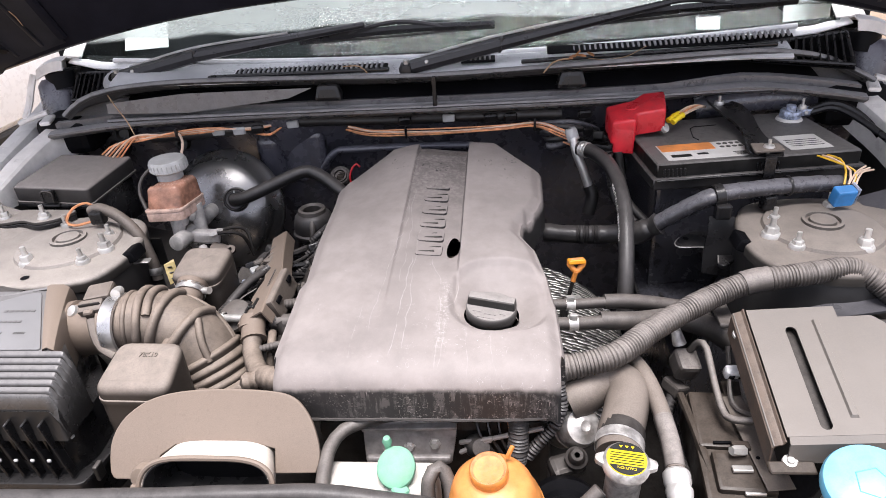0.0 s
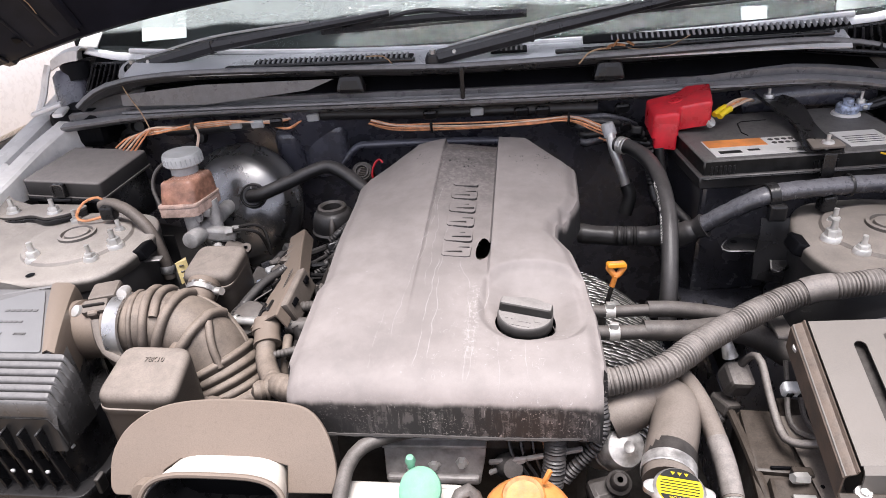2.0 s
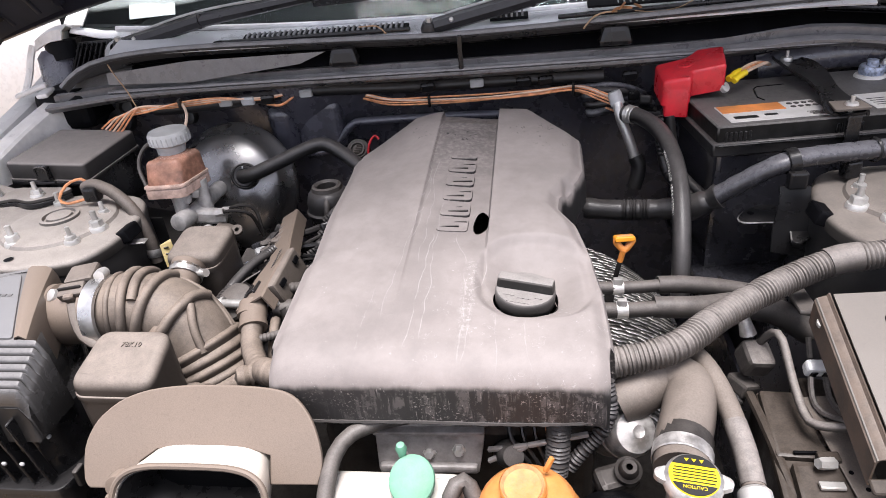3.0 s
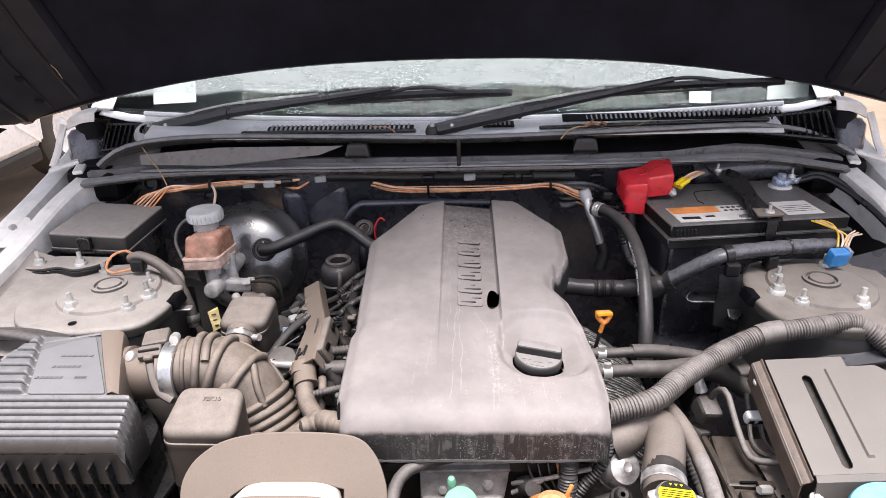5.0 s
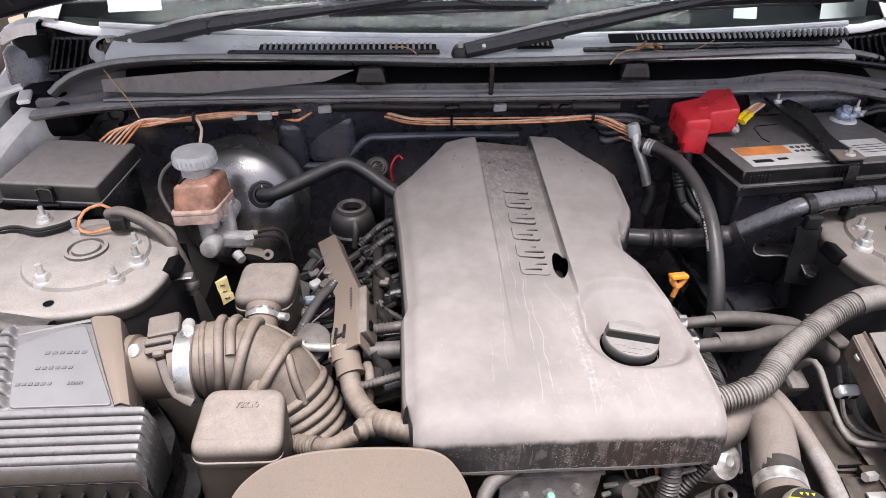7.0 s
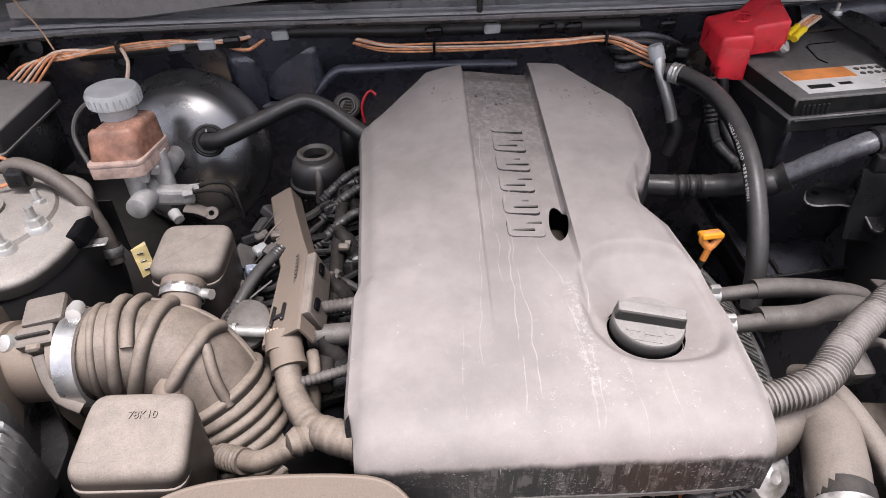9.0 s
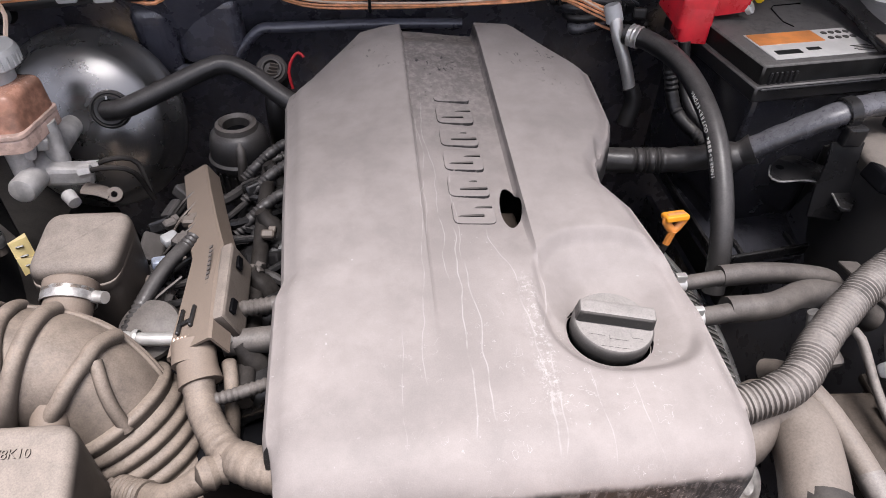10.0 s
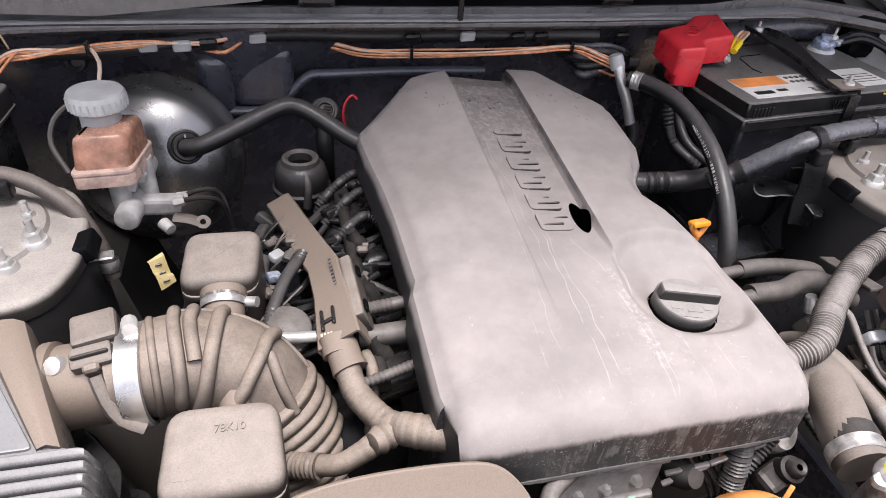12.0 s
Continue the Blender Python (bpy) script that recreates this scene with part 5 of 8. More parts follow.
res = thing("brake_fluid_reservoir", (-0.435, 0.965, 0.93), "amber brake fluid reservoir with a grey cap", "reservoir")
tank = rounded([(-0.467, 0.934), (-0.407, 0.938), (-0.394, 1.005), (-0.452, 1.012)], 0.010, 4)
bm = prism(tank, 0.938, 0.990, 0.010, 3)
for v in bm.verts:
    if v.co.z > 0.97:
        v.co.y = 0.975 + (v.co.y - 0.975) * 0.82 + 0.006
        v.co.x = -0.432 + (v.co.x + 0.432) * 0.9
part("tank", bm, AMBER, res)
part("tank_base", prism([(x + (x + 0.43) * 0.03, y + (y - 0.97) * 0.03) for x, y in tank], 0.936, 0.951, 0.003, 2), MILKY, res, "milky lower half of the tank")
part("tank_seam", prism([(x + (x + 0.43) * 0.045, y + (y - 0.97) * 0.045) for x, y in tank], 0.9515, 0.9555, 0.001, 1), MILKY, res)
part("neck", lathe([(0.021, -0.03), (0.021, 0.0)], pose(-0.438, 0.992, 1.008), 28), CAPGREY, res)
cap_bm = lathe([(0.028, 0.0), (0.030, 0.002), (0.030, 0.016), (0.028, 0.019), (0.0, 0.020)], pose(-0.438, 0.995, 1.003), 40)
bcap = part("cap", cap_bm, CAPGREY, res, "grey-white screw cap")
rib = finish(box((0, 0, 0), (0.0022, 0.0016, 0.013), 0.0006, 1), "grip_rib", CAPGREY)
for i in range(26):
    a = math.tau * i / 26
    piece("grip_rib", rib, bcap, pose(-0.438 + 0.0302 * math.cos(a), 0.995 + 0.0302 * math.sin(a), 1.011, 0, 0, math.degrees(a) + 90))
part("level_tube", tube([(-0.462, 1.00, 1.01), (-0.482, 0.985, 0.995), (-0.488, 0.972, 0.972), (-0.474, 0.955, 0.945)], 0.003, 8), RUBBER_DUSTY, res)

mc = thing("brake_master_cylinder", (-0.41, 0.965, 0.86), "dusty aluminium brake master cylinder", "cylinder")
part("body", lathe([(0.0, 0.06), (0.011, 0.058), (0.0125, 0.05), (0.0125, -0.06), (0.010, -0.07)], aim((-0.418, 1.0, 0.896), (-0.03, -1, 0.0)), 24), ALLOY, mc)
part("end_plug", lathe([(0.0, 0.014), (0.009, 0.014), (0.0125, 0.0125), (0.0138, 0.009), (0.0138, -0.016)], aim((-0.420, 0.934, 0.900), (-0.06, -1, 0.1)), 24), ALLOY, mc)
part("port", lathe([(0.0, 0.03), (0.011, 0.03), (0.011, -0.02)], pose(-0.428, 0.955, 0.915), 16), ALLOY, mc)
part("port", lathe([(0.0, 0.03), (0.011, 0.03), (0.011, -0.02)], pose(-0.405, 0.985, 0.915), 16), ALLOY, mc)
part("flange", box((-0.395, 0.972, 0.888), (0.05, 0.022, 0.022), 0.005, 2, (0, 15, 20)), ALLOY, mc)
for k in (0, 1):
    part("union", lathe([(0.0, 0.012), (0.006, 0.012), (0.007, 0.0)], aim((-0.375 + 0.002 * k, 0.955 + 0.018 * k, 0.90 - 0.006 * k), (1, 0.1, 0.1)), 6), ALLOY, mc)
    part("brake_pipe", tube([(-0.372, 0.955 + 0.018 * k, 0.90 - 0.006 * k), (-0.345, 0.958 + 0.018 * k, 0.902), (-0.325, 0.965 + 0.018 * k, 0.89), (-0.315, 0.97, 0.85)], 0.003, 8), GRIME, mc)
part("sensor", lathe([(0.0, 0.016), (0.0065, 0.015), (0.0075, 0.0)], aim((-0.388, 0.94, 0.882), (0.6, -0.7, -0.2)), 14), ALLOY, mc)

ear = [(-0.378, 0.957, 0.878), (-0.362, 0.954, 0.876), (-0.350, 0.951, 0.872)]
part("mounting_ear", tube(ear, 0.009, 10, 0.004, lambda s, t: 1.1 - 0.15 * s / t, flat=0.4), HOSE, mc, "dull grey mounting ear")
part("ear_ring", lathe([(0.0035, 0.003), (0.0085, 0.003), (0.0095, 0.0), (0.0085, -0.003)], aim((-0.346, 0.950, 0.872), (0.1, -0.6, 0.8)), 18), HOSE, mc)
for k in range(4):
    part("filler_lug", box((-0.415 + 0.009 * (k % 2), 0.955 + 0.012 * k, 0.926 + 0.003 * (k % 3)), (0.012, 0.010, 0.014), 0.003, 2, (10 * k, 15, 30 * k)), ALLOY, mc)

# conduit over the left tower with its orange earth wire
lw = thing("wiring_loom", (-0.47, 0.9, 0.93), "grey taped wiring loom crossing the strut tower", "wiring")
part("sleeve", tube([(-0.535, 0.905, 0.972), (-0.515, 0.900, 0.978), (-0.485, 0.893, 0.968), (-0.455, 0.88, 0.945), (-0.438, 0.87, 0.905), (-0.432, 0.862, 0.87)], 0.0085, 12, 0.003, shape=lambda s, t: 1 + 0.05 * abs(math.sin(s * 260 + 1.2 * math.sin(s * 90)))), HOSE, lw)
part("clip", box((-0.517, 0.892, 0.968), (0.022, 0.018, 0.022), 0.004), BLACK, lw)
part("end_clamp", lathe([(0.011, 0.006), (0.012, 0.0), (0.011, -0.006)], aim((-0.434, 0.865, 0.885), (0, 0.2, 1)), 14), CAST, lw)
part("earth_wire", tube([(-0.52, 0.895, 0.962), (-0.555, 0.885, 0.957), (-0.572, 0.892, 0.962), (-0.568, 0.91, 0.975), (-0.545, 0.915, 0.982), (-0.525, 0.905, 0.975)], 0.0021, 6), COPPER, lw, "orange earth wire")
part("bracket_tab", box((-0.427, 0.83, 0.922), (0.024, 0.014, 0.003), 0.002, 1, (0, 0, 8)), CAST, lw, "bright metal tab")
tag = grid([[(-0.374 + 0.010 * k / 6 + 0.007 * w, 0.810 - 0.014 * k / 6 + 0.003 * w, 0.931 - 0.024 * k / 6 + 0.003 * math.sin(k * 1.7) + 0.003 * w * math.cos(k)) for w in (-1, -0.3, 0.4, 1)] for k in range(7)], 0.0012)
part("tag", tag, OLD_YELLOW, lw, "crumpled yellow cloth tag")
for k in range(3):
    part("tag_print", box((-0.371 + 0.003 * k, 0.8045 - 0.004 * k, 0.9255 - 0.007 * k), (0.006, 0.0025, 0.0012), 0, 1, (-58, 0, 24)), BLACK, lw)

tank2 = thing("oil_separator", (-0.225, 1.045, 0.80), "dusty black round canister with an open cap", "canister")
part("body", lathe([(0.030, -0.10), (0.033, -0.050), (0.037, -0.046), (0.0392, -0.042), (0.0392, -0.037), (0.0365, -0.034), (0.0360, -0.022), (0.0325, -0.008), (0.026, -0.001), (0.022, 0.0)], pose(-0.226, 1.048, 0.894), 40), RUBBER, tank2)
for k in range(7):
    a = radians(200 + 20 * k)
    part("body_rib", between((-0.226 + 0.033 * math.cos(a), 1.048 + 0.033 * math.sin(a), 0.842), (-0.226 + 0.031 * math.cos(a), 1.048 + 0.031 * math.sin(a), 0.80), (0.004, 0.004), 0.001), GREY_BOX, tank2)
part("collar", lathe([(0.015, -0.010), (0.016, 0.003), (0.020, 0.007), (0.024, 0.005), (0.026, -0.002)], pose(-0.226, 1.048, 0.894), 36), RUBBER_DUSTY, tank2)
part("cap_well", lathe([(0.016, 0.0), (0.0, -0.001)], pose(-0.226, 1.048, 0.887), 28), BLACK_CLEAN, tank2)
part("spout", tube([(-0.221, 1.022, 0.885), (-0.219, 1.012, 0.872), (-0.222, 1.008, 0.845)], 0.0055, 10), RUBBER_DUSTY, tank2)
single("crankcase_hose", tube([(-0.205, 1.01, 0.835), (-0.198, 1.005, 0.858), (-0.18, 1.012, 0.868), (-0.155, 1.03, 0.86)], 0.009, 12, 0.0022, ribbed(0.0042, 0.10)), RUBBER, "ribbed black breather hose", "hose")
pv = thing("purge_valve", (-0.186, 1.125, 0.80), "dusty round solenoid valve on the firewall", "valve")
vm = aim((-0.186, 1.125, 0.927), (0.05, -0.72, 0.69))
part("body", lathe([(0.0, 0.004), (0.009, 0.004), (0.0105, 0.008), (0.0125, 0.008), (0.0135, 0.005), (0.0165, 0.006), (0.0195, 0.003), (0.0200, -0.004), (0.0200, -0.03)], vm, 28), RUBBER_DUSTY, pv)
for k in range(4):
    part("end_rib", between(vm @ Vector((-0.007 + 0.002 * k, -0.006 + 0.004 * k, 0.0065)), vm @ Vector((0.006 + 0.001 * k, -0.008 + 0.004 * k, 0.0065)), (0.002, 0.003), 0.0006), HOSE, pv)
part("stalk", tube([(-0.187, 1.128, 0.91), (-0.188, 1.115, 0.87), (-0.187, 1.11, 0.80)], 0.0125, 12), RUBBER, pv)
single("red_wire", tube([(-0.160, 1.098, 0.915), (-0.163, 1.104, 0.934), (-0.157, 1.108, 0.950), (-0.149, 1.110, 0.9565), (-0.143, 1.108, 0.951)], 0.0019, 8), RED_WIRE, "thin red wire loop", "wire")

# wiring rail with its cover
rail = thing("wiring_rail", (-0.22, 0.83, 0.86), "dusty brown wiring channel beside the engine cover", "wiring channel")
path = [(-0.256, 0.958), (-0.241, 0.90), (-0.224, 0.833), (-0.214, 0.800), (-0.211, 0.75), (-0.209, 0.685)]
zs = [0.895, 0.902, 0.910, 0.914, 0.920, 0.918]
rows = []
for (x, y), z in zip(path, zs):
    w = 0.016 if y > 0.88 else (0.018 if y > 0.72 else 0.022)
    rows.append([(x - w, y, z - 0.016), (x - w, y, z - 0.002), (x - w + 0.002, y, z), (x + w - 0.002, y, z), (x + w, y, z - 0.002), (x + w, y, z - 0.022)])


def rail_part(name, bm, material, label=""):
    """A piece of the channel, leaning outwards about its own line."""
    for v in bm.verts:
        x0, z0 = along([(y, x) for x, y in path[::-1]], v.co.y), along([(y, z) for (x, y), z in zip(path[::-1], zs[::-1])], v.co.y) - 0.006
        dx, dz = v.co.x - x0, v.co.z - z0
        v.co.x, v.co.z = x0 + 0.86 * dx - 0.50 * dz, z0 + 0.50 * dx + 0.86 * dz
    return part(name, bm, material, rail, label)


rail_part("channel", grid(rows, 0.002), SNORKEL)
rail_part("side_box", box((-0.190, 0.748, 0.900), (0.012, 0.088, 0.034), 0.003, 2, (0, 8, 1)), RESONATOR)
for k, yy in ((0, 0.772), (1, 0.722)):
    rail_part("side_slot", box((-0.1815, yy, 0.906), (0.003, 0.014, 0.006), 0.0005, 1), BLACK_CLEAN)
for k in range(7):
    rail_part("side_clip", box((-0.196 - 0.009 * k, 0.752 + 0.030 * k, 0.896 - 0.001 * k), (0.010, 0.016 + 0.004 * (k % 2), 0.012), 0.002, 1), BLACK if k % 2 else GREY_BOX)
rail_part("latch", joined(box((-0.221, 0.715, 0.9205), (0.003, 0.026, 0.004), 0.001, 1), box((-0.209, 0.716, 0.9205), (0.003, 0.022, 0.004), 0.001, 1), box((-0.215, 0.712, 0.9205), (0.012, 0.004, 0.003), 0.001, 1)), BLACK, "black latch in the channel lid")
rail_part("clip", box((-0.196, 0.735, 0.905), (0.005, 0.014, 0.010), 0.001), BLACK)
rail_part("clip", box((-0.192, 0.705, 0.900), (0.004, 0.012, 0.016), 0.001), ZINC)
for k in range(9):
    rail_part("printed_mark", box((-0.203, 0.750 + 0.0055 * k, 0.9195), (0.0032, 0.0034, 0.0008), 0, turn=(-3, 0, 2)), RUBBER_DUSTY)
loom = thing("main_loom", (-0.19, 0.63, 0.86), "dusty brown taped wiring loom bending to the cover", "wiring")
part("trunk", tube([(-0.211, 0.694, 0.908), (-0.207, 0.677, 0.901), (-0.200, 0.648, 0.888), (-0.180, 0.614, 0.886), (-0.165, 0.600, 0.892), (-0.150, 0.591, 0.896), (-0.130, 0.583, 0.897)], 0.0116, 18, step=0.0016, shape=lambda s, t: 1 + 0.18 * smooth_step(0.085, 0.125, s) + (0.035 + 0.05 * smooth_step(0.06, 0.11, s)) * abs(math.sin(s * 330 + 1.5 * math.sin(s * 90) + 0.8 * math.sin(t))) + 0.02 * math.sin(s * 1330)), BEIGE, loom)
part("branch", tube([(-0.172, 0.606, 0.886), (-0.188, 0.599, 0.883), (-0.205, 0.594, 0.876), (-0.222, 0.593, 0.868), (-0.245, 0.603, 0.858)], 0.0090, 16, 0.0018, lambda s, t: 1.22 - 0.22 * smooth_step(0.0, 0.04, s) + 0.07 * abs(math.sin(s * 420 + math.sin(s * 150) + math.sin(t))) * (1 - smooth_step(0.03, 0.05, s))), BEIGE, loom)
part("ribbed_branch", tube([(-0.236, 0.598, 0.862), (-0.255, 0.608, 0.854), (-0.278, 0.623, 0.845), (-0.30, 0.640, 0.832)], 0.0102, 14, 0.0012, ribbed(0.0042, 0.09)), BEIGE, loom)
part("tape_knot", lathe([(0.0, 0.012), (0.009, 0.009), (0.0125, 0.002), (0.0105, -0.003), (0.0125, -0.007), (0.006, -0.012)], aim((-0.186, 0.597, 0.888), (-0.75, -0.4, 0.1)), 14), BEIGE, loom)
part("cuff", tube([(-0.209, 0.690, 0.9065), (-0.206, 0.676, 0.901), (-0.203, 0.666, 0.897)], 0.0148, 16, 0.003, lambda s, t: 1 + 0.04 * math.sin(3 * t + 1) + 0.10 * smooth_step(0.015, 0.03, s), flat=0.85), SNORKEL, loom, "flared brown paper cuff")
part("wrap", tube([(-0.212, 0.697, 0.909), (-0.210, 0.680, 0.903)], 0.016, 14, flat=0.8), SNORKEL, loom)
strand = finish(tube([(0, 0, 0), (0, -0.008, -0.003)], 0.0012, 5), "strand", PALE_WIRE)
for i in range(9):
    piece("strand", strand, loom, pose(-0.225 + i * 0.003, 0.699, 0.916 - 0.0008 * abs(i - 4)))
fp = thing("fuel_pipes", (-0.19, 0.72, 0.88), "short fuel and vacuum pipes under the wiring channel", "pipes")
part("steel_pipe", tube([(-0.285, 0.722, 0.895), (-0.255, 0.715, 0.897), (-0.225, 0.712, 0.898)], 0.0055, 10), ZINC, fp, "bright steel pipe")
part("pipe_band", lathe([(0.0068, 0.002), (0.0075, 0.0), (0.0068, -0.002)], aim((-0.262, 0.717, 0.897), (1, -0.1, 0)), 12), ZINC, fp)
part("ribbed_pipe", tube([(-0.195, 0.732, 0.905), (-0.172, 0.734, 0.906), (-0.142, 0.737, 0.907)], 0.007, 10, 0.0022, ribbed(0.0045, 0.08)), RUBBER_DUSTY, fp)
part("rubber_pipe", tube([(-0.192, 0.706, 0.895), (-0.165, 0.708, 0.895), (-0.14, 0.709, 0.895)], 0.011, 12), RUBBER_DUSTY, fp)
part("spring_clip", tube([(-0.193, 0.712, 0.886), (-0.187, 0.712, 0.884), (-0.185, 0.706, 0.907), (-0.193, 0.705, 0.908)], 0.0014, 6, 0.003), ZINC, fp)
part("thin_pipe", tube([(-0.195, 0.655, 0.89), (-0.17, 0.658, 0.895), (-0.142, 0.665, 0.898)], 0.005, 10, 0.0022, ribbed(0.0045, 0.1)), RUBBER_DUSTY, fp)
part("upright_pipe", tube([(-0.187, 0.69, 0.89), (-0.183, 0.672, 0.888), (-0.185, 0.655, 0.86), (-0.19, 0.64, 0.83)], 0.006, 10), BEIGE, fp)
manifold = thing("intake_manifold", (-0.19, 0.78, 0.70), "dark intake manifold runners under the channel", "manifold")
part("plenum", box((-0.195, 0.80, 0.80), (0.09, 0.36, 0.08), 0.03, 3), BLACK_CLEAN, manifold)
for i in range(4):
    part("runner", tube([(-0.215, 0.675 + i * 0.085, 0.80), (-0.19, 0.68 + i * 0.085, 0.850), (-0.14, 0.69 + i * 0.085, 0.862)], 0.021, 12), BLACK, manifold)
    part("injector", lathe([(0.0, 0.02), (0.006, 0.02), (0.008, 0.008), (0.011, 0.004), (0.011, -0.02)], aim((-0.172, 0.70 + i * 0.085, 0.882), (-0.4, 0.1, 0.9)), 14), GRIME, manifold)
part("fuel_rail", tube([(-0.175, 0.66, 0.878), (-0.178, 0.80, 0.880), (-0.182, 0.97, 0.885)], 0.008, 10), GRIME, manifold)
part("disc_valve", lathe([(0.0, 0.012), (0.014, 0.010), (0.026, 0.004), (0.027, 0.0), (0.022, -0.01)], aim((-0.258, 0.735, 0.885), (-0.1, -0.4, 0.9)), 24), RUBBER_DUSTY, manifold, "dusty disc valve")
# connectors and small looms round the manifold
cl = thing("connector_cluster", (-0.26, 0.86, 0.86), "cluster of black connectors and thin looms", "connectors")
random.seed(4)
for i in range(20):
    x, y, z = random.uniform(-0.192, -0.160) if i % 3 else random.uniform(-0.285, -0.258), 0.745 + 0.0115 * i, random.uniform(0.862, 0.884)
    sx, sy = random.uniform(0.014, 0.024), random.uniform(0.018, 0.034)
    q = part("connector", box((x, y, z), (sx, sy, 0.014), 0.003, 2, (random.uniform(-30, 30), random.uniform(-30, 30), random.uniform(0, 180))), random.choice((BLACK, BLACK, GREY_BOX, RUBBER)), cl)
for i in range(16):
    x, y = random.uniform(-0.285, -0.25), 0.72 + i * 0.0145
    line = [(x, y, random.uniform(0.845, 0.87)), (x + 0.035, y + random.uniform(-0.03, 0.04), random.uniform(0.865, 0.884)), (x + 0.075, y + random.uniform(-0.03, 0.05), random.uniform(0.862, 0.884)), (x + 0.12, y + random.uniform(0, 0.03), 0.875)]
    part("loom", tube(line, random.uniform(0.0028, 0.006), 8, 0.003, ribbed(0.006, 0.08) if i % 3 == 0 else None), random.choice((RUBBER, RUBBER, BLACK, BLACK)), cl)
part("ribbed_loom", tube([(-0.285, 0.70, 0.872), (-0.272, 0.745, 0.890), (-0.255, 0.79, 0.902), (-0.235, 0.83, 0.905)], 0.0065, 10, 0.0022, ribbed(0.0045, 0.1)), RUBBER, cl)
for a, b, c in ((-0.180, 0.985, 0.895), (-0.176, 0.945, 0.893), (-0.178, 0.895, 0.890)):
    part("ribbed_loom", tube([(a - 0.03, b - 0.02, c - 0.02), (a, b, c), (a + 0.025, b + 0.012, c + 0.004), (a + 0.05, b, c - 0.02)], 0.006, 10, 0.0022, ribbed(0.0045, 0.1)), RUBBER, cl)
part("connector", box((-0.262, 0.845, 0.893), (0.016, 0.013, 0.010), 0.003, 2, (10, 0, 40)), CAPGREY, cl, "pale grey connector")
part("connector", box((-0.266, 0.815, 0.889), (0.015, 0.012, 0.010), 0.003, 2, (0, 10, 20)), BLUE_MET, cl, "bluish connector")

for k, (x, y, z, mat) in enumerate(((-0.246, 0.862, 0.899, HOSE), (-0.268, 0.872, 0.890, RUBBER_DUSTY), (-0.250, 0.832, 0.901, RUBBER_DUSTY), (-0.272, 0.795, 0.884, HOSE), (-0.176, 0.790, 0.896, RUBBER_DUSTY), (-0.170, 0.842, 0.894, HOSE))):
    part("small_connector", joined(box((x, y, z), (0.013, 0.010, 0.009), 0.002, 1, (12 * k, 0, 35 * k)), box((x + 0.004, y + 0.006, z + 0.001), (0.007, 0.008, 0.006), 0.001, 1, (12 * k, 0, 35 * k))), mat, cl)
for k in range(7):
    y = 0.765 + 0.024 * k
    part("thin_lead", tube([(-0.276 + 0.004 * (k % 3), y, 0.872), (-0.258, y + 0.012 * math.sin(k * 2.1), 0.893), (-0.238, y + 0.018, 0.900 + 0.002 * (k % 2))], 0.0013, 6, 0.004), HOSE if k % 3 else RUBBER_DUSTY, cl)


# resonator boxes on the intake
def resonator(x, y, w, d, top, name, label, slope, right=0.5):
    t = thing(name, (x, y, top - 0.08), label, "resonator")
    out = rounded([(x - w * 0.5, y + d * 0.5), (x - w * 0.58, y - d * 0.5), (x + w * right, y - d * 0.52), (x + w * 0.46, y + d * 0.48)], 0.016, 5)
    part("shell", prism(out, top - 0.085, top, 0.010, 3, tilt=lambda px, py: slope * (py - y)), RESONATOR, t)
    part("moulded_edge", prism([(px * 1.0, py - 0.0015) for px, py in out], top - 0.022, top - 0.016, 0.001, 1, tilt=lambda px, py: slope * (py - y)), RESONATOR, t)
    part("lower_shell", prism([(x + (px - x) * 0.97, y + (py - y) * 0.97) for px, py in out], top - 0.125, top - 0.08, 0.002, 1), BLACK, t)
    return t


r2 = resonator(-0.306, 0.788, 0.074, 0.062, 0.946, "rear_resonator", "dusty brown resonator box on the intake hose", 0.25, 0.36)
part("neck", lathe([(0.018, -0.02), (0.018, 0.0), (0.0205, 0.002), (0.0205, 0.012), (0.018, 0.014)], aim((-0.308, 0.735, 0.928), (0, 0.9, 0.4)), 24), SNORKEL, r2)
part("clamp", lathe([(0.0195, 0.005), (0.0205, 0.005), (0.0205, -0.005), (0.0195, -0.005)], aim((-0.308, 0.735, 0.928), (0, 0.9, 0.4)), 24), CAST, r2, "metal hose clamp")
part("clamp_screw", lathe([(0.0, 0.008), (0.005, 0.008), (0.005, -0.010)], aim((-0.286, 0.733, 0.930), (1, -0.4, 0.2)), 10), ZINC, r2)
r1 = resonator(-0.302, 0.585, 0.084, 0.066, 0.926, "front_resonator", "dusty brown resonator box with a moulded mark", 0.30)
lettered("moulded_mark", "78K10", 0.0085, pose(-0.299, 0.596, 0.9296, 16.7, 0, 0), RESONATOR, r1, "raised moulded part number", 0.0009)
part("neck", lathe([(0.013, -0.02), (0.013, 0.03)], aim((-0.300, 0.622, 0.893), (0.05, 0.75, 0.5)), 20), SNORKEL, r1)
part("clamp", lathe([(0.0135, 0.005), (0.0145, 0.004), (0.0145, -0.004), (0.0135, -0.005)], aim((-0.300, 0.624, 0.895), (0.05, 0.75, 0.5)), 22), CAST, r1, "metal hose clamp")
part("clamp_screw", lathe([(0.0, 0.006), (0.0045, 0.006), (0.0045, -0.006)], aim((-0.316, 0.622, 0.903), (-0.8, -0.3, 0.2)), 10), ZINC, r1)

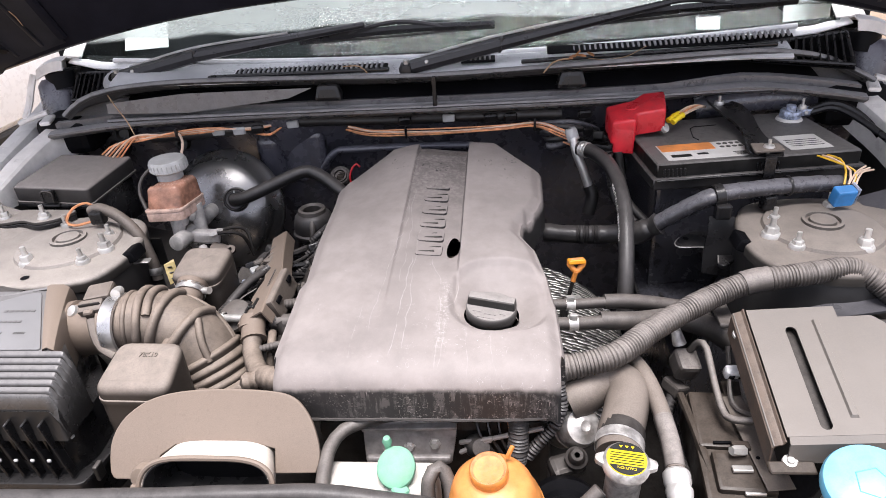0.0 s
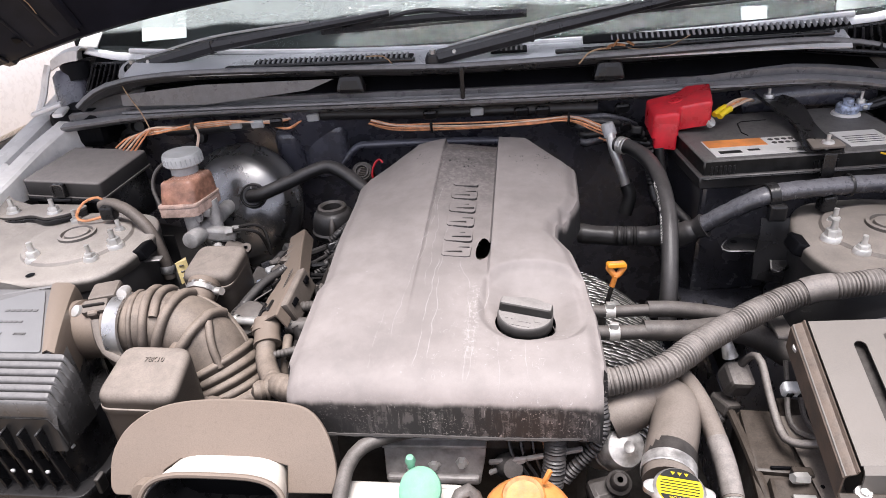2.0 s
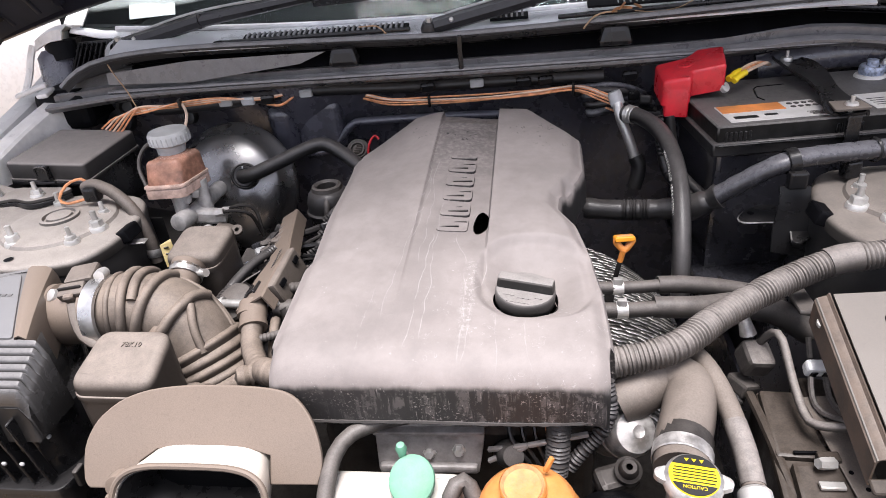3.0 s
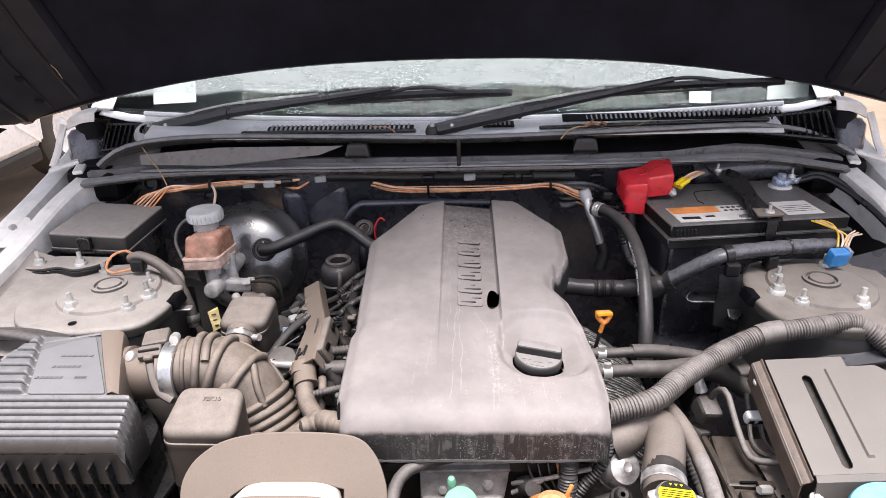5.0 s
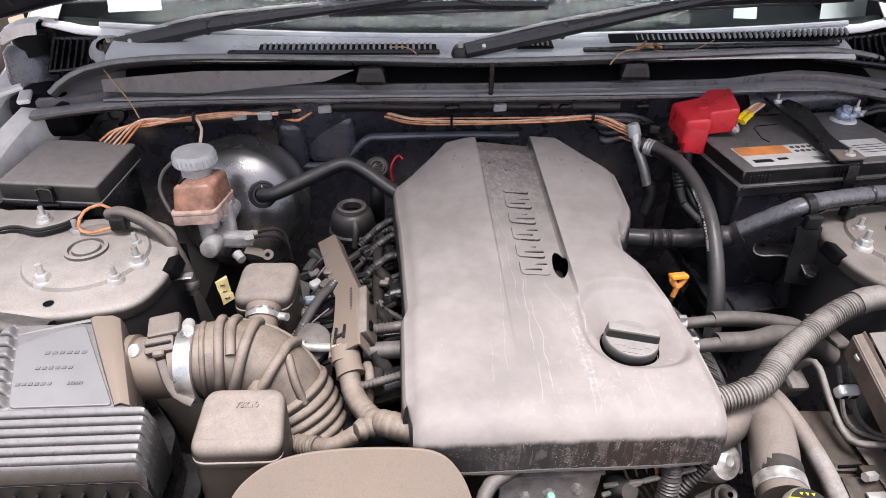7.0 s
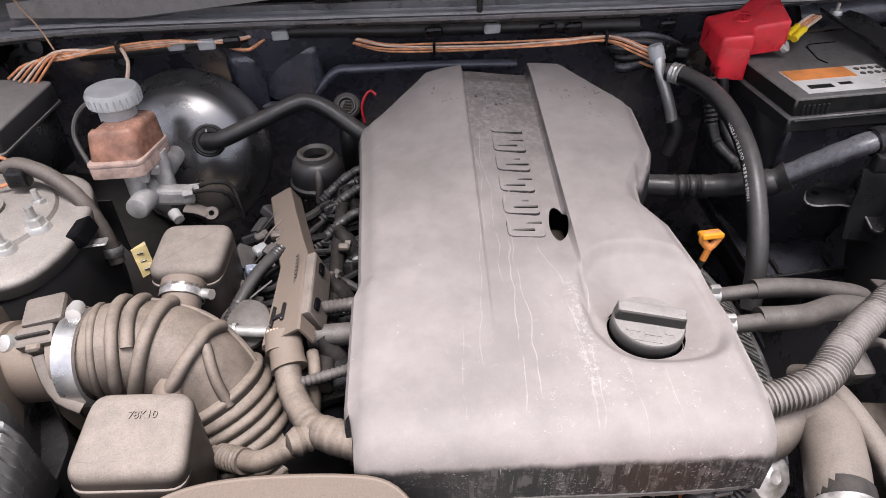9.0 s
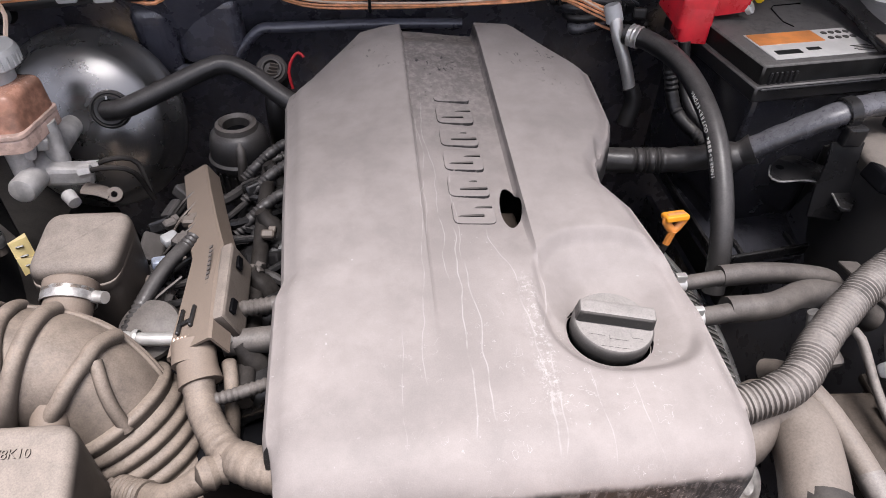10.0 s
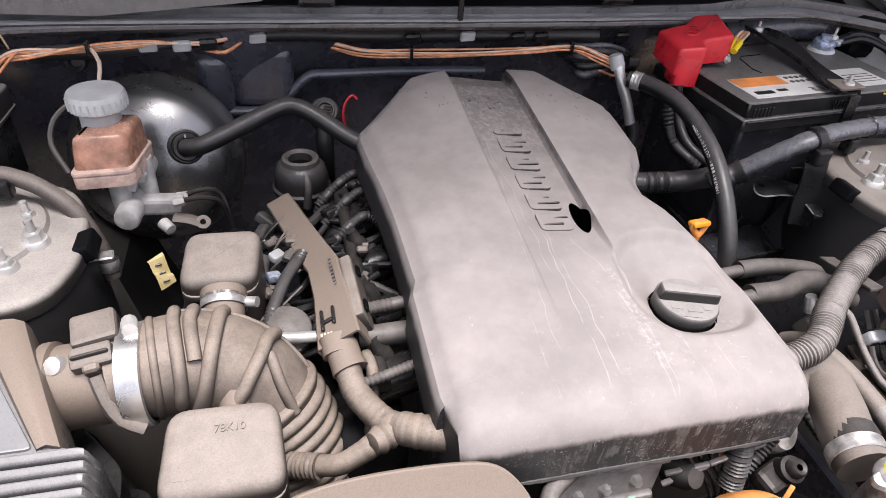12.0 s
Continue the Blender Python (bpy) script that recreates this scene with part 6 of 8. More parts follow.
# intake elbow
elbow = thing("intake_elbow", (-0.29, 0.64, 0.82), "mud-coated rubber intake elbow with ribs and bellows", "intake hose")
line = [(-0.390, 0.670, 0.917), (-0.360, 0.675, 0.919), (-0.332, 0.680, 0.914), (-0.305, 0.681, 0.898), (-0.286, 0.676, 0.876), (-0.272, 0.668, 0.850)]
part("hose", tube(line, 0.0415, 28, 0.006, shape=lambda s, t: 0.93 + 0.20 * smooth_step(0.0, 0.10, s)), BEIGE, elbow)
axis = spline(line, 0.004)


def hoop(i, r, thick, name="hoop", a0=0, a1=360):
    k = min(len(axis) - 2, int(i * (len(axis) - 1)))
    m = aim(axis[k], (axis[k + 1] - axis[k]).normalized())
    turn = [radians(a0 + (a1 - a0) * j / 20) for j in range(21)]
    part(name, tube([m @ Vector((r * math.cos(a), r * math.sin(a), 0)) for a in turn], thick, 14, 0.008), BEIGE, elbow)


def raised(points, r):
    """A moulded rib laid on the hose along a rough line."""
    out = []
    for p in spline(points, 0.006):
        k = min(range(len(axis)), key=lambda i: (axis[i] - p).length)
        s = k * 0.004
        reach = 0.0415 * (0.93 + 0.20 * smooth_step(0.0, 0.10, s))
        out.append(axis[k] + (p - axis[k]).normalized() * (reach + r * 0.25))
    part("raised_rib", tube(out, r, 14, 0.004), BEIGE, elbow)


for f in (0.13, 0.20):
    hoop(f, 0.0395, 0.0034)
raised([(-0.345, 0.715, 0.945), (-0.341, 0.69, 0.965), (-0.338, 0.665, 0.960), (-0.337, 0.645, 0.935), (-0.338, 0.640, 0.915)], 0.0054)
raised([(-0.329, 0.715, 0.945), (-0.327, 0.69, 0.965), (-0.326, 0.668, 0.960), (-0.325, 0.652, 0.945)], 0.0056)
raised([(-0.306, 0.710, 0.940), (-0.311, 0.690, 0.945), (-0.318, 0.665, 0.935), (-0.326, 0.640, 0.905)], 0.0062)
raised([(-0.266, 0.697, 0.920), (-0.278, 0.678, 0.925), (-0.290, 0.655, 0.918), (-0.302, 0.640, 0.898)], 0.0062)
raised([(-0.280, 0.672, 0.918), (-0.268, 0.655, 0.903), (-0.258, 0.645, 0.880)], 0.0050)
for d in (0.0, 0.007):
    raised([(-0.345, 0.708 + d, 0.950), (-0.305, 0.712 + d, 0.940), (-0.262, 0.702 + d, 0.915), (-0.238, 0.686 + d, 0.885)], 0.0022)
bell = [(-0.282, 0.674, 0.868), (-0.274, 0.669, 0.853), (-0.262, 0.660, 0.825), (-0.250, 0.650, 0.79)]
part("bellows", tube(bell, 0.0485, 36, 0.0015, shape=lambda s, t: 1 + 0.10 * abs(math.sin(s / 0.0115 * math.pi)) ** 0.7), BEIGE, elbow, "ribbed rubber bellows")
part("bellows_clamp", lathe([(0.050, 0.006), (0.0515, 0.006), (0.0515, -0.006), (0.050, -0.006)], aim((-0.250, 0.650, 0.79), (0.3, -0.25, -0.9)), 28), CAST, elbow)
part("band_clamp", lathe([(0.038, 0.009), (0.0418, 0.0085), (0.0418, -0.0085), (0.038, -0.009)], aim((-0.371, 0.668, 0.920), (1, 0.02, 0.05)), 36), BRIGHT, elbow, "bright steel band clamp")
part("clamp_screw", lathe([(0.0, 0.009), (0.006, 0.008), (0.007, 0.0), (0.006, -0.008)], aim((-0.372, 0.680, 0.963), (0.2, -0.9, 0.2)), 10), ZINC, elbow)

maf = thing("airflow_sensor", (-0.43, 0.665, 0.88), "dusty airflow sensor tube with its plug", "sensor")
part("tube_body", lathe([(0.035, -0.012), (0.035, -0.01), (0.0375, -0.008), (0.0375, 0.0), (0.034, 0.002), (0.034, 0.055)], aim((-0.430, 0.668, 0.915), (1, 0.02, 0.06)), 32), SNORKEL, maf)
part("plug", box((-0.398, 0.684, 0.957), (0.034, 0.030, 0.018), 0.004, 2, (10, -6, 10)), HOSE, maf)
part("plug_body", box((-0.397, 0.661, 0.950), (0.030, 0.018, 0.022), 0.003, 2, (25, -4, 10)), HOSE, maf)
part("plug_latch", box((-0.396, 0.650, 0.950), (0.012, 0.008, 0.014), 0.002, 1, (25, -4, 10)), BEIGE, maf)
part("plug_rib", box((-0.397, 0.656, 0.960), (0.026, 0.003, 0.006), 0.001, 1, (25, -4, 10)), GRIME, maf)
part("screw", lathe([(0.0, 0.005), (0.007, 0.004), (0.008, 0.0), (0.008, -0.005)], aim((-0.424, 0.660, 0.948), (-0.3, -0.6, 0.7)), 14), ZINC, maf)
part("lead", tube([(-0.395, 0.648, 0.945), (-0.389, 0.636, 0.93), (-0.380, 0.628, 0.915), (-0.365, 0.625, 0.905)], 0.0055, 8, flat=0.7), HOSE, maf, "taped sensor lead")

# air filter box
ab = thing("air_filter_box", (-0.53, 0.58, 0.80), "black air filter box with a dusty ribbed lid", "air filter box")


def lid_z(x, y):
    """Height of the lid: nearly level behind, falling to the front."""
    return 0.941 + (0.12 * (y - 0.585) if y > 0.585 else 0.52 * (y - 0.585))


def lid_side(y):
    """Where the lid ends at either side, and where its ribs meet the smooth panel."""
    left = -0.590 + 0.5 * max(0, y - 0.655)
    right = -0.384 - 0.020 * smooth_step(0.582, 0.592, y) - 0.45 * max(0, y - 0.592)
    return left, right, -0.520 - 0.34 * (y - 0.588)


def moulded(f):
    """Height of a row of broad round ribs with narrow grooves."""
    return 1 - abs(2 * (f % 1) - 1) ** 5


rows = []
for j in range(241):
    y = 0.530 + 0.176 * j / 240
    left, right, inner = lid_side(y)
    row = []
    for i in range(91):
        x = left + (right - left) * i / 90
        side, ends = min(x - left, right - x), min(y - 0.530, 0.706 - y)
        z = lid_z(x, y)
        if y < 0.585:
            z += 0.0052 * moulded((y - 0.5315) / 0.0077) * smooth_step(0.0, 0.006, side)
        else:
            z += 0.0078 * moulded((y - 0.589) / 0.0150) * smooth_step(0.0, 0.010, x - left) * smooth_step(0.0, 0.008, inner - x) * smooth_step(0.587, 0.590, y)
        z -= 0.012 * (1 - smooth_step(0.0, 0.010, side)) ** 2 + 0.014 * (1 - smooth_step(0.0, 0.010, ends)) ** 2
        row.append((x, y, z))
    rows.append([(left - 0.002, y, 0.862)] + row + [(right + 0.003, y, 0.862)])
part("lid_front", grid([[(x, y - 0.004, 0.862) for x, y, z in rows[0]], [(x, y - 0.002, z * 0.5 + 0.431) for x, y, z in rows[0]], [(x, y - 0.0004, z - 0.0004) for x, y, z in rows[0]]]), GREY_BOX, ab, "black front face of the lid")
part("lid", grid(rows + [[(x, y + 0.004, 0.87) for x, y, z in rows[-1]]]), AIRBOX, ab, "dusty lid with moulded ribs")
part("smooth_panel", prism(rounded([(-0.520, 0.589), (-0.424, 0.589), (-0.486, 0.694), (-0.505, 0.690), (-0.547, 0.668)], 0.005, 3), -0.004, 0.0022, 0.001, 1, tilt=lid_z), AIRPANEL, ab, "cleaner grey lid panel")
shoulder = []
for k in range(9):
    y = 0.588 + 0.116 * k / 8
    xl, xr, top = -0.424 - 0.063 * k / 8, -0.404 - 0.046 * k / 8, lid_z(-0.45, y) + 0.003 + 0.006 * math.sin(math.pi * (0.15 + 0.7 * k / 8))
    shoulder.append([(xl, y, top - 0.012), (xl + 0.003, y, top - 0.003), (xl + 0.009, y, top), (xr - 0.010, y, top), (xr - 0.003, y, top - 0.004), (xr, y, top - 0.012), (xr + 0.002, y, top - 0.06)])
part("outlet_shoulder", grid(shoulder, 0.002), SNORKEL, ab)
part("rear_edge", tube([(-0.594, 0.655, 0.944), (-0.585, 0.672, 0.948), (-0.54, 0.690, 0.951), (-0.475, 0.706, 0.954)], 0.0032, 8), AIRBOX, ab)
mm = pose(-0.492, 0.642, 0.9503, 6.8, 0, 0)
for x, y, w in ((0.0, 0.014, 0.046), (-0.004, -0.006, 0.040), (-0.016, -0.026, 0.038), (0.024, -0.026, 0.016)):
    bars(ab, "moulded_bar", [(x - w * 0.4 + w * 0.16 * j, y, w * 0.10, 0.0036) for j in range(6)], AIRBOX, mm)
lower = prism(rounded([(-0.588, 0.534), (-0.398, 0.534), (-0.384, 0.56), (-0.39, 0.625), (-0.45, 0.70), (-0.588, 0.67)], 0.012, 4), 0.80, 0.862, 0.002, 1)
part("lower_case", lower, BLACK, ab, "black lower case")
part("flange", prism(rounded([(-0.61, 0.518), (-0.38, 0.518), (-0.368, 0.60), (-0.385, 0.645), (-0.61, 0.70)], 0.012, 4), 0.793, 0.800, 0.002, 1), BLACK, ab)
part("tray", prism(rounded([(-0.61, 0.522), (-0.385, 0.522), (-0.372, 0.60), (-0.385, 0.65), (-0.61, 0.70)], 0.012, 4), 0.74, 0.792, 0.002, 1), BLACK, ab)
upr = finish(box((0, 0, 0), (0.0032, 0.012, 0.092), 0.0012, 1), "case_rib", BLACK)
for i in range(10):
    piece("case_rib", upr, ab, pose(-0.582 + i * 0.0205, 0.5265, 0.848, 5, -3, 0))
dotme = finish(box((0, 0, 0), (0.005, 0.003, 0.004), 0.001, 1), "lug", CAPGREY)
for i in range(9):
    piece("lug", dotme, ab, pose(-0.572 + i * 0.0205, 0.519, 0.838))
for i in range(4):
    piece("lug", dotme, ab, pose(-0.391, 0.545 + i * 0.014, 0.850 + 0.012 * i, 0, 0, 80))
part("clip", box((-0.372, 0.54, 0.80), (0.006, 0.014, 0.022), 0.002), GREY_BOX, ab, "dusty black spring clip")
st = thing("warning_sticker", (-0.632, 0.690, 0.885), "black printed sticker on the inner wing", "sticker")
sm = pose(-0.632, 0.690, 0.896, 35, 0, -8)
bm = box((0, 0, 0), (0.034, 0.026, 0.001), 0)
bmesh.ops.transform(bm, matrix=sm, verts=bm.verts)
part("sheet", bm, BLACK, st)
bars(st, "print_bar", [(0.0, 0.008 - 0.005 * k, 0.026 - 0.004 * (k % 2), 0.0022) for k in range(4)], PALE_INK, sm @ pose(0, 0, 0.0006))
part("backing_plate", box((-0.655, 0.705, 0.878), (0.10, 0.05, 0.006), 0.002, 1, (35, 0, -8)), BODY_SHADE, st)
single("inner_wing_hose", tube([(-0.72, 0.70, 0.945), (-0.64, 0.715, 0.948), (-0.56, 0.70, 0.945), (-0.49, 0.685, 0.935), (-0.455, 0.69, 0.925)], 0.0075, 10, shape=lambda s, t: 1 + 0.05 * math.sin(s * 500)), RUBBER_DUSTY, "dusty taped loom behind the air filter box", "wiring")
single("wing_foam", tube([(-0.72, 0.735, 0.935), (-0.62, 0.728, 0.94), (-0.54, 0.715, 0.935)], 0.013, 10, flat=0.6), GREY_BOX, "dusty black rubber strip on the inner wing", "strip")

# snorkel in front of the cover
sn = thing("intake_snorkel", (-0.20, 0.49, 0.80), "brown dusty intake snorkel with an upright flap", "snorkel")
edge = [(-0.300, 0.005), (-0.3065, 0.012), (-0.309, 0.040), (-0.302, 0.060), (-0.290, 0.074), (-0.270, 0.087), (-0.240, 0.0955), (-0.197, 0.099), (-0.140, 0.0975), (-0.110, 0.091), (-0.092, 0.073), (-0.082, 0.050), (-0.0785, 0.030), (-0.082, 0.014)]
outline = [(p.x, p.y) for p in spline([(x, v, 0) for x, v in edge], 0.006)]
flap = prism(outline + [(-0.118, 0.013), (-0.126, 0.013), (-0.127, 0.038), (-0.140, 0.041), (-0.236, 0.041), (-0.252, 0.030), (-0.254, 0.005)], -0.002, 0.002, 0.0012, 2)
bmesh.ops.transform(flap, matrix=pose(0, 0.478, 0.850, 51, 0, 0), verts=flap.verts)
part("flap", flap, SNORKEL, sn)
# duct: a rounded throat that widens to a mouth facing forwards
mouth = []
for u in (0.0, 0.12, 0.5, 0.9, 1.0):
    w, top, low = 0.055 + 0.016 * u, 0.886 + 0.010 * u, 0.838 - 0.018 * u
    ring = []
    for j in range(28):
        a = math.tau * (j + 0.5) / 28
        ca, sa = math.cos(a), math.sin(a)
        ring.append((math.copysign(abs(ca) ** 0.5, ca), 0.5 + 0.5 * math.copysign(abs(sa) ** 0.55, sa)))
    mouth.append([(-0.187 + w * a, 0.508 - 0.036 * u - 0.050 * u * (1 - b), low + (top - low) * b) for a, b in ring + ring[:1]])
part("duct", grid(mouth, 0.003), DUCT, sn, "pale dusty duct mouth")
# black copy of the duct paints the shade inside its mouth
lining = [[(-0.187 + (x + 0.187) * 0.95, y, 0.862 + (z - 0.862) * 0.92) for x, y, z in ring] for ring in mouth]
part("duct_shade_lining", grid(lining, 0.001), BLACK, sn, "black lining painting the shade inside the duct")
part("duct_rim", tube(mouth[-1], 0.0030, 8, 0.006), SNORKEL, sn)
# black plate stands in for the dark depth of the duct
part("throat_shade", prism([(p[0], p[2] - 0.83) for p in mouth[1][:-1]], -0.001, 0.001, 0, 1, pose(0, 0.500, 0.83, 90, 0, 0)), BLACK_CLEAN, sn)
part("boss", lathe([(0.0, 0.006), (0.010, 0.005), (0.0125, -0.002), (0.0125, -0.01)], aim((-0.268, 0.478, 0.862), (0, -0.9, 0.45)), 16), SNORKEL, sn)
part("boss_stay", between((-0.268, 0.470, 0.858), (-0.285, 0.435, 0.815), (0.016, 0.010), 0.003), SNORKEL, sn)


# ---- front of the bay ----
ov = thing("coolant_overflow_tank", (-0.02, 0.5, 0.74), "white plastic coolant tank with a mint green cap", "coolant tank")
part("tank", prism(rounded([(-0.085, 0.472), (0.04, 0.472), (0.045, 0.515), (-0.085, 0.515)], 0.012, 4), 0.745, 0.852, 0.008, 3), WHITE_PL, ov)
gcap = part("cap", lathe([(0.0, 0.006), (0.018, 0.006), (0.023, 0.003), (0.024, -0.002), (0.022, -0.012), (0.016, -0.014)], pose(0.002, 0.489, 0.868, 30, 4, 0) @ Matrix.Diagonal((0.84, 0.92, 1, 1)), 28), GREEN, ov, "mint green push cap")
part("cap_knob", lathe([(0.0, 0.012), (0.0035, 0.011), (0.0052, 0.007), (0.0038, 0.003), (0.0036, 0.0)], pose(-0.008, 0.507, 0.878, 5) @ Matrix.Diagonal((1, 1, 1.3, 1)), 16), GREEN, gcap)
part("cap_tongue", box((0.008, 0.470, 0.857), (0.016, 0.014, 0.004), 0.002, 1, (30, 0, 45)), GREEN, gcap)
part("overflow_pipe", tube([(0.036, 0.462, 0.83), (0.036, 0.478, 0.862), (0.046, 0.490, 0.868), (0.056, 0.482, 0.855), (0.06, 0.46, 0.825)], 0.0075, 10), RUBBER_DUSTY, ov, "grey overflow pipe")

ps = thing("power_steering_reservoir", (0.10, 0.47, 0.76), "orange translucent fluid reservoir with a domed top", "reservoir")
part("tank", lathe([(0.046, -0.10), (0.049, -0.03), (0.049, -0.022), (0.045, -0.016), (0.041, 0.0), (0.034, 0.010), (0.024, 0.015), (0.0, 0.016)], pose(0.101, 0.468, 0.864, 8), 36), ORANGE, ps)
part("seam", lathe([(0.050, -0.002), (0.0515, 0.0), (0.050, 0.002)], pose(0.101, 0.468, 0.839, 8), 36), ORANGE, ps)
pc = part("cap", lathe([(0.0185, 0.0), (0.0190, 0.006), (0.0190, 0.012), (0.0175, 0.0140), (0.0155, 0.011), (0.0, 0.010)], pose(0.098, 0.470, 0.880, 12, -4, 0), 32), ORANGE_CAP, ps, "stained orange screw cap")
part("cap_groove", lathe([(0.0150, 0.0112), (0.0160, 0.0124), (0.0172, 0.0140), (0.0178, 0.0136)], pose(0.098, 0.470, 0.880, 12, -4, 0), 32), COPPER, pc, "dark stained ring of the cap")
part("cap_pin", between((0.115, 0.486, 0.887), (0.121, 0.490, 0.899), (0.004, 0.004), 0.001), ORANGE, pc)
part("clip_tab", box((0.148, 0.468, 0.82), (0.012, 0.012, 0.018), 0.002), CAPGREY, ps)

rad = thing("radiator_filler", (0.232, 0.48, 0.80), "radiator filler neck with a yellow-labelled metal cap", "radiator cap")
rm = pose(0.2295, 0.4825, 0.888, 6, 2, -8) @ Matrix.Diagonal((0.80, 0.80, 0.85, 1))
part("neck", lathe([(0.022, -0.06), (0.022, -0.012), (0.028, -0.010), (0.028, -0.004)], rm, 28), CAST, rad)
rc = part("cap", lathe([(0.0, 0.004), (0.024, 0.004), (0.0275, 0.001), (0.029, -0.006), (0.027, -0.008)], rm, 36), CAST, rad, "bright metal pressure cap")
for sx in (-1, 1):
    ear = prism(rounded([(sx * 0.024, -0.010), (sx * 0.037, -0.004), (sx * 0.037, 0.005), (sx * 0.024, 0.011)], 0.005, 3), -0.006, 0.001, 0.001, 1)
    bmesh.ops.transform(ear, matrix=rm, verts=ear.verts)
    part("cap_ear", ear, CAST, rc)
disc = part("warning_disc", lathe([(0.0, 0.0052), (0.0235, 0.005), (0.024, 0.004)], rm, 36), YELLOW_TAG, rc, "yellow and black warning label")
flip = rm @ pose(0, 0, 0.0054, 0, 0, 180)
for k in (-1, 1):
    seg = [(0.0232 * math.sin(a), k * 0.0232 * math.cos(a)) for a in [radians(-62 + 124 * i / 14) for i in range(15)]]
    band = prism(seg if k < 0 else seg[::-1], 0.0, 0.0004, 0)
    bmesh.ops.transform(band, matrix=flip, verts=band.verts)
    part("black_band", band, INK, disc)
bars(disc, "print_line", [(0, 0.0080, 0.038, 0.0007), (0, 0.0040, 0.040, 0.0006), (0, 0.0005, 0.040, 0.0006), (0, -0.003, 0.040, 0.0006), (0, -0.0065, 0.038, 0.0006)], INK, flip)
lettered("warning_word", "CAUTION", 0.0050, flip @ pose(0, 0.0148, 0.0010), YELLOW_TAG, disc, "yellow word CAUTION", 0.0002)
for x in (-0.007, 0.0, 0.007):
    tri = prism([(x - 0.0022, -0.0172), (x + 0.0022, -0.0172), (x, -0.0135)], 0.0008, 0.0014, 0)
    bmesh.ops.transform(tri, matrix=flip, verts=tri.verts)
    part("warning_sign", tri, YELLOW_TAG, disc)
part("drain_pipe", tube([(0.205, 0.472, 0.86), (0.185, 0.462, 0.845), (0.155, 0.45, 0.838), (0.13, 0.443, 0.836)], 0.0075, 10), RUBBER_DUSTY, rad)

rh = thing("radiator_hose", (0.24, 0.58, 0.82), "thick dusty brown upper radiator hose elbow", "hose")
part("hose", tube([(0.186, 0.598, 0.860), (0.203, 0.603, 0.866), (0.230, 0.623, 0.869), (0.252, 0.607, 0.870), (0.245, 0.572, 0.868), (0.234, 0.540, 0.864), (0.229, 0.512, 0.862)], 0.0240, 24, 0.005), HOSE, rh)
part("band", lathe([(0.0246, 0.007), (0.0255, 0.006), (0.0255, -0.006), (0.0246, -0.007)], aim((0.2315, 0.526, 0.863), (0.25, 1, 0.05)), 28), CAST, rh, "metal hose band")
part("worn_end", lathe([(0.0245, 0.004), (0.0245, -0.012)], aim((0.2360, 0.542, 0.8645), (0.3, 1, 0.05)), 28), GRIME, rh)
ac = thing("coolant_return_pipe", (0.28, 0.56, 0.80), "dusty pipe with a bright metal union", "pipe")
part("pipe", tube([(0.258, 0.665, 0.862), (0.264, 0.650, 0.876), (0.271, 0.625, 0.881), (0.278, 0.595, 0.877), (0.282, 0.560, 0.871), (0.284, 0.530, 0.864), (0.283, 0.500, 0.857)], 0.0098, 16), HOSE, ac)
part("bare_length", tube([(0.2818, 0.560, 0.8710), (0.2838, 0.532, 0.8645), (0.283, 0.502, 0.8575)], 0.0103, 16), CONDUIT, ac, "pipe rubbed clean of dust")
part("union", lathe([(0.0, 0.026), (0.009, 0.026), (0.0125, 0.018), (0.0135, 0.011), (0.0120, 0.007), (0.0135, 0.003), (0.0135, -0.007), (0.011, -0.010)], aim((0.2825, 0.490, 0.854), (-0.02, -1, -0.30)), 20), ZINC, ac)
part("lower_pipe", tube([(0.2825, 0.475, 0.848), (0.284, 0.450, 0.83), (0.285, 0.43, 0.79)], 0.010, 12), ZINC, ac)
part("valve_cap", lathe([(0.0, 0.014), (0.012, 0.013), (0.0135, 0.008), (0.0135, -0.01)], pose(0.312, 0.46, 0.828, 10), 18), WHITE_PL, ac, "white valve cap")

# ---- right side of the bay ----
conduit = thing("corrugated_conduit", (0.35, 0.68, 0.88), "thick dusty corrugated wiring conduit", "conduit")
cpath = [(0.160, 0.602, 0.900), (0.192, 0.604, 0.905), (0.238, 0.616, 0.911), (0.283, 0.655, 0.914), (0.33, 0.69, 0.918), (0.376, 0.718, 0.923), (0.415, 0.731, 0.931), (0.453, 0.733, 0.937), (0.491, 0.737, 0.94), (0.536, 0.747, 0.940), (0.565, 0.736, 0.93), (0.60, 0.71, 0.905)]
part("sleeve", tube(cpath, 0.0138, 20, 0.0010, lambda s, t: ribbed(0.0041, 0.058)(s, t) + 0.03 * math.sin(s * 37) * math.sin(s * 91) + 0.012 * math.sin(s * 310 + 3 * math.sin(s * 47))), CONDUIT, conduit)
part("tape_band", tube([(0.408, 0.7295, 0.930), (0.424, 0.7325, 0.9335), (0.440, 0.733, 0.9355)], 0.0156, 20), CONDUIT, conduit, "smooth taped band")
part("bright_tape", tube([(0.176, 0.603, 0.9025), (0.186, 0.6037, 0.904)], 0.0147, 20), CONDUIT, conduit)

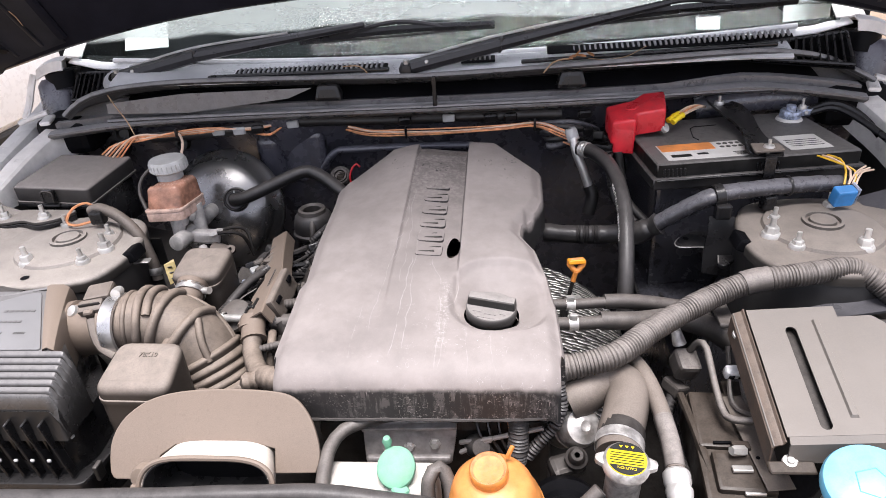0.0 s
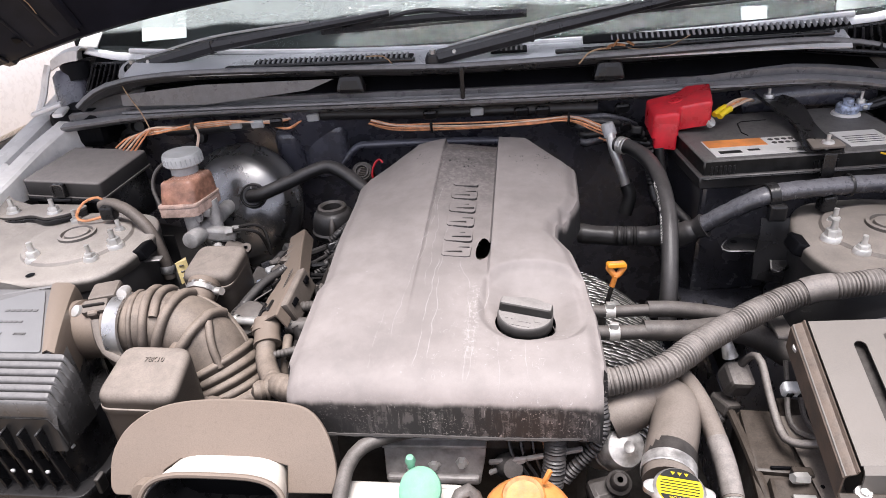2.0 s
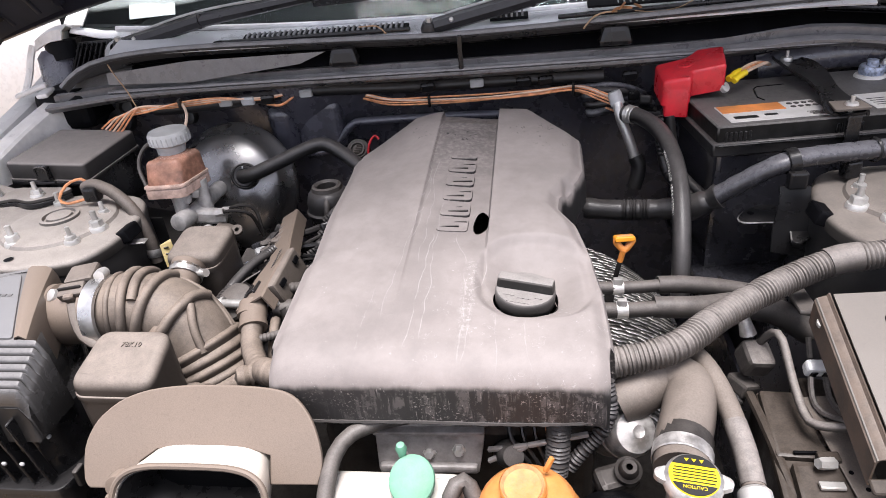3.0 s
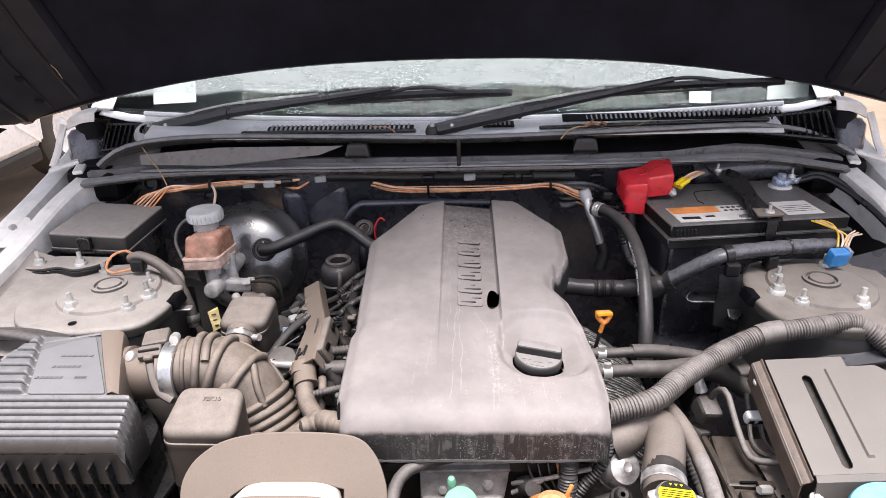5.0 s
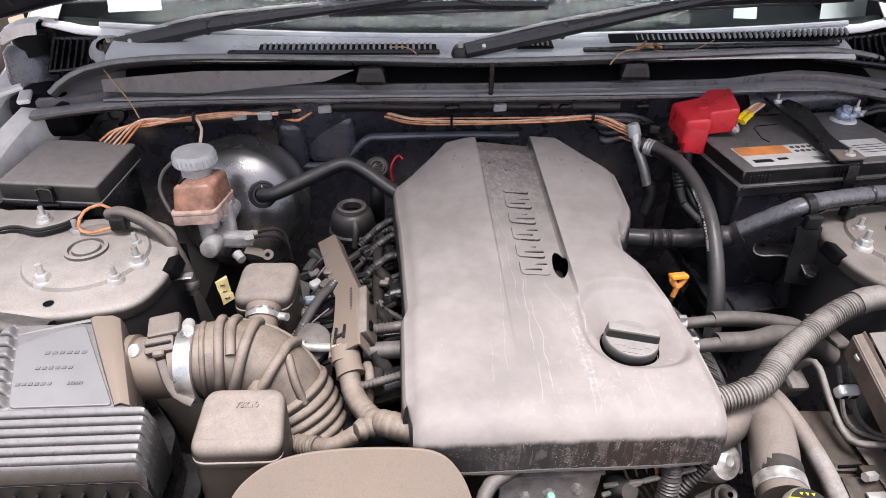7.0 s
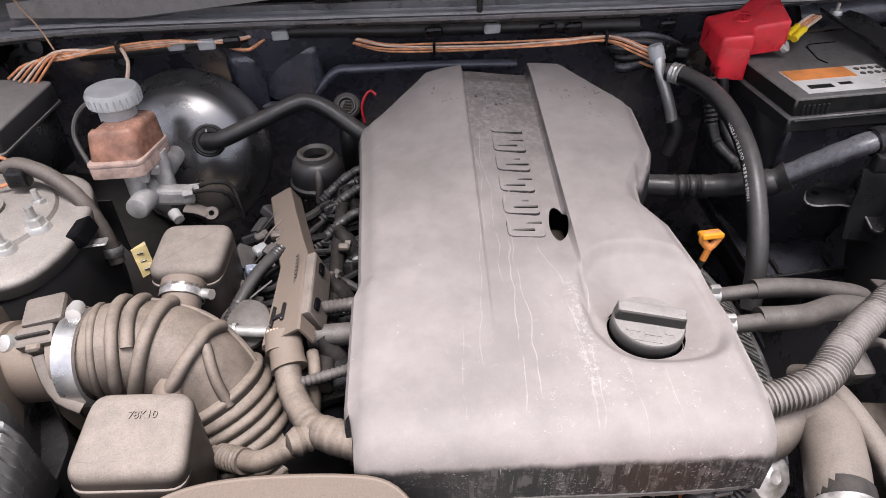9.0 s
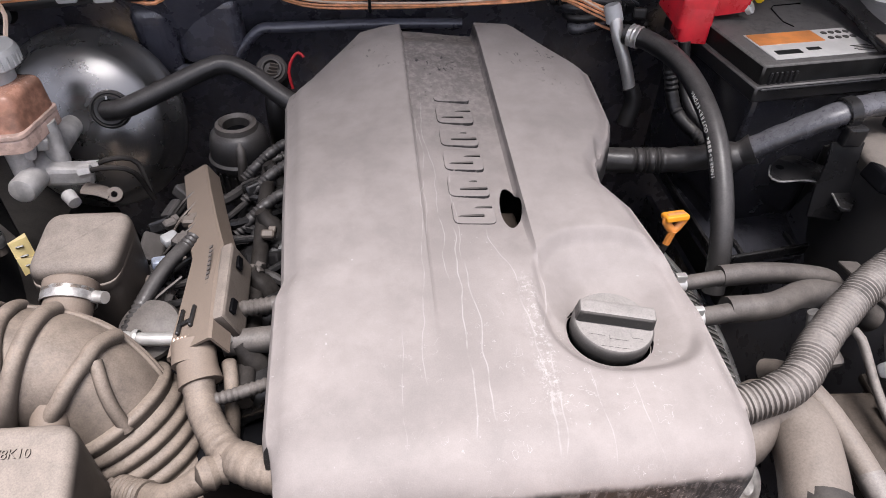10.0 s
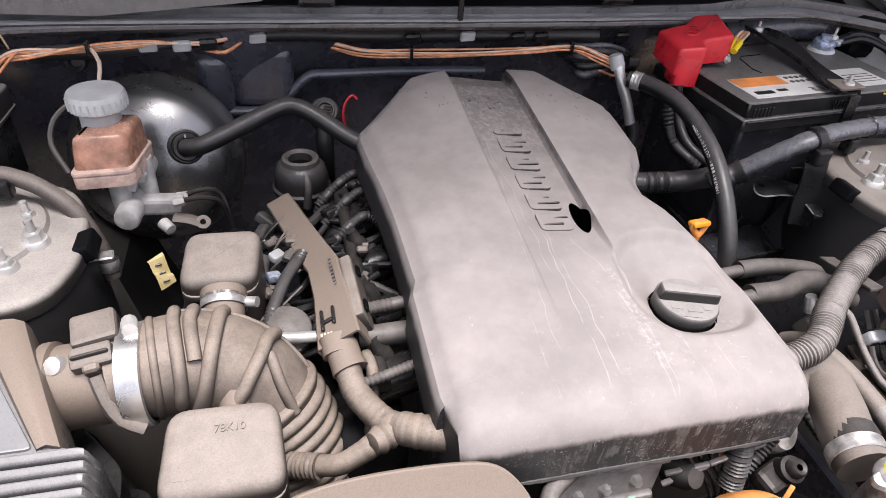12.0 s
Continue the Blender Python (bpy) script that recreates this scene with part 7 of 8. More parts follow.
hoses = thing("heater_hoses", (0.28, 0.74, 0.86), "pair of dusty heater hoses with spring clips", "hoses")
for k, (y, z, r, e) in enumerate(((0.742, 0.893, 0.0072, 0.763), (0.703, 0.890, 0.0085, 0.738))):
    part("thin_hose", tube([(0.175, y - 0.006, z + 0.006), (0.21, y, z + 0.002), (0.26, y + 0.008, z)], r, 14), RUBBER_DUSTY, hoses)
    part("thick_hose", tube([(0.245 - 0.01 * k, y + 0.008, z), (0.28, y + 0.012, z - 0.003), (0.33, e, z - 0.016), (0.375, e + 0.002, z - 0.030), (0.39 + 0.02 * k, e - 0.004, z - 0.052)], r * 1.42, 16, shape=lambda s, t, k=k: 1 + 0.25 * k * smooth_step(0.07, 0.13, s)), RUBBER_DUSTY, hoses)
    part("spring_clip", lathe([(r * 1.06, 0.006), (r * 1.16, 0.006), (r * 1.16, -0.006), (r * 1.06, -0.006)], aim((0.200, y - 0.001, z + 0.003), (1, 0.1, 0)), 18), ZINC, hoses, "bright spring clip")
    part("clip_ear", box((0.200, y - 0.004, z + r + 0.006), (0.010, 0.006, 0.008), 0.001), ZINC, hoses)
    part("pipe_stub", tube([(0.165, y - 0.007, z + 0.007), (0.185, y - 0.004, z + 0.005)], r * 0.6, 10), ZINC, hoses)
part("square_clip", tube([(0.160, 0.622, 0.925), (0.176, 0.617, 0.928), (0.176, 0.602, 0.922), (0.163, 0.602, 0.918), (0.160, 0.622, 0.925)], 0.0016, 6, 0.003), ZINC, hoses)
upright = thing("heater_pipe_hose", (0.27, 0.95, 0.85), "black rubber heater hose with white print along it", "hose")
hp = [(0.243, 1.075, 0.985), (0.262, 1.055, 0.986), (0.282, 1.01, 0.982), (0.292, 0.96, 0.968), (0.294, 0.905, 0.945), (0.290, 0.855, 0.91), (0.286, 0.82, 0.87), (0.284, 0.80, 0.82)]
part("hose", tube(hp, 0.0115, 16), RUBBER, upright)
part("coil_clip", lathe([(0.0120, 0.007), (0.0135, 0.006), (0.0125, 0.002), (0.0135, 0.0), (0.0125, -0.002), (0.0135, -0.006), (0.0120, -0.007)], aim((0.252, 1.066, 0.986), (0.7, -0.75, 0.0)), 20), ZINC, upright, "bright coil clip")
mk = sorted((p for p in spline(hp, 0.0047) if 0.862 < p.y < 0.970), key=lambda p: p.y)
# the third word is worn away and stays plain bars
for i, c in enumerate("INNER>###< OUTER>EPDM<"):
    if c == " " or i + 1 >= len(mk):
        continue
    d = (mk[i + 1] - mk[i]).normalized()
    v = Vector((-0.92, -0.10, 0.34))
    v = (v - v.dot(d) * d).normalized()
    at = Matrix.Translation(mk[i] + v * 0.0116) @ Matrix((d, v.cross(d), v)).transposed().to_4x4()
    if c == "#":
        bars(upright, "print_bar", [(0, 0, 0.0028, 0.0036)], PALE_INK, at)
    else:
        lettered("printed_letter", c, 0.0062, at, PALE_INK, upright, depth=0.0002)
pipe = thing("bypass_pipe", (0.245, 1.07, 0.88), "dusty steel pipe with a pale end cap on the firewall", "pipe")
part("pipe", tube([(0.236, 1.098, 0.995), (0.240, 1.085, 0.975), (0.252, 1.075, 0.945), (0.262, 1.07, 0.915)], 0.0078, 12), ZINC, pipe)
part("end_cap", lathe([(0.0, 0.012), (0.009, 0.011), (0.0105, 0.006), (0.0105, -0.01)], aim((0.234, 1.102, 1.000), (-0.3, 0.2, 0.9)), 16), CAPGREY, pipe)
part("lower_sleeve", tube([(0.262, 1.07, 0.918), (0.268, 1.065, 0.90), (0.262, 1.06, 0.87)], 0.011, 12, 0.004), RUBBER, pipe)
single("dark_loom", tube([(0.18, 0.965, 0.885), (0.23, 0.955, 0.885), (0.29, 0.945, 0.89), (0.33, 0.93, 0.905)], 0.0148, 14, 0.0018, lambda s, t: ribbed(0.0045, 0.06)(s, t) if 0.05 < s < 0.09 else 1 + 0.05 * math.sin(s * 120 + 2 * math.sin(s * 60))), RUBBER, "thick black taped loom behind the engine", "wiring")
single("twin_loom", joined(tube([(0.285, 1.04, 0.99), (0.292, 1.03, 0.95), (0.30, 1.01, 0.915), (0.325, 0.97, 0.895)], 0.008, 10, 0.003, ribbed(0.006, 0.08)), tube([(0.302, 1.04, 0.99), (0.308, 1.03, 0.95), (0.315, 1.0, 0.92), (0.34, 0.96, 0.90)], 0.007, 10)), RUBBER, "pair of dark looms hanging beside the battery", "wiring")

bt = thing("car_battery", (0.47, 1.03, 0.82), "black car battery with an orange and white label", "battery")
BM = pose(0.470, 1.035, 0.0, 0, 0, 6.5)


def bpart(name, bm, mat, parent, label=""):
    bmesh.ops.transform(bm, matrix=BM, verts=bm.verts)
    return part(name, bm, mat, parent, label)


bpart("case", box((0.012, 0.010, 0.885), (0.296, 0.185, 0.18), 0.006), GLOSSY, bt)
bpart("lid_rim", box((0.012, 0.010, 0.978), (0.314, 0.202, 0.018), 0.0022, 1), RUBBER, bt)
bpart("lid", box((0.012, 0.010, 0.995), (0.302, 0.190, 0.026), 0.0022, 1), BATTERY, bt, "black ribbed lid")
bpart("lid_seam", box((0.012, -0.0920, 0.9845), (0.306, 0.004, 0.003), 0.001, 1), BLACK, bt)
for i in range(6):
    bpart("lid_rib", box((-0.128 + i * 0.006, -0.0852, 0.992), (0.003, 0.003, 0.016), 0.0005, 1), BLACK, bt)
    bpart("lid_rib", box((0.010 + i * 0.006, -0.0852, 0.992), (0.003, 0.003, 0.016), 0.0005, 1), BLACK, bt)
bpart("label", box((-0.055, -0.043, 1.0083), (0.128, 0.062, 0.0012), 0, 1), LABEL_W, bt, "white printed label")
bpart("label_orange", box((-0.0765, -0.027, 1.0090), (0.082, 0.027, 0.001), 0, 1), LABEL_O, bt, "orange label panel")
bpart("label_two", box((0.098, -0.038, 1.0083), (0.064, 0.058, 0.0012), 0, 1), LABEL_W, bt, "white paper label")
for i in range(4):
    for j in range(2):
        bpart("symbol", lathe([(0.0, 0.0006), (0.0035, 0.0005), (0.0037, 0)], pose(-0.024 + i * 0.0095, -0.022 - j * 0.013, 1.0090), 12), GREY_BOX, bt)
bpart("print_bar", box((-0.095, -0.060, 1.0091), (0.030, 0.009, 0.0006), 0), INK, bt)
bpart("print_bar", box((-0.062, -0.057, 1.0091), (0.016, 0.006, 0.0006), 0), INK, bt)
for i in range(4):
    bpart("print_bar", box((-0.006 + 0.002 * (i % 2), -0.058 - i * 0.0035, 1.0091), (0.022, 0.0012, 0.0005), 0), GREY_BOX, bt)
    bpart("print_bar", box((0.098, -0.030 - i * 0.008, 1.0091), (0.05, 0.0014, 0.0005), 0), GREY_BOX, bt)
arrow = [(0.470, 1.100), (0.432, 1.094), (0.4245, 1.085), (0.419, 1.045), (0.4245, 1.031)]
for p, q in zip(arrow, arrow[1:]):
    part("moulded_line", between(p + (1.0086,), q + (1.0086,), (0.0011, 0.0010), 0), BLACK_CLEAN, bt)
hd = thing("battery_clamp", (0.50, 1.03, 1.0), "black steel battery hold-down bar with a bolt", "clamp")
strip = spline([(0.488, 1.150, 1.030), (0.492, 1.118, 1.031), (0.500, 1.075, 1.024), (0.502, 1.03, 1.018), (0.500, 0.985, 1.015), (0.498, 0.950, 1.013)], 0.008)
bar = [[(p.x + dx * (1.0 + 0.25 * math.sin(k * 0.33)), p.y, p.z + dz) for dx, dz in ((-0.0235, 0.006), (-0.022, 0.0075), (-0.0185, 0.003), (-0.012, 0.0), (0.0, -0.001), (0.014, 0.0), (0.019, 0.003), (0.021, -0.004))] for k, p in enumerate(strip)]
part("bar", grid(bar, 0.003), BLACK, hd, "wide black pressed steel bar")
part("foot_plate", prism(rounded([(0.478, 0.940), (0.522, 0.944), (0.522, 0.972), (0.482, 0.976)], 0.004, 3), 1.0185, 1.0215, 0.001, 1), HOSE, hd, "dusty bare foot of the bar")
part("hook", between((0.500, 0.936, 1.014), (0.500, 0.933, 0.965), (0.016, 0.006), 0.001), BLACK, hd)
nut(hd, 0.503, 0.957, 1.0215, 0.0025, 0.006)
nut(hd, 0.483, 1.140, 1.034, 0.003, 0.006)
neg = thing("earth_terminal", (0.592, 1.116, 1.01), "blue-white corroded earth terminal with cables", "terminal")
part("post", lathe([(0.0, 0.020), (0.0075, 0.020), (0.0085, 0.006), (0.0085, -0.004)], pose(0.592, 1.116, 1.012), 20), BLUE_MET, neg)
part("clamp_ring", lathe([(0.009, 0.014), (0.015, 0.014), (0.0165, 0.011), (0.0165, 0.004), (0.015, 0.001), (0.009, 0.001)], pose(0.592, 1.116, 1.010, 3, 4), 24), BLUE_MET, neg, "corroded clamp ring")
part("skirt", lathe([(0.012, 0.003), (0.0195, 0.002), (0.021, -0.002)], pose(0.592, 1.116, 1.0095), 24), LABEL_W, neg, "white corroded crust")
for k in (-1, 1):
    part("clamp_jaw", box((0.617, 1.122 + 0.007 * k, 1.019), (0.026, 0.006, 0.011), 0.002, 2, (0, 0, 12)), BLUE_MET, neg)
nut(neg, 0.612, 1.121, 1.026, 0.006, 0.005)
part("clamp_bolt", between((0.615, 1.108, 1.020), (0.620, 1.138, 1.020), (0.006, 0.006), 0.002), ZINC, neg)
part("cable", tube([(0.625, 1.124, 1.02), (0.66, 1.124, 1.030), (0.69, 1.10, 1.02), (0.72, 1.06, 0.985), (0.735, 1.02, 0.94)], 0.006, 8), BLACK, neg)
part("cable", tube([(0.625, 1.118, 1.018), (0.66, 1.10, 1.028), (0.70, 1.03, 1.005), (0.725, 0.96, 0.97), (0.735, 0.93, 0.94)], 0.0055, 8), BLACK, neg)
redc = thing("positive_terminal_cover", (0.33, 1.07, 0.98), "bright red plastic positive terminal cover", "terminal cover")
red_out = rounded([(0.290, 1.041), (0.326, 1.032), (0.330, 1.052), (0.374, 1.047), (0.384, 1.112), (0.350, 1.122), (0.330, 1.104), (0.288, 1.104)], 0.005, 3)
part("hood", prism(red_out, 1.004, 1.040, 0.005, 2, tilt=lambda x, y: 0.20 * (x - 0.28) + 0.12 * (y - 1.06)), RED, redc)
part("drop", prism(rounded([(0.2935, 1.040), (0.325, 1.032), (0.329, 1.065), (0.297, 1.075)], 0.004, 3), 0.989, 1.03, 0.002, 1), RED, redc)
part("moulded_ring", lathe([(0.0082, 0.0010), (0.0095, 0.0016), (0.0108, 0.0010), (0.0112, 0.0)], pose(0.326, 1.078, 1.0515, 7, -11, 0), 24), RED, redc)
part("moulded_cross", joined(box((0.326, 1.078, 1.0520), (0.010, 0.0022, 0.0014), 0, 1, (7, -11, 0)), box((0.326, 1.078, 1.0520), (0.0022, 0.010, 0.0014), 0, 1, (7, -11, 0))), RED, redc)
part("cable_lug", lathe([(0.0, 0.006), (0.007, 0.005), (0.008, 0.0)], aim((0.374, 1.053, 1.022), (0.5, -0.6, 0.5)), 12), ZINC, redc)
yw = thing("yellow_wires", (0.41, 1.08, 1.03), "yellow crimped wires at the battery terminal", "wires")
for k in (0, 1):
    d = Vector((0.006, -0.006, -0.001)) * k
    part("crimp", tube([Vector((0.383, 1.066, 1.030)) + d, Vector((0.392, 1.074, 1.034)) + d, Vector((0.402, 1.083, 1.036)) + d], 0.0046, 10, 0.003, lambda s, t: 1 + 0.12 * math.sin(s * 500)), YELLOW_TAG, yw, "yellow crimp sleeve")
for k in range(3):
    part("wire", tube([(0.400 + 0.003 * k, 1.082 - 0.004 * k, 1.036), (0.418 + 0.003 * k, 1.098 - 0.004 * k, 1.040 - 0.001 * k), (0.438 + 0.003 * k, 1.116 - 0.003 * k, 1.038), (0.456 + 0.002 * k, 1.138, 1.028)], 0.0024, 7), PALE_WIRE if k != 1 else COPPER, yw)

sheath = thing("taped_cable", (0.45, 0.92, 0.92), "black taped battery cable sheath in a clip", "cable")
part("sheath", tube([(0.315, 0.915, 0.905), (0.335, 0.912, 0.918), (0.365, 0.90, 0.945), (0.40, 0.889, 0.972), (0.43, 0.892, 0.980), (0.48, 0.905, 0.979), (0.54, 0.917, 0.978), (0.60, 0.925, 0.975)], 0.0145, 14, shape=lambda s, t: 1 + 0.04 * math.sin(s * 230), flat=0.8), TAPE, sheath)
part("loose_end", tube([(0.31, 0.918, 0.90), (0.33, 0.913, 0.914), (0.345, 0.908, 0.925)], 0.0155, 12, 0.004, lambda s, t: 1 + 0.12 * math.sin(s * 1600)), RUBBER, sheath)
part("clip_band", lathe([(0.0150, 0.007), (0.0166, 0.006), (0.0166, -0.006), (0.0150, -0.007)], aim((0.418, 0.889, 0.977), (1, 0.1, 0.15)), 18), BLACK, sheath)
part("clip_block", box((0.422, 0.873, 0.960), (0.022, 0.014, 0.022), 0.003), BLACK, sheath)
part("tie", lathe([(0.0148, 0.002), (0.0158, 0.0), (0.0148, -0.002)], aim((0.52, 0.914, 0.978), (1, 0.2, 0)), 18), BLACK, sheath)
holder = thing("cable_bracket", (0.42, 0.87, 0.82), "black steel bracket holding the cable", "bracket")
part("plate", grid([[(0.405, 0.878, 0.95), (0.44, 0.876, 0.95)], [(0.405, 0.872, 0.93), (0.44, 0.870, 0.92)], [(0.40, 0.865, 0.90), (0.45, 0.862, 0.895)], [(0.40, 0.858, 0.87), (0.46, 0.852, 0.86)]], 0.003), BLACK, holder)
arm = rounded([(0.414, 0.835), (0.423, 0.830), (0.444, 0.851), (0.462, 0.885), (0.452, 0.905), (0.436, 0.915), (0.425, 0.934), (0.402, 0.935), (0.379, 0.916), (0.368, 0.899), (0.373, 0.887), (0.408, 0.886), (0.423, 0.872)], 0.006, 3)
part("arm", prism(arm, 0.893, 0.8965, 0.001), BLACK, holder)
part("arm_edge", tube([(0.380, 0.917, 0.896), (0.369, 0.899, 0.896), (0.374, 0.886, 0.896), (0.408, 0.885, 0.896), (0.422, 0.872, 0.896), (0.415, 0.838, 0.896)], 0.0011, 6), CAST, holder, "thin pale strip along the edge")
part("arm_hole", lathe([(0.0, 0.0003), (0.0045, 0.0002), (0.0046, 0.0)], pose(0.388, 0.912, 0.8966), 14), BLACK_CLEAN, holder)
tray = thing("battery_tray", (0.47, 1.0, 0.79), "flat black plastic battery tray", "tray")
part("floor", prism(rounded([(0.32, 0.86), (0.62, 0.90), (0.62, 1.13), (0.32, 1.11)], 0.01), 0.790, 0.797, 0.002), GLOSSY, tray)
part("front_rim", between((0.325, 0.862, 0.802), (0.615, 0.901, 0.802), (0.005, 0.014), 0.002), BLACK, tray)
part("side_rim", between((0.3225, 0.866, 0.802), (0.3225, 1.105, 0.802), (0.005, 0.014), 0.002), BLACK, tray)
for k in range(4):
    part("floor_rib", between((0.36 + 0.07 * k, 0.876 + 0.009 * k, 0.799), (0.36 + 0.07 * k, 0.91, 0.799), (0.005, 0.006), 0.001), BLACK, tray)
bc = thing("blue_connector", (0.587, 0.892, 0.955), "blue plug connector with yellow wires", "connector")
part("body", box((0.587, 0.890, 0.971), (0.028, 0.018, 0.026), 0.003, 2, (15, 0, 8)), BLUE_CONN, bc)
part("face", box((0.603, 0.894, 0.973), (0.005, 0.019, 0.027), 0.002, 1, (15, 0, 8)), BLUE_MET, bc)
for k in range(3):
    part("wire", tube([(0.590 + k * 0.006, 0.900, 0.984), (0.596 + k * 0.006, 0.915, 0.998), (0.600 - k * 0.008, 0.945, 1.004), (0.585 - k * 0.006, 0.97, 1.002), (0.570, 0.985, 0.995)], 0.0015, 6), YELLOW_WIRE if k != 1 else PALE_WIRE, bc)
    part("cut_wire", tube([(0.596 + k * 0.005, 0.900, 0.984), (0.608 + k * 0.004, 0.912, 0.996), (0.628 + k * 0.006, 0.928, 0.999 - 0.003 * k)], 0.0015, 6), PALE_WIRE, bc)
single("tower_plug", box((0.494, 0.905, 0.958), (0.020, 0.016, 0.022), 0.003, 2, (0, 0, 15)), BLACK, "black plug beside a strut tower", "connector")

# control unit under its steel cover
def ecu_z(x, y):
    return 0.922 - 0.33 * (0.675 - y) + 0.05 * (x - 0.40)


ecu = thing("control_unit_cover", (0.48, 0.60, 0.80), "dusty steel cover plate with a long slot", "cover plate")


def plate(x0, x1, y0, y1, drop, cut=0.0):
    out = rounded([(x0, y0), (x1, y0), (x1, y1 - cut), (x1 - cut, y1), (x0, y1)], 0.003, 2)
    return prism(out, -0.0015, 0.0015, 0.0006, 1, tilt=lambda x, y: ecu_z(x, y) - drop)


bm = bmesh.new()
ex = [0.398, 0.404, 0.415, 0.424] + [0.4285 + 0.00105 * i for i in range(21)] + [0.456, 0.463, 0.4645, 0.4660, 0.4715, 0.4730, 0.4745, 0.484, 0.494]


def slot_edge(x, y):
    """Distance from the middle line of the long slot."""
    return math.hypot(x - 0.439, y - min(0.651, max(0.542, y)))


rows = []
for j in range(122):
    y = 0.530 + 0.152 * j / 121
    row = []
    for x in ex:
        up = 0.0028 if 0.4655 < x < 0.4720 and 0.548 < y < 0.664 else 0.0
        d, yy = slot_edge(x, y), y
        if 0.0052 < d < 0.0068:
            mid = min(0.651, max(0.542, y))
            x, yy = 0.439 + (x - 0.439) * 0.006 / d, mid + (y - mid) * 0.006 / d
        row.append(bm.verts.new((x, yy, ecu_z(x, yy) + up)))
    rows.append(row)
for a, b in zip(rows, rows[1:]):
    for j in range(len(ex) - 1):
        c = (a[j].co + a[j + 1].co + b[j].co + b[j + 1].co) / 4
        if slot_edge(c.x, c.y) > 0.006:
            bm.faces.new((a[j], a[j + 1], b[j + 1], b[j]))
bmesh.ops.recalc_face_normals(bm, faces=bm.faces[:])
bmesh.ops.solidify(bm, geom=bm.faces[:], thickness=0.0018)
part("slotted_plate", bm, STEEL, ecu)
part("step_plate", plate(0.494, 0.545, 0.535, 0.672, 0.006, 0.012), STEEL, ecu)
part("step_plate", plate(0.545, 0.60, 0.54, 0.655, 0.012, 0.012), STEEL, ecu)
part("front_fold", grid([[(x, 0.531, ecu_z(x, 0.531)) for x in (0.400, 0.5, 0.60)], [(x, 0.524, ecu_z(x, 0.531) - 0.006) for x in (0.400, 0.5, 0.60)], [(x, 0.522, ecu_z(x, 0.531) - 0.03) for x in (0.400, 0.5, 0.60)]], 0.002), STEEL, ecu)
part("inner_box", prism([(0.408, 0.54), (0.59, 0.54), (0.59, 0.67), (0.408, 0.675)], -0.07, -0.010, 0.002, 1, tilt=ecu_z), GRIME, ecu)
rail_y = (0.528, 0.57, 0.61, 0.65, 0.688)
part("side_rail", grid([[(x, y, ecu_z(0.4, y) - drop) for y in rail_y] for x, drop in ((0.398, 0.005), (0.396, 0.009), (0.3885, 0.0115), (0.3865, 0.014), (0.386, 0.040))], 0.002), RUSTY, ecu, "rusty brown side rail")
part("rail_edge", tube([(0.3870, y, ecu_z(0.4, y) - 0.0115) for y in rail_y], 0.0015, 8), STEEL, ecu)
part("foot", box((0.402, 0.515, 0.846), (0.046, 0.014, 0.004), 0.0015, 1, (15, 0, 0)), RELAY, ecu)
for x, y, z in ((0.390, 0.668, 0.900), (0.402, 0.521, 0.849)):
    part("bolt", lathe([(0.0, 0.0045), (0.0035, 0.004), (0.0042, 0.001), (0.0075, 0.0005), (0.0078, -0.003)], pose(x, y, z, 15), 12), ZINC, ecu)
part("slot_clip", box((0.392, 0.665, 0.899), (0.012, 0.006, 0.004), 0.001), BLACK, ecu)
part("slot_clip", box((0.392, 0.60, 0.88), (0.012, 0.006, 0.004), 0.001), BLACK, ecu)

wb = thing("washer_bottle", (0.455, 0.475, 0.72), "washer bottle neck with a light blue flip cap", "washer bottle")
wm = pose(0.457, 0.478, 0.862, 16, -6, -10)
part("cap", lathe([(0.0, 0.010), (0.034, 0.009), (0.041, 0.006), (0.043, 0.001), (0.043, -0.006), (0.038, -0.008)], wm, 40), BLUE_CAP, wb, "light blue flip cap")
tongue = prism(rounded([(0.02, -0.03), (0.062, -0.030), (0.062, -0.008), (0.03, 0.012)], 0.008, 3), -0.004, 0.006, 0.002)
bmesh.ops.transform(tongue, matrix=wm, verts=tongue.verts)
part("cap_tongue", tongue, BLUE_CAP, wb)
part("moulded_ring", lathe([(0.015, 0.0095), (0.016, 0.0105), (0.017, 0.0095)], wm, 5), BLUE_CAP, wb)
part("neck", lathe([(0.036, -0.008), (0.034, -0.05), (0.04, -0.12)], wm, 32), WHITE_PL, wb, "white translucent neck")

rb = thing("relay_box", (0.37, 0.58, 0.72), "dusty brown relay and fuse block", "relay box")
part("case", box((0.372, 0.598, 0.765), (0.075, 0.16, 0.06), 0.005, 2, (6, 0, -4)), RELAY, rb)
part("lid", box((0.368, 0.63, 0.798), (0.058, 0.085, 0.012), 0.004, 2, (6, 0, -4)), RELAY, rb)
part("side_strip", box((0.396, 0.645, 0.802), (0.026, 0.09, 0.010), 0.003, 2, (6, 0, -4)), RELAY, rb)
part("slot", box((0.366, 0.592, 0.802), (0.028, 0.003, 0.003), 0.0005, 1), BLACK_CLEAN, rb)
part("front_block", box((0.375, 0.555, 0.785), (0.062, 0.05, 0.03), 0.004, 2, (10, 0, -4)), RELAY, rb)
part("fuse_pull", box((0.378, 0.580, 0.806), (0.020, 0.012, 0.012), 0.002), RELAY, rb)
part("bright_fuse", box((0.372, 0.552, 0.803), (0.022, 0.008, 0.004), 0.001), ZINC, rb)
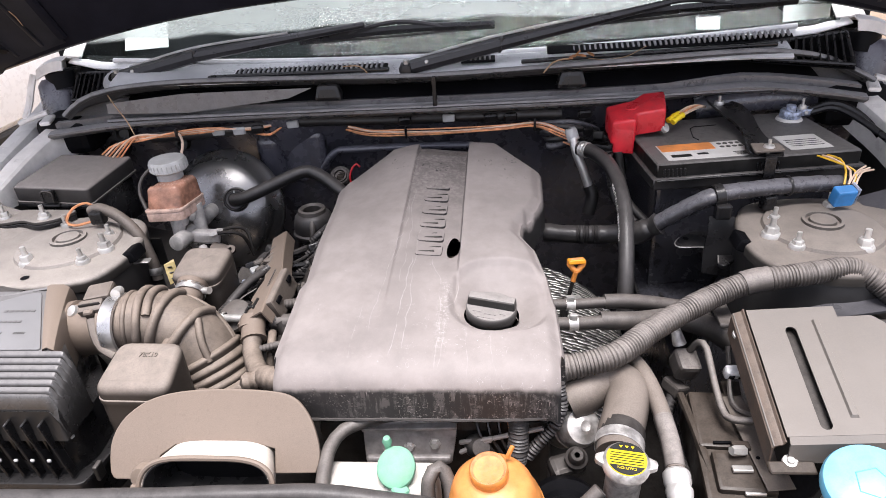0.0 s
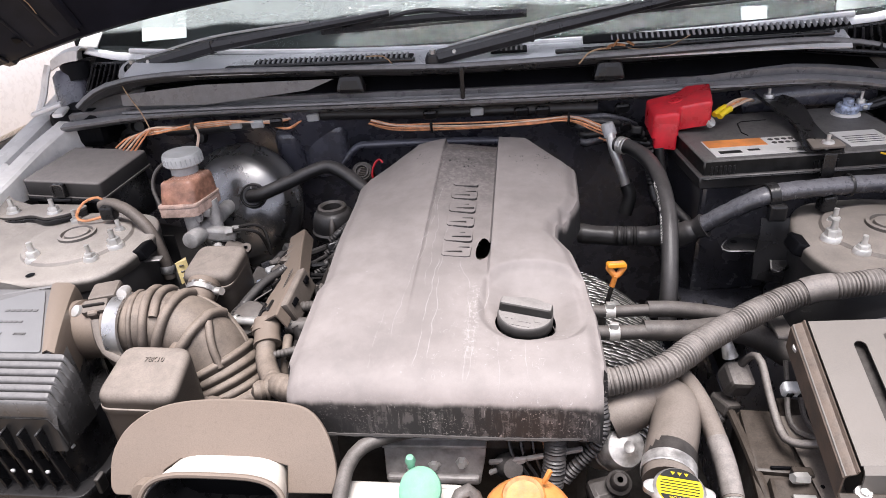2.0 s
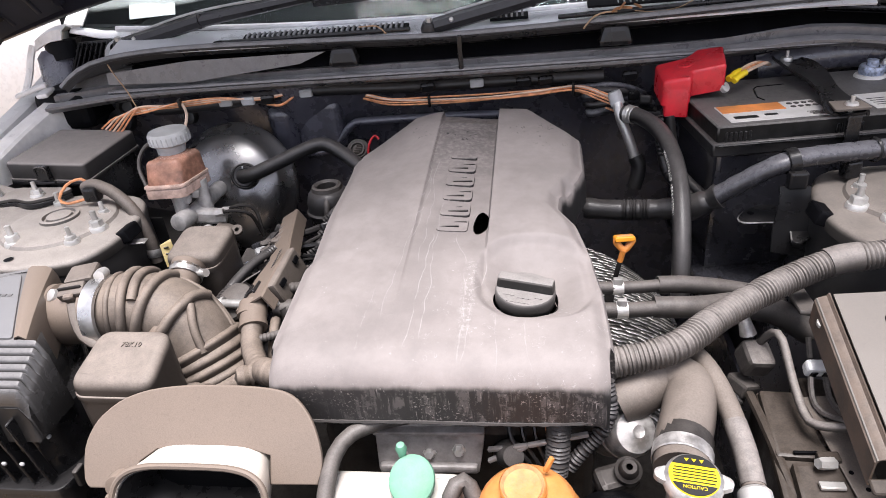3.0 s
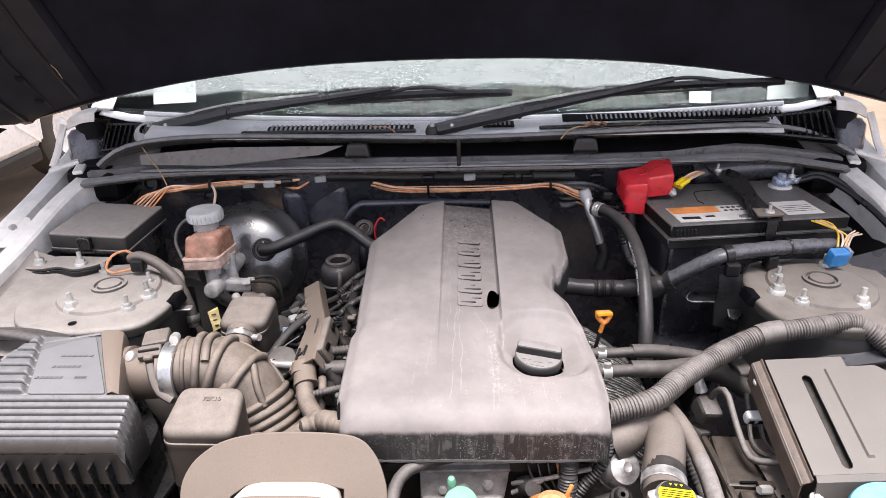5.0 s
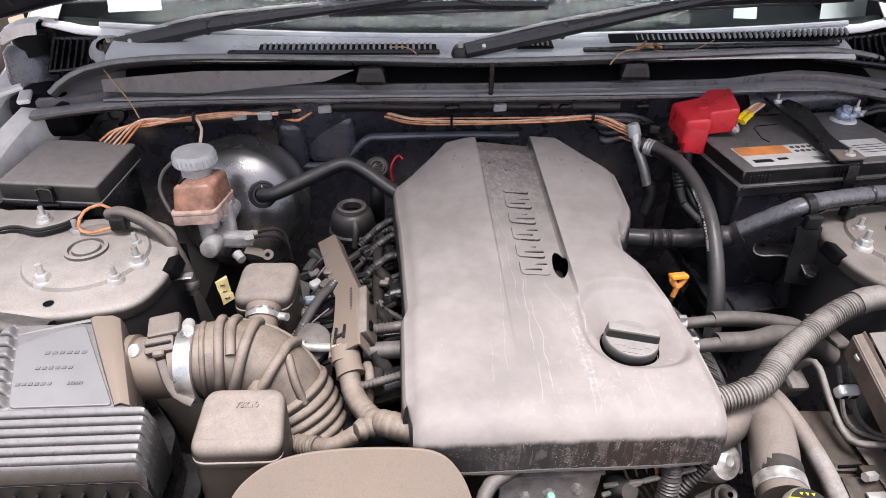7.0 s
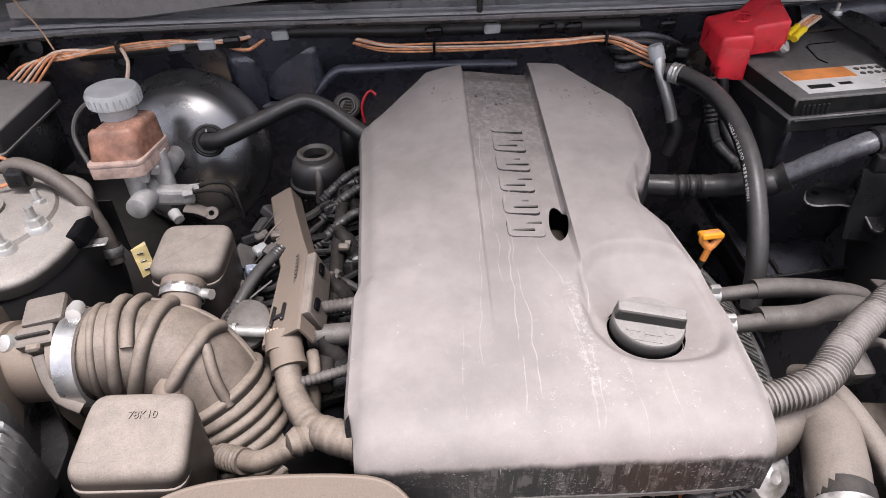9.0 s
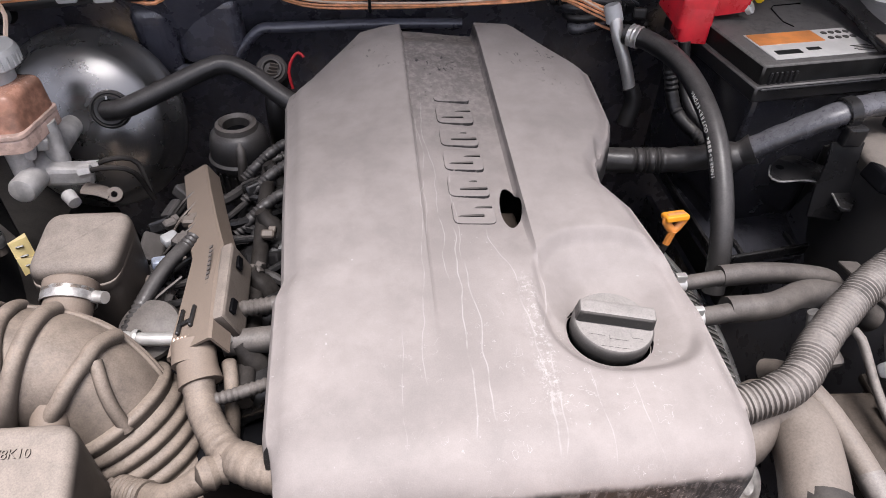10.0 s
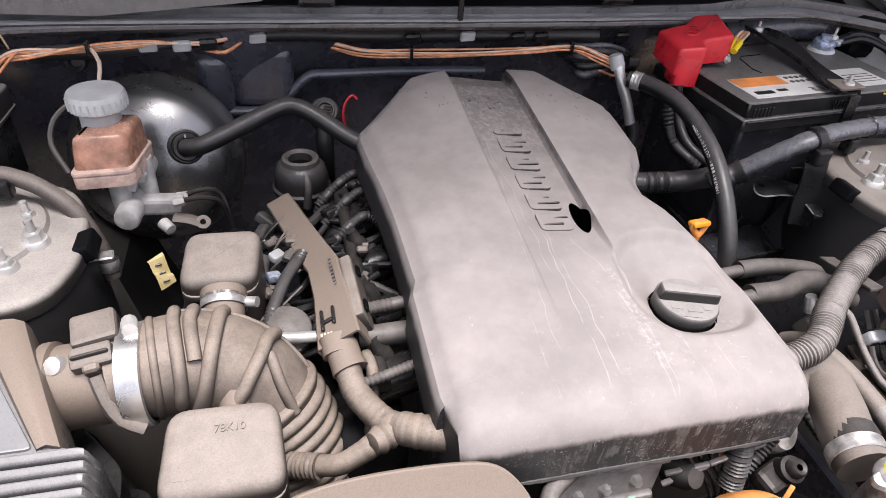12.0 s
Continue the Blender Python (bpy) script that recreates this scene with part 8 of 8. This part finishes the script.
part("bright_fuse", box((0.380, 0.530, 0.792), (0.022, 0.008, 0.004), 0.001), ZINC, rb)
part("mount_sheet", box((0.398, 0.590, 0.8085), (0.030, 0.13, 0.002), 0.0006, 1, (7, 0, 6)), HOSE, rb, "dusty mounting sheet")
for x, y in ((0.392, 0.565), (0.400, 0.548), (0.405, 0.575), (0.396, 0.630)):
    part("sheet_hole", lathe([(0.0, 0.0012), (0.0022, 0.0010), (0.0026, -0.002)], pose(x, y, 0.8090 + 0.12 * (y - 0.590), 7, 0, 0), 8), BLACK_CLEAN, rb)
part("hex_stud", lathe([(0.0, 0.010), (0.005, 0.010), (0.006, 0.006), (0.006, -0.008)], aim((0.372, 0.570, 0.812), (-0.9, -0.3, 0.3)), 6), ZINC, rb)
part("rim", tube([(0.335, 0.675, 0.80), (0.338, 0.62, 0.798), (0.344, 0.55, 0.785), (0.348, 0.52, 0.775)], 0.005, 8), RELAY, rb)
vp = thing("coolant_bypass_tube", (0.37, 0.66, 0.80), "bent dusty steel tube beside the relay box", "tube")
part("tube", tube([(0.350, 0.712, 0.84), (0.357, 0.702, 0.862), (0.363, 0.690, 0.862), (0.366, 0.655, 0.838), (0.368, 0.622, 0.824), (0.374, 0.604, 0.826), (0.402, 0.592, 0.836)], 0.0044, 10), CONDUIT, vp)
wc = thing("white_connector", (0.402, 0.68, 0.81), "white two-wire plug connector", "connector")
part("body", box((0.395, 0.671, 0.840), (0.026, 0.014, 0.018), 0.004, 2, (25, 0, 0)), BRIGHT_WHITE, wc)
for k in (-1, 1):
    part("pin_lead", tube([(0.395 + k * 0.006, 0.678, 0.847), (0.396 + k * 0.006, 0.694, 0.862)], 0.0030, 6), RUBBER_DUSTY, wc)
    part("lead", tube([(0.394 + k * 0.007, 0.664, 0.834), (0.393 + k * 0.008, 0.648, 0.822), (0.397 + k * 0.009, 0.628, 0.819), (0.415 + k * 0.006, 0.606, 0.826)], 0.0030, 6), CONDUIT, wc)
    part("socket", box((0.395 + k * 0.006, 0.6635, 0.8375), (0.007, 0.002, 0.009), 0.001, 1, (25, 0, 0)), BLACK, wc)
gv = thing("control_valve", (0.355, 0.74, 0.78), "small pale valve with plugs below the hoses", "valve")
part("body", box((0.345, 0.705, 0.825), (0.030, 0.034, 0.030), 0.006, 2, (20, 10, 10)), CONDUIT, gv)
part("nozzle", lathe([(0.0, 0.02), (0.006, 0.02), (0.009, 0.0)], aim((0.338, 0.715, 0.850), (-0.3, 0.3, 1)), 12), CAST, gv)
part("plug", box((0.335, 0.70, 0.79), (0.024, 0.03, 0.018), 0.004, 2, (0, 20, 30)), RUBBER_DUSTY, gv)
part("loom", tube([(0.335, 0.70, 0.785), (0.32, 0.67, 0.77), (0.325, 0.63, 0.75), (0.33, 0.58, 0.74)], 0.008, 10, 0.003, ribbed(0.006, 0.08)), RUBBER, gv)
single("horn_bracket", between((0.40, 0.78, 0.87), (0.385, 0.69, 0.895), (0.02, 0.006), 0.002), RUBBER_DUSTY, "dusty steel stay behind the cover plate", "stay")
single("inner_panel_loom", tube([(0.42, 0.70, 0.885), (0.47, 0.71, 0.89), (0.52, 0.705, 0.885), (0.60, 0.70, 0.875)], 0.008, 10), BLACK, "black loom behind the cover plate", "wiring")

# ---- wiring along the firewall ----
fw = thing("copper_wires", (0.0, 1.15, 1.0), "bundle of bright orange wires along the firewall", "wires")
main = [(-0.172, 1.158, 1.010), (-0.13, 1.156, 1.001), (-0.06, 1.156, 0.997), (0.03, 1.152, 0.996), (0.11, 1.142, 1.003), (0.172, 1.132, 1.012), (0.21, 1.115, 1.003), (0.236, 1.103, 0.992)]
for k in range(5):
    part("wire", tube([(x + 0.002 * k, y - 0.002 * (k % 2), z + 0.0036 * (k - 2) * (0.6 + 0.4 * math.sin(i * 1.3 + k))) for i, (x, y, z) in enumerate(main)], 0.0015, 6), PALE_WIRE if k == 3 else COPPER, fw)
for x, y, z in ((-0.06, 1.155, 0.997), (0.172, 1.131, 1.011)):
    part("cable_tie", box((x, y, z), (0.004, 0.012, 0.020), 0.001, 1), BLACK, fw)
fl = thing("firewall_wires", (-0.43, 1.09, 1.01), "loose orange and pale wires above the fuse box", "wires")
for k in range(6):
    part("wire", tube([(-0.60 + 0.006 * k, 1.072, 1.005 - 0.002 * k), (-0.575 + 0.008 * k, 1.082, 1.020 + 0.002 * k), (-0.525, 1.085, 1.024 + 0.0035 * k - 0.012 * (k > 3)), (-0.46 - 0.004 * k, 1.090, 1.036 - 0.0015 * k), (-0.40, 1.11, 1.034 - 0.0012 * k), (-0.34, 1.13, 1.022 + 0.001 * k), (-0.29, 1.15, 1.026), (-0.268, 1.158, 1.034)][: 8 if k < 4 else 5], 0.0017, 6), (COPPER, PALE_WIRE, COPPER, PALE_WIRE, COPPER, COPPER)[k], fl)
part("drop_wire", tube([(-0.456, 1.088, 1.034), (-0.448, 1.080, 1.020), (-0.452, 1.065, 0.995), (-0.458, 1.06, 0.97)], 0.0025, 6), PALE_WIRE, fl)
part("low_wire", tube([(-0.335, 1.14, 1.012), (-0.31, 1.14, 1.008), (-0.285, 1.15, 1.022), (-0.27, 1.158, 1.034)], 0.0025, 6), COPPER, fl)
part("cable_tie", box((-0.458, 1.086, 1.035), (0.004, 0.010, 0.016), 0.001, 1), BLACK, fl)
bl = thing("firewall_loom", (-0.1, 1.17, 1.01), "dark taped loom with clips along the firewall", "wiring")
part("sleeve", tube([(-0.52, 1.11, 1.02), (-0.42, 1.13, 1.018), (-0.30, 1.158, 1.022), (-0.22, 1.165, 1.022), (-0.12, 1.168, 1.018), (0.0, 1.168, 1.018), (0.12, 1.16, 1.02), (0.22, 1.15, 1.022)], 0.0095, 10, shape=lambda s, t: 1 + 0.06 * math.sin(s * 300)), RUBBER, bl)
clip = finish(box((0, 0, 0), (0.022, 0.008, 0.014), 0.002, 1), "clip", CAPGREY)
for x in (-0.40, -0.36, -0.268, 0.02):
    piece("clip", clip, bl, pose(x, 1.152 if x > -0.3 else 1.125, 1.022, 15, 0, 8))
dark = finish(box((0, 0, 0), (0.024, 0.010, 0.016), 0.003, 1), "plug", BLACK)
for x in (-0.33, -0.06, 0.095, 0.13, 0.26):
    piece("plug", dark, bl, pose(x, 1.150 if x > -0.3 else 1.135, 1.020, 15, 0, 8))

lh = thing("firewall_plugs", (0.25, 1.16, 0.97), "heap of dark taped looms and plugs on the firewall", "wiring")
random.seed(12)
for k in range(5):
    z = 1.006 - 0.009 * k
    part("loom", tube([(0.165 + 0.01 * k, 1.168, z - 0.004), (0.20, 1.150 - 0.004 * k, z + 0.004 * math.sin(k)), (0.232 + 0.004 * k, 1.142 - 0.005 * (k % 2), z + 0.003), (0.262, 1.148, z - 0.006), (0.285 + 0.006 * k, 1.160, z - 0.020)], 0.0055 + 0.0014 * (k % 3), 10, 0.004, ribbed(0.006, 0.07) if k % 2 else None), TAPE if k % 2 == 0 else RUBBER, lh)
for k in range(5):
    part("plug", box((0.205 + 0.020 * k, 1.142, 0.992 - 0.009 * (k % 3)), (0.018, 0.014, 0.014), 0.003, 2, (random.uniform(-20, 20), random.uniform(-20, 20), random.uniform(-30, 30))), BLACK if k % 2 else GREY_BOX, lh)
part("thin_lead", tube([(0.222, 1.128, 0.978), (0.238, 1.118, 0.974), (0.255, 1.110, 0.972), (0.275, 1.115, 0.962)], 0.0018, 6), COPPER, lh, "thin brown lead")

# ---- wipers ----
def wiper(p, e, tip, b0, b1):
    w = thing("windscreen_wiper", p, "satin black windscreen wiper arm with its blade", "wiper", group="wipers")
    p, e, tip = Vector(p), Vector(e), Vector(tip)
    part("pivot_cap", lathe([(0.0, 0.016), (0.010, 0.014), (0.014, 0.006), (0.015, -0.012)], aim(p, (0, -0.3, 1)), 18), WIPER, w)
    part("pivot_nut", lathe([(0.0, 0.021), (0.005, 0.021), (0.006, 0.014)], aim(p, (0, -0.3, 1)), 6), ZINC, w)
    d = (e - p)
    part("arm_head", tube([p + d * 0.05 + Vector((0, 0, 0.004)), p + d * 0.5 + Vector((0, 0, 0.002)), e], 0.0155, 8, 0.02, flat=0.8), WIPER, w)
    part("arm", tube([e, e + (tip - e) * 0.45, tip], 0.0135, 8, 0.03, lambda s, t: 1 - 0.5 * s / t, flat=0.85), WIPER, w)
    part("knuckle", box(e, (0.008, 0.022, 0.026), 0.003, 2, (0, 10, 0)), WIPER, w)
    # pale strip stands in for the bright highlight on the arm's top edge
    part("arm_highlight", tube([p + d * 0.15 + Vector((0, 0.004, 0.0165)), e + Vector((0, 0.004, 0.0145)), e + (tip - e) * 0.55 + Vector((0, 0.003, 0.010))], 0.0022, 6, 0.02), CAPGREY, w, "pale strip painting the highlight on the arm")
    part("arm_rivet", lathe([(0.0, 0.004), (0.003, 0.003), (0.004, 0.0)], aim(p + d * 0.22 + Vector((0, -0.012, 0.008)), (0, -0.8, 0.6)), 10), ZINC, w)
    b0, b1 = Vector(b0), Vector(b1)
    bl = part("blade", tube([b0, (b0 + b1) / 2 + Vector((0, 0, 0.006)), b1], 0.005, 6, 0.03, flat=1.6), BLACK, w)
    part("blade_bow", tube([b0 * 0.8 + b1 * 0.2, (b0 + b1) / 2 + Vector((0, -0.004, 0.02)), b0 * 0.2 + b1 * 0.8], 0.004, 6, 0.02), WIPER, bl)
    part("rubber_edge", tube([b0 + Vector((0, 0.004, -0.006)), b1 + Vector((0, 0.004, -0.006))], 0.0025, 6, 0.1), RUBBER, bl)


wiper((-0.598, 1.195, 1.108), (-0.443, 1.200, 1.143), (-0.13, 1.235, 1.176), (-0.26, 1.252, 1.150), (0.105, 1.250, 1.162))
wiper((-0.048, 1.158, 1.108), (0.115, 1.169, 1.143), (0.40, 1.205, 1.190), (0.235, 1.246, 1.156), (0.62, 1.235, 1.178))
# straws and dry leaves on the cowl
single("dry_stalk", tube([(-0.60, 1.14, 1.10), (-0.575, 1.115, 1.082), (-0.555, 1.105, 1.055), (-0.545, 1.10, 1.03)], 0.0011, 5), TWIG, "thin dry stalk hanging from the cowl", "stalk")
single("dry_stalk", tube([(-0.16, 1.152, 1.122), (-0.13, 1.148, 1.122), (-0.115, 1.138, 1.112)], 0.0011, 5), TWIG, "thin dry stalk lying on the vent", "stalk")
single("dry_stalk", tube([(0.186, 1.128, 1.100), (0.193, 1.131, 1.108), (0.203, 1.136, 1.116), (0.220, 1.142, 1.119), (0.236, 1.146, 1.118)], 0.0013, 6), TWIG, "thin dry stalk on the cowl seal", "stalk")
lf = thing("dry_leaves", (0.25, 1.15, 1.12), "curled dry brown leaves on the cowl", "leaves")
for k, (x, a) in enumerate(((0.235, 20), (0.25, 75), (0.265, -30), (0.245, 120))):
    g = grid([[(u * 0.009, v * 0.004 * (1 - u * u), 0.003 * v * v + 0.002 * u) for v in (-1, 0, 1)] for u in (-0.98, -0.5, 0, 0.5, 0.98)], 0.0004)
    bmesh.ops.transform(g, matrix=pose(x, 1.146 + 0.002 * k, 1.119 + 0.0015 * k, a * 0.4, 12 * k, a * 2), verts=g.verts)
    part("leaf", g, LEAF, lf)

single("dry_stalk", tube([(0.262, 1.148, 1.117), (0.29, 1.146, 1.114), (0.325, 1.146, 1.118), (0.356, 1.150, 1.132)], 0.0006, 5), TWIG, "thin dry twig lying across the seal", "stalk")

# ---- parked car beside the bay ----
pk = thing("parked_car", (-2.9, 3.6, 0.0), "white car parked on the sandy ground alongside", "car")
side = []
for y in (1.9, 2.6, 3.3, 3.95, 4.05):
    side.append([(-2.80, y, 0.30), (-2.74, y, 0.36), (-2.72, y, 0.55), (-2.74, y, 0.8), (-2.80, y, 0.98), (-2.95, y, 1.45), (-3.1, y, 1.55), (-4.2, y, 1.55)])
part("body_side", grid(side, 0.02), BRIGHT_WHITE, pk)
hull = [(0.9, 0.30), (5.0, 0.30), (5.1, 0.62), (4.95, 0.92), (4.0, 1.02), (3.4, 1.50), (1.5, 1.55), (0.95, 1.05), (0.85, 0.6)]
part("hull", prism(rounded(hull, 0.08, 4), -4.35, -2.88, 0.06, 3, Matrix(((0, 0, 1, 0), (1, 0, 0, 0), (0, 1, 0, 0), (0, 0, 0, 1)))), BRIGHT_WHITE, pk)
for y0, y1 in ((1.6, 2.35), (2.45, 3.3)):
    part("side_window", box((-2.93, (y0 + y1) / 2, 1.24), (0.03, y1 - y0, 0.36), 0.01), BLACK_CLEAN, pk, "dark side window")
part("wheel", lathe([(0.0, 0.05), (0.20, 0.09), (0.24, 0.105), (0.30, 0.10), (0.335, 0.07), (0.34, 0.0), (0.335, -0.08), (0.20, -0.1)], aim((-2.86, 1.75, 0.34), (1, 0, 0)), 36), TYRE, pk, "dusty black tyre")
for y0, z0, y1, z1, label in ((3.40, 1.51, 3.96, 1.06, "dark windscreen"), (1.46, 1.56, 1.00, 1.12, "dark rear window")):
    out = Vector((0, z0 - z1, y1 - y0)).normalized() * 0.012
    if out.z < 0:
        out = -out
    part("windscreen" if y1 > y0 else "rear_window", grid([[Vector((x, y, z)) + out for x in (-4.20, -3.6, -3.03)] for y, z in ((y0, z0), ((y0 + y1) / 2, (z0 + z1) / 2), (y1, z1))], 0.006), BLACK_CLEAN, pk, label)
part("sill", between((-2.80, 1.9, 0.27), (-2.80, 4.02, 0.27), (0.10, 0.10), 0.02), GREY_BOX, pk, "grey sill")
rear = []
for j in range(13):
    a = math.pi * j / 12
    rear.append([(-2.76, 4.42 - 0.40 * math.cos(a), 0.34 + 0.42 * math.sin(a)), (-2.74, 4.42 - 0.62 * math.cos(a), 0.50 + 0.55 * math.sin(a)), (-2.95, 4.42 - 0.7 * math.cos(a), 1.45)])
part("wheel_arch", grid(rear, 0.02), BRIGHT_WHITE, pk)
wh = part("wheel", lathe([(0.20, 0.09), (0.24, 0.105), (0.30, 0.10), (0.335, 0.07), (0.34, 0.0), (0.335, -0.08), (0.20, -0.1)], aim((-2.86, 4.42, 0.34), (1, 0, 0)), 44), TYRE, pk, "dusty black tyre")
part("rim", lathe([(0.0, 0.05), (0.05, 0.055), (0.07, 0.03), (0.17, 0.04), (0.20, 0.085), (0.205, 0.09), (0.205, -0.05)], aim((-2.86, 4.42, 0.34), (1, 0, 0)), 32), BRIGHT_WHITE, wh, "white wheel rim")
